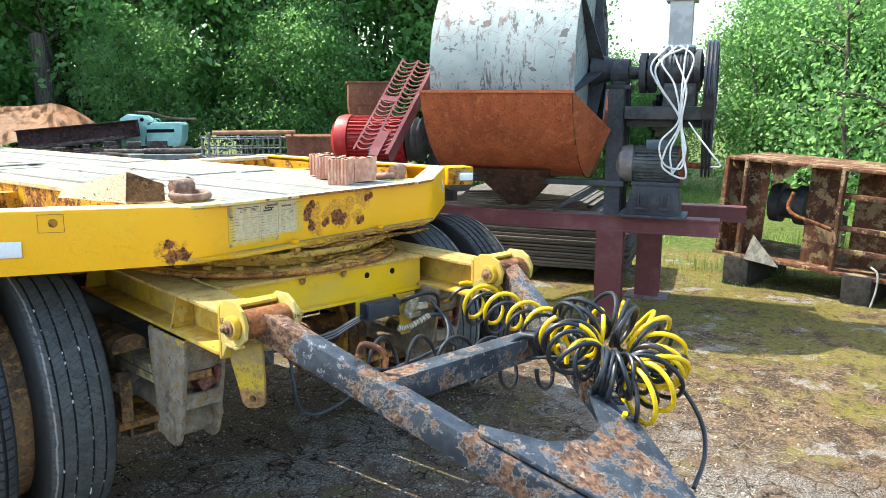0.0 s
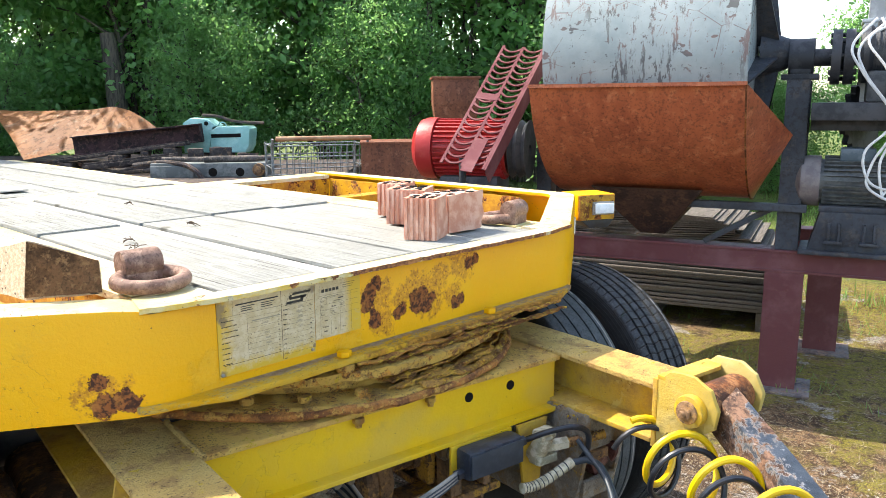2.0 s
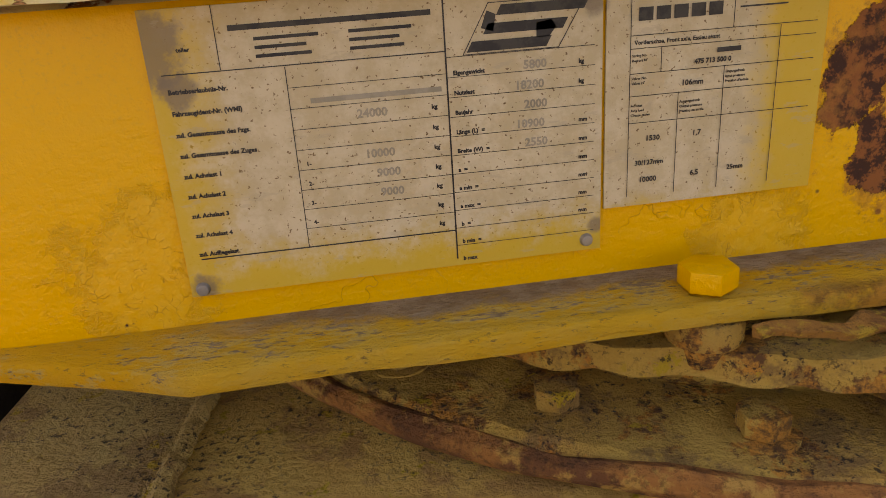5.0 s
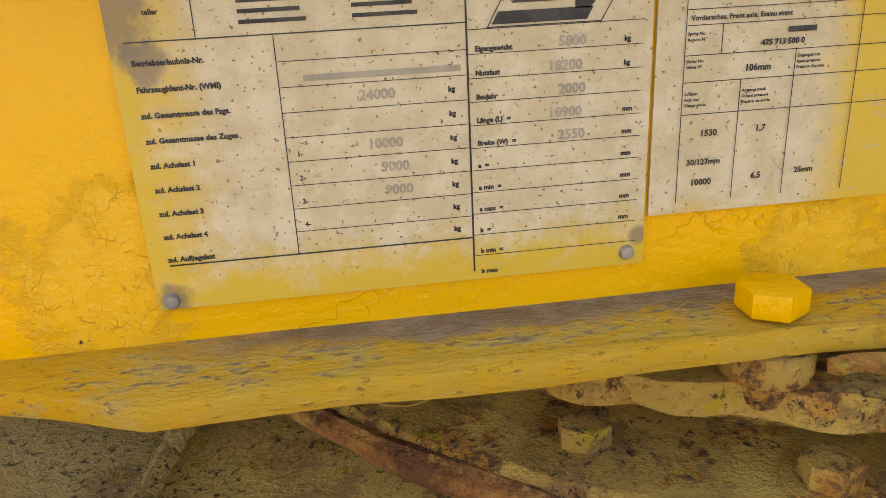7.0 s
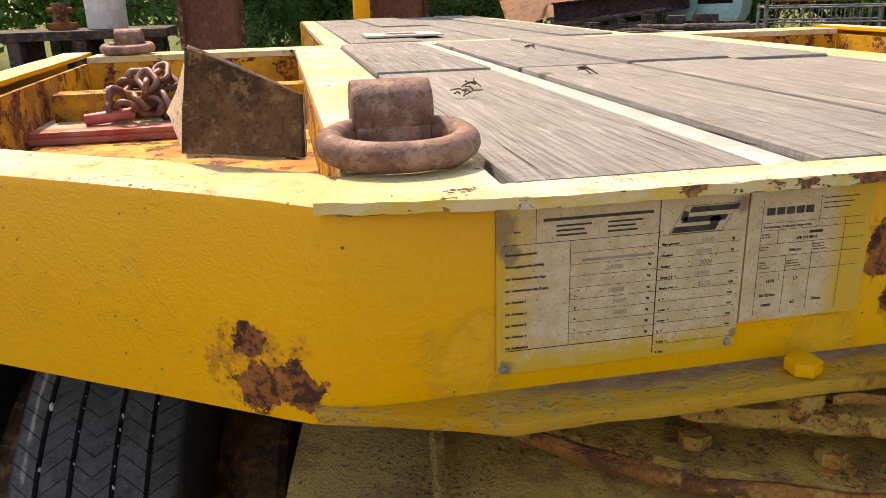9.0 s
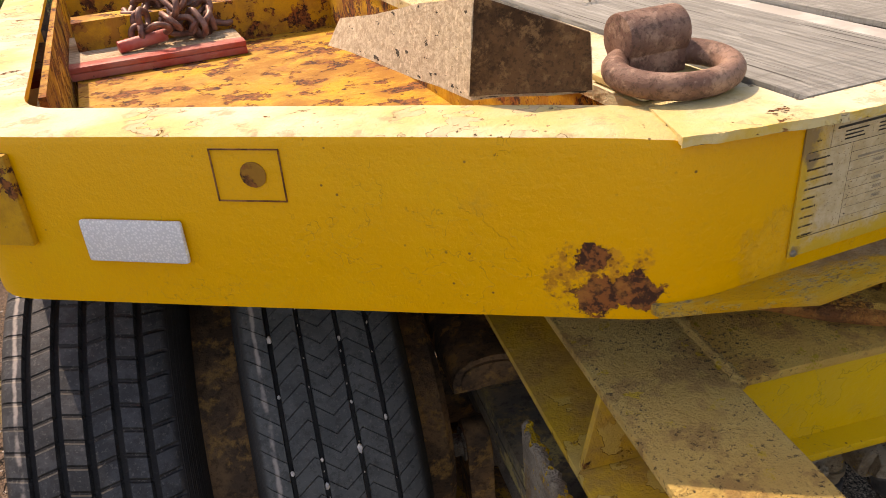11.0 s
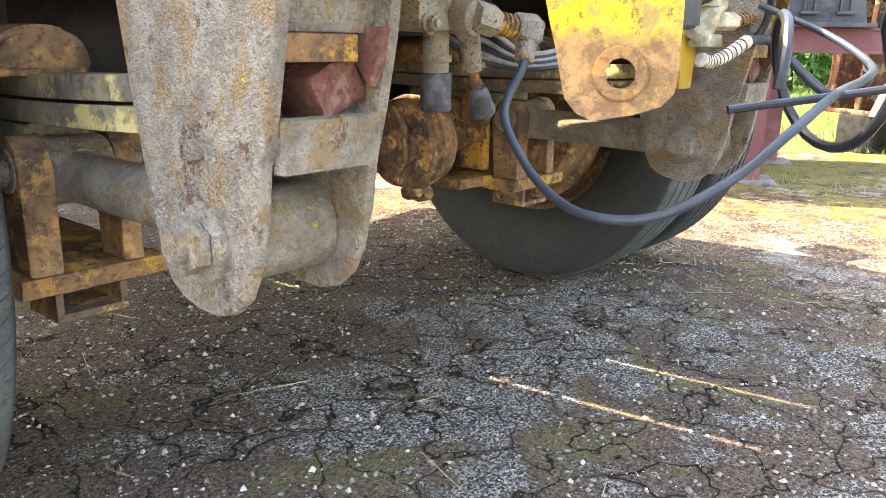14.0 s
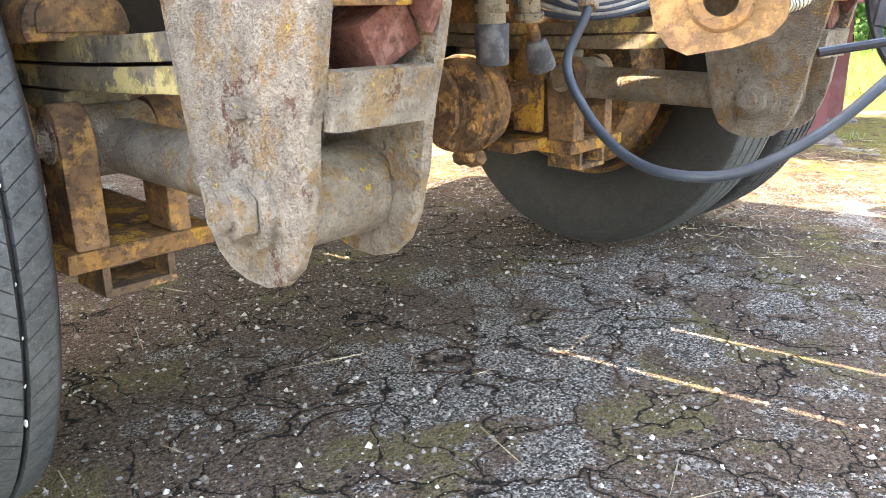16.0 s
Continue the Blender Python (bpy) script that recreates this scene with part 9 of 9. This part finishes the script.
# ---------------- trees ----------------
def leaf_material(name, a, b, c):
    k = Tree(name)
    geo = k.n.new("ShaderNodeNewGeometry")
    col = k.mix(geo.outputs["Random Per Island"], a, b)
    col = k.mix(k.step(k.noise(1.1, 3, 0.5), 0.45, 0.65), col, c)
    k.done(col, 0.42, 0.0, None, 0.5)
    tr = k.n.new("ShaderNodeBsdfTranslucent")
    k.l.new(k.mix(0.5, col, (0.40, 0.70, 0.22)), tr.inputs[0])
    mx = k.n.new("ShaderNodeMixShader")
    mx.inputs[0].default_value = 0.66
    out = k.n["Material Output"]
    k.l.new(k.b.outputs[0], mx.inputs[1])
    k.l.new(tr.outputs[0], mx.inputs[2])
    k.l.new(mx.outputs[0], out.inputs[0])
    return k.m


M_LEAF = leaf_material("green_leaves", (0.085, 0.225, 0.072), (0.23, 0.44, 0.15), (0.13, 0.31, 0.095))
M_LEAF2 = leaf_material("light_green_leaves", (0.060, 0.165, 0.055), (0.145, 0.285, 0.11), (0.10, 0.22, 0.075))
M_BARK = plain("grey_brown_bark", (0.055, 0.045, 0.035), (0.13, 0.11, 0.085), 9, 0.95, 0, 0.8, dist=0.02, stretch=(3, 3, 0.5))


def leaf_cloud(centres, per, size, seed, spread):
    """Many small folded leaves round the given twig ends."""
    rg = np.random.RandomState(seed)
    n = len(centres) * per
    c = np.repeat(np.array(centres), per, axis=0)
    off = rg.normal(0, 1, (n, 3)) * spread * np.array([1, 1, 0.75])
    p = c + off
    ax = rg.normal(0, 1, (n, 3))
    ax[:, 2] -= 0.6
    ax /= np.linalg.norm(ax, axis=1)[:, None]
    nr = rg.normal(0, 1, (n, 3))
    nr[:, 2] += 0.9
    sd = np.cross(ax, nr)
    sd /= np.linalg.norm(sd, axis=1)[:, None]
    L = size * rg.uniform(0.6, 1.25, (n, 1))
    v = np.stack([p, p + ax * L * 0.45 + sd * L * 0.30, p + ax * L, p + ax * L * 0.45 - sd * L * 0.30], axis=1).reshape(-1, 3)
    f = np.arange(n * 4).reshape(-1, 4)
    return v, f


def make_tree(name, label, seed, height, radius, stems, leaf, size, per, base=0.8, clusters=230):
    rnd = random.Random(seed)
    t = thing(name, label, "tree", group="trees round the yard")
    bm = B()
    ends = []
    for s in range(stems):
        a = rnd.uniform(0, 6.28)
        lean = rnd.uniform(0.03, 0.16) * (1.5 if stems > 1 else 0.4)
        h = height * rnd.uniform(0.75, 0.95)
        base_p = Vector((0.5 * math.cos(a) * (stems > 1), 0.5 * math.sin(a) * (stems > 1), -0.05))
        pts = [base_p + Vector((lean * h * k * k * math.cos(a) + 0.08 * noise.noise(Vector((k * 3, s, seed))), lean * h * k * k * math.sin(a) + 0.08 * noise.noise(Vector((k * 3, s + 9, seed))), h * k)) for k in [i / 9 for i in range(10)]]
        r0 = rnd.uniform(0.06, 0.11) if stems > 1 else 0.16
        for i in range(9):
            rod(bm, pts[i], pts[i + 1], r0 * (1 - i / 9.5), r0 * (1 - (i + 1) / 9.5), seg=8)
        for b in range(9):
            k = rnd.uniform(0.15, 0.95)
            st = pts[int(k * 9)]
            a2 = rnd.uniform(0, 6.28)
            ln = radius * rnd.uniform(0.5, 1.0) * (1.15 - 0.6 * k)
            en = st + Vector((math.cos(a2) * ln, math.sin(a2) * ln, ln * rnd.uniform(0.2, 0.7)))
            mid = st.lerp(en, 0.5) + Vector((0, 0, 0.1 * ln))
            rod(bm, st, mid, 0.032, 0.02, seg=6), rod(bm, mid, en, 0.02, 0.007, seg=6)
            ends += [st.lerp(en, q) for q in (0.5, 0.75, 1.0)]
    part("trunk", bm, M_BARK, t, "grey-brown branching trunk")
    while len(ends) < clusters:
        u, w = rnd.random(), rnd.uniform(0, 6.28)
        z = base + (height - base) * rnd.random() ** 0.9
        env = radius * (0.55 + 0.45 * math.sin(math.pi * min(1, (z - base) / (height - base) * 0.9 + 0.12)))
        rr = env * math.sqrt(rnd.uniform(0.15, 1.0)) * (1 + 0.35 * noise.noise(Vector((math.cos(w) * 1.5, math.sin(w) * 1.5, z * 0.6 + seed))))
        ends.append(Vector((rr * math.cos(w), rr * math.sin(w), z)))
    v, f = leaf_cloud([tuple(e) for e in ends], per, size, seed, 0.30)
    me = bpy.data.meshes.new("crown")
    me.from_pydata(v.tolist(), [], f.tolist())
    me.materials.append(leaf)
    ob = new("crown", me)
    ob.parent = t
    ob["label"] = "leafy crown of small leaves"
    return t


t1 = make_tree("tree", "tall leafy green tree at the edge of the yard", 1, 9.5, 2.3, 4, M_LEAF, 0.17, 66, 1.3, 190)
t2 = make_tree("tree", "many-stemmed leafy green tree with dark lower stems", 2, 8.5, 2.1, 12, M_LEAF, 0.16, 60, 2.0, 190)
t3 = make_tree("tree", "light green bushy tree in the sun", 3, 5.2, 1.7, 4, M_LEAF2, 0.10, 130, 0.3, 230)
t4 = make_tree("tree", "young light green tree with large leaves", 4, 4.6, 1.1, 2, M_LEAF2, 0.082, 80, 0.5, 120)
rnd = random.Random(77)
spots = [(-9.5, 15.5), (-6.8, 14.6), (-4.2, 15.6), (-1.6, 14.4), (0.6, 15.4), (2.6, 14.0), (4.4, 14.8), (5.9, 12.9), (7.6, 12.6), (8.6, 10.6), (10.2, 9.6), (11.6, 8.4),
         (-8, 18.5), (-5, 18.0), (-2.5, 18.6), (0.5, 18.2), (3.5, 17.6), (6.3, 16.4), (8.8, 15.0), (10.8, 12.8), (12.8, 10.4), (14.4, 9.8)]
for i, (x, y) in enumerate(spots):
    src = (t1, t2)[i % 2]
    m = pose(x + rnd.uniform(-0.3, 0.3), y, 0, 0, 0, rnd.uniform(0, 360)) @ Matrix.Scale(rnd.uniform(0.9, 1.12), 4)
    if i < 2:
        src.matrix_basis = m
    else:
        c = copy_thing(src, m)
        c.scale = [m.to_scale().x] * 3
bush = [(12.5, 1.55, 0.75), (13.6, 0.2, 0.8), (15.5, 1.6, 0.8), (12.2, -1.4, 0.9), (9.6, 5.2, 0.8), (13.8, -3.2, 1.1), (12.5, -5.5, 1.2), (17.5, 3.0, 0.8), (18.5, 0.6, 0.9), (13.2, 5.0, 0.5), (12.6, 3.9, 0.42)]
for i, (x, y, s) in enumerate(bush):
    if i == 0:
        t3.matrix_basis = pose(x, y, 0, 0, 0, 40) @ Matrix.Scale(s, 4)
    else:
        c = copy_thing(t3, pose(x, y, 0, 0, 0, 67 * i))
        c.scale = (s, s, s)
t4.matrix_basis = pose(7.5, -0.85, 0, 0, 0, 10) @ Matrix.Scale(0.85, 4)
for x, y, s, a in ((7.7, -2.3, 1.0, 120), (5.9, 10.6, 0.6, 200), (2.4, 11.8, 0.55, 30), (-1.0, 12.2, 0.6, 100), (7.8, 8.6, 0.65, 80)):
    c = copy_thing(t4 if x > 6.5 and y < 0 else t3, pose(x, y, 0, 0, 0, a))
    c.scale = (s, s, s)
bm = B()
rod(bm, (0, 0, -0.05), (-0.06, 0, 1.6), 0.20, 0.17, seg=18)
rod(bm, (-0.06, 0, 1.6), (-0.14, 0, 2.75), 0.17, 0.13, seg=18)
rough_up(bm, 0.02, 3)
solo("bare_tree", bm, M_BARK, "bare broken tree stem standing before the leaves", "tree", pose(5.0, 12.4, 0))

# low weeds and dry straw on the ground
def blades(name, label, mat, area, count, h, w, seed, flat=0.3):
    rg = np.random.RandomState(seed)
    x0, x1, y0, y1 = area
    p = np.stack([rg.uniform(x0, x1, count), rg.uniform(y0, y1, count), np.full(count, 0.0)], axis=1)
    keep = [noise.noise(Vector((a * 0.9, b * 0.9, seed))) > -0.05 for a, b, _ in p]
    p = p[np.array(keep)]
    n = len(p)
    an = rg.uniform(0, 6.28, n)
    tilt = rg.uniform(0.2, 1.0, n) if flat < 0.9 else rg.uniform(1.40, 1.55, n)
    L = h * rg.uniform(0.5, 1.3, n)
    d = np.stack([np.cos(an) * np.sin(tilt), np.sin(an) * np.sin(tilt), np.cos(tilt)], axis=1)
    s = np.stack([-np.sin(an), np.cos(an), np.zeros(n)], axis=1) * w
    v = np.stack([p - s, p + s, p + d * L[:, None] * 0.6 + s * 0.7, p + d * L[:, None] + np.array([0, 0, 0.003]), p + d * L[:, None] * 0.6 - s * 0.7], axis=1).reshape(-1, 3)
    v[:, 2] += 0.008
    f = [tuple(range(5 * i, 5 * i + 5)) for i in range(n)]
    me = bpy.data.meshes.new(name)
    me.from_pydata(v.tolist(), [], f)
    me.materials.append(mat)
    return tagged(new(name, me), label, "grass" if flat < 0.9 else "straw", kind="stuff")


M_GRASS = leaf_material("grass_blades", (0.06, 0.12, 0.02), (0.16, 0.22, 0.05), (0.20, 0.20, 0.06))
M_STRAW = plain("dry_straw", (0.30, 0.23, 0.13), (0.48, 0.40, 0.26), 30, 0.85, rand=False)
blades("grass", "short green grass and weeds at the yard's edge", M_GRASS, (5.2, 13.0, -6.0, 9.0), 26000, 0.13, 0.004, 4)
blades("grass", "tufts of green weeds behind the machine", M_GRASS, (3.0, 5.6, -0.4, 4.5), 2200, 0.05, 0.003, 6)
blades("grass", "weeds along the tree line", M_GRASS, (-9.0, 8.0, 9.0, 14.0), 22000, 0.22, 0.006, 5)
blades("straw", "scattered dry straw and stalks on the ground", M_STRAW, (0.9, 5.5, -3.6, 2.2), 5200, 0.07, 0.0011, 7, 1.0)
blades("straw", "few pale stalks on the asphalt below the trailer", M_STRAW, (-1.2, 1.5, -1.2, 1.2), 70, 0.16, 0.0012, 9, 1.0)
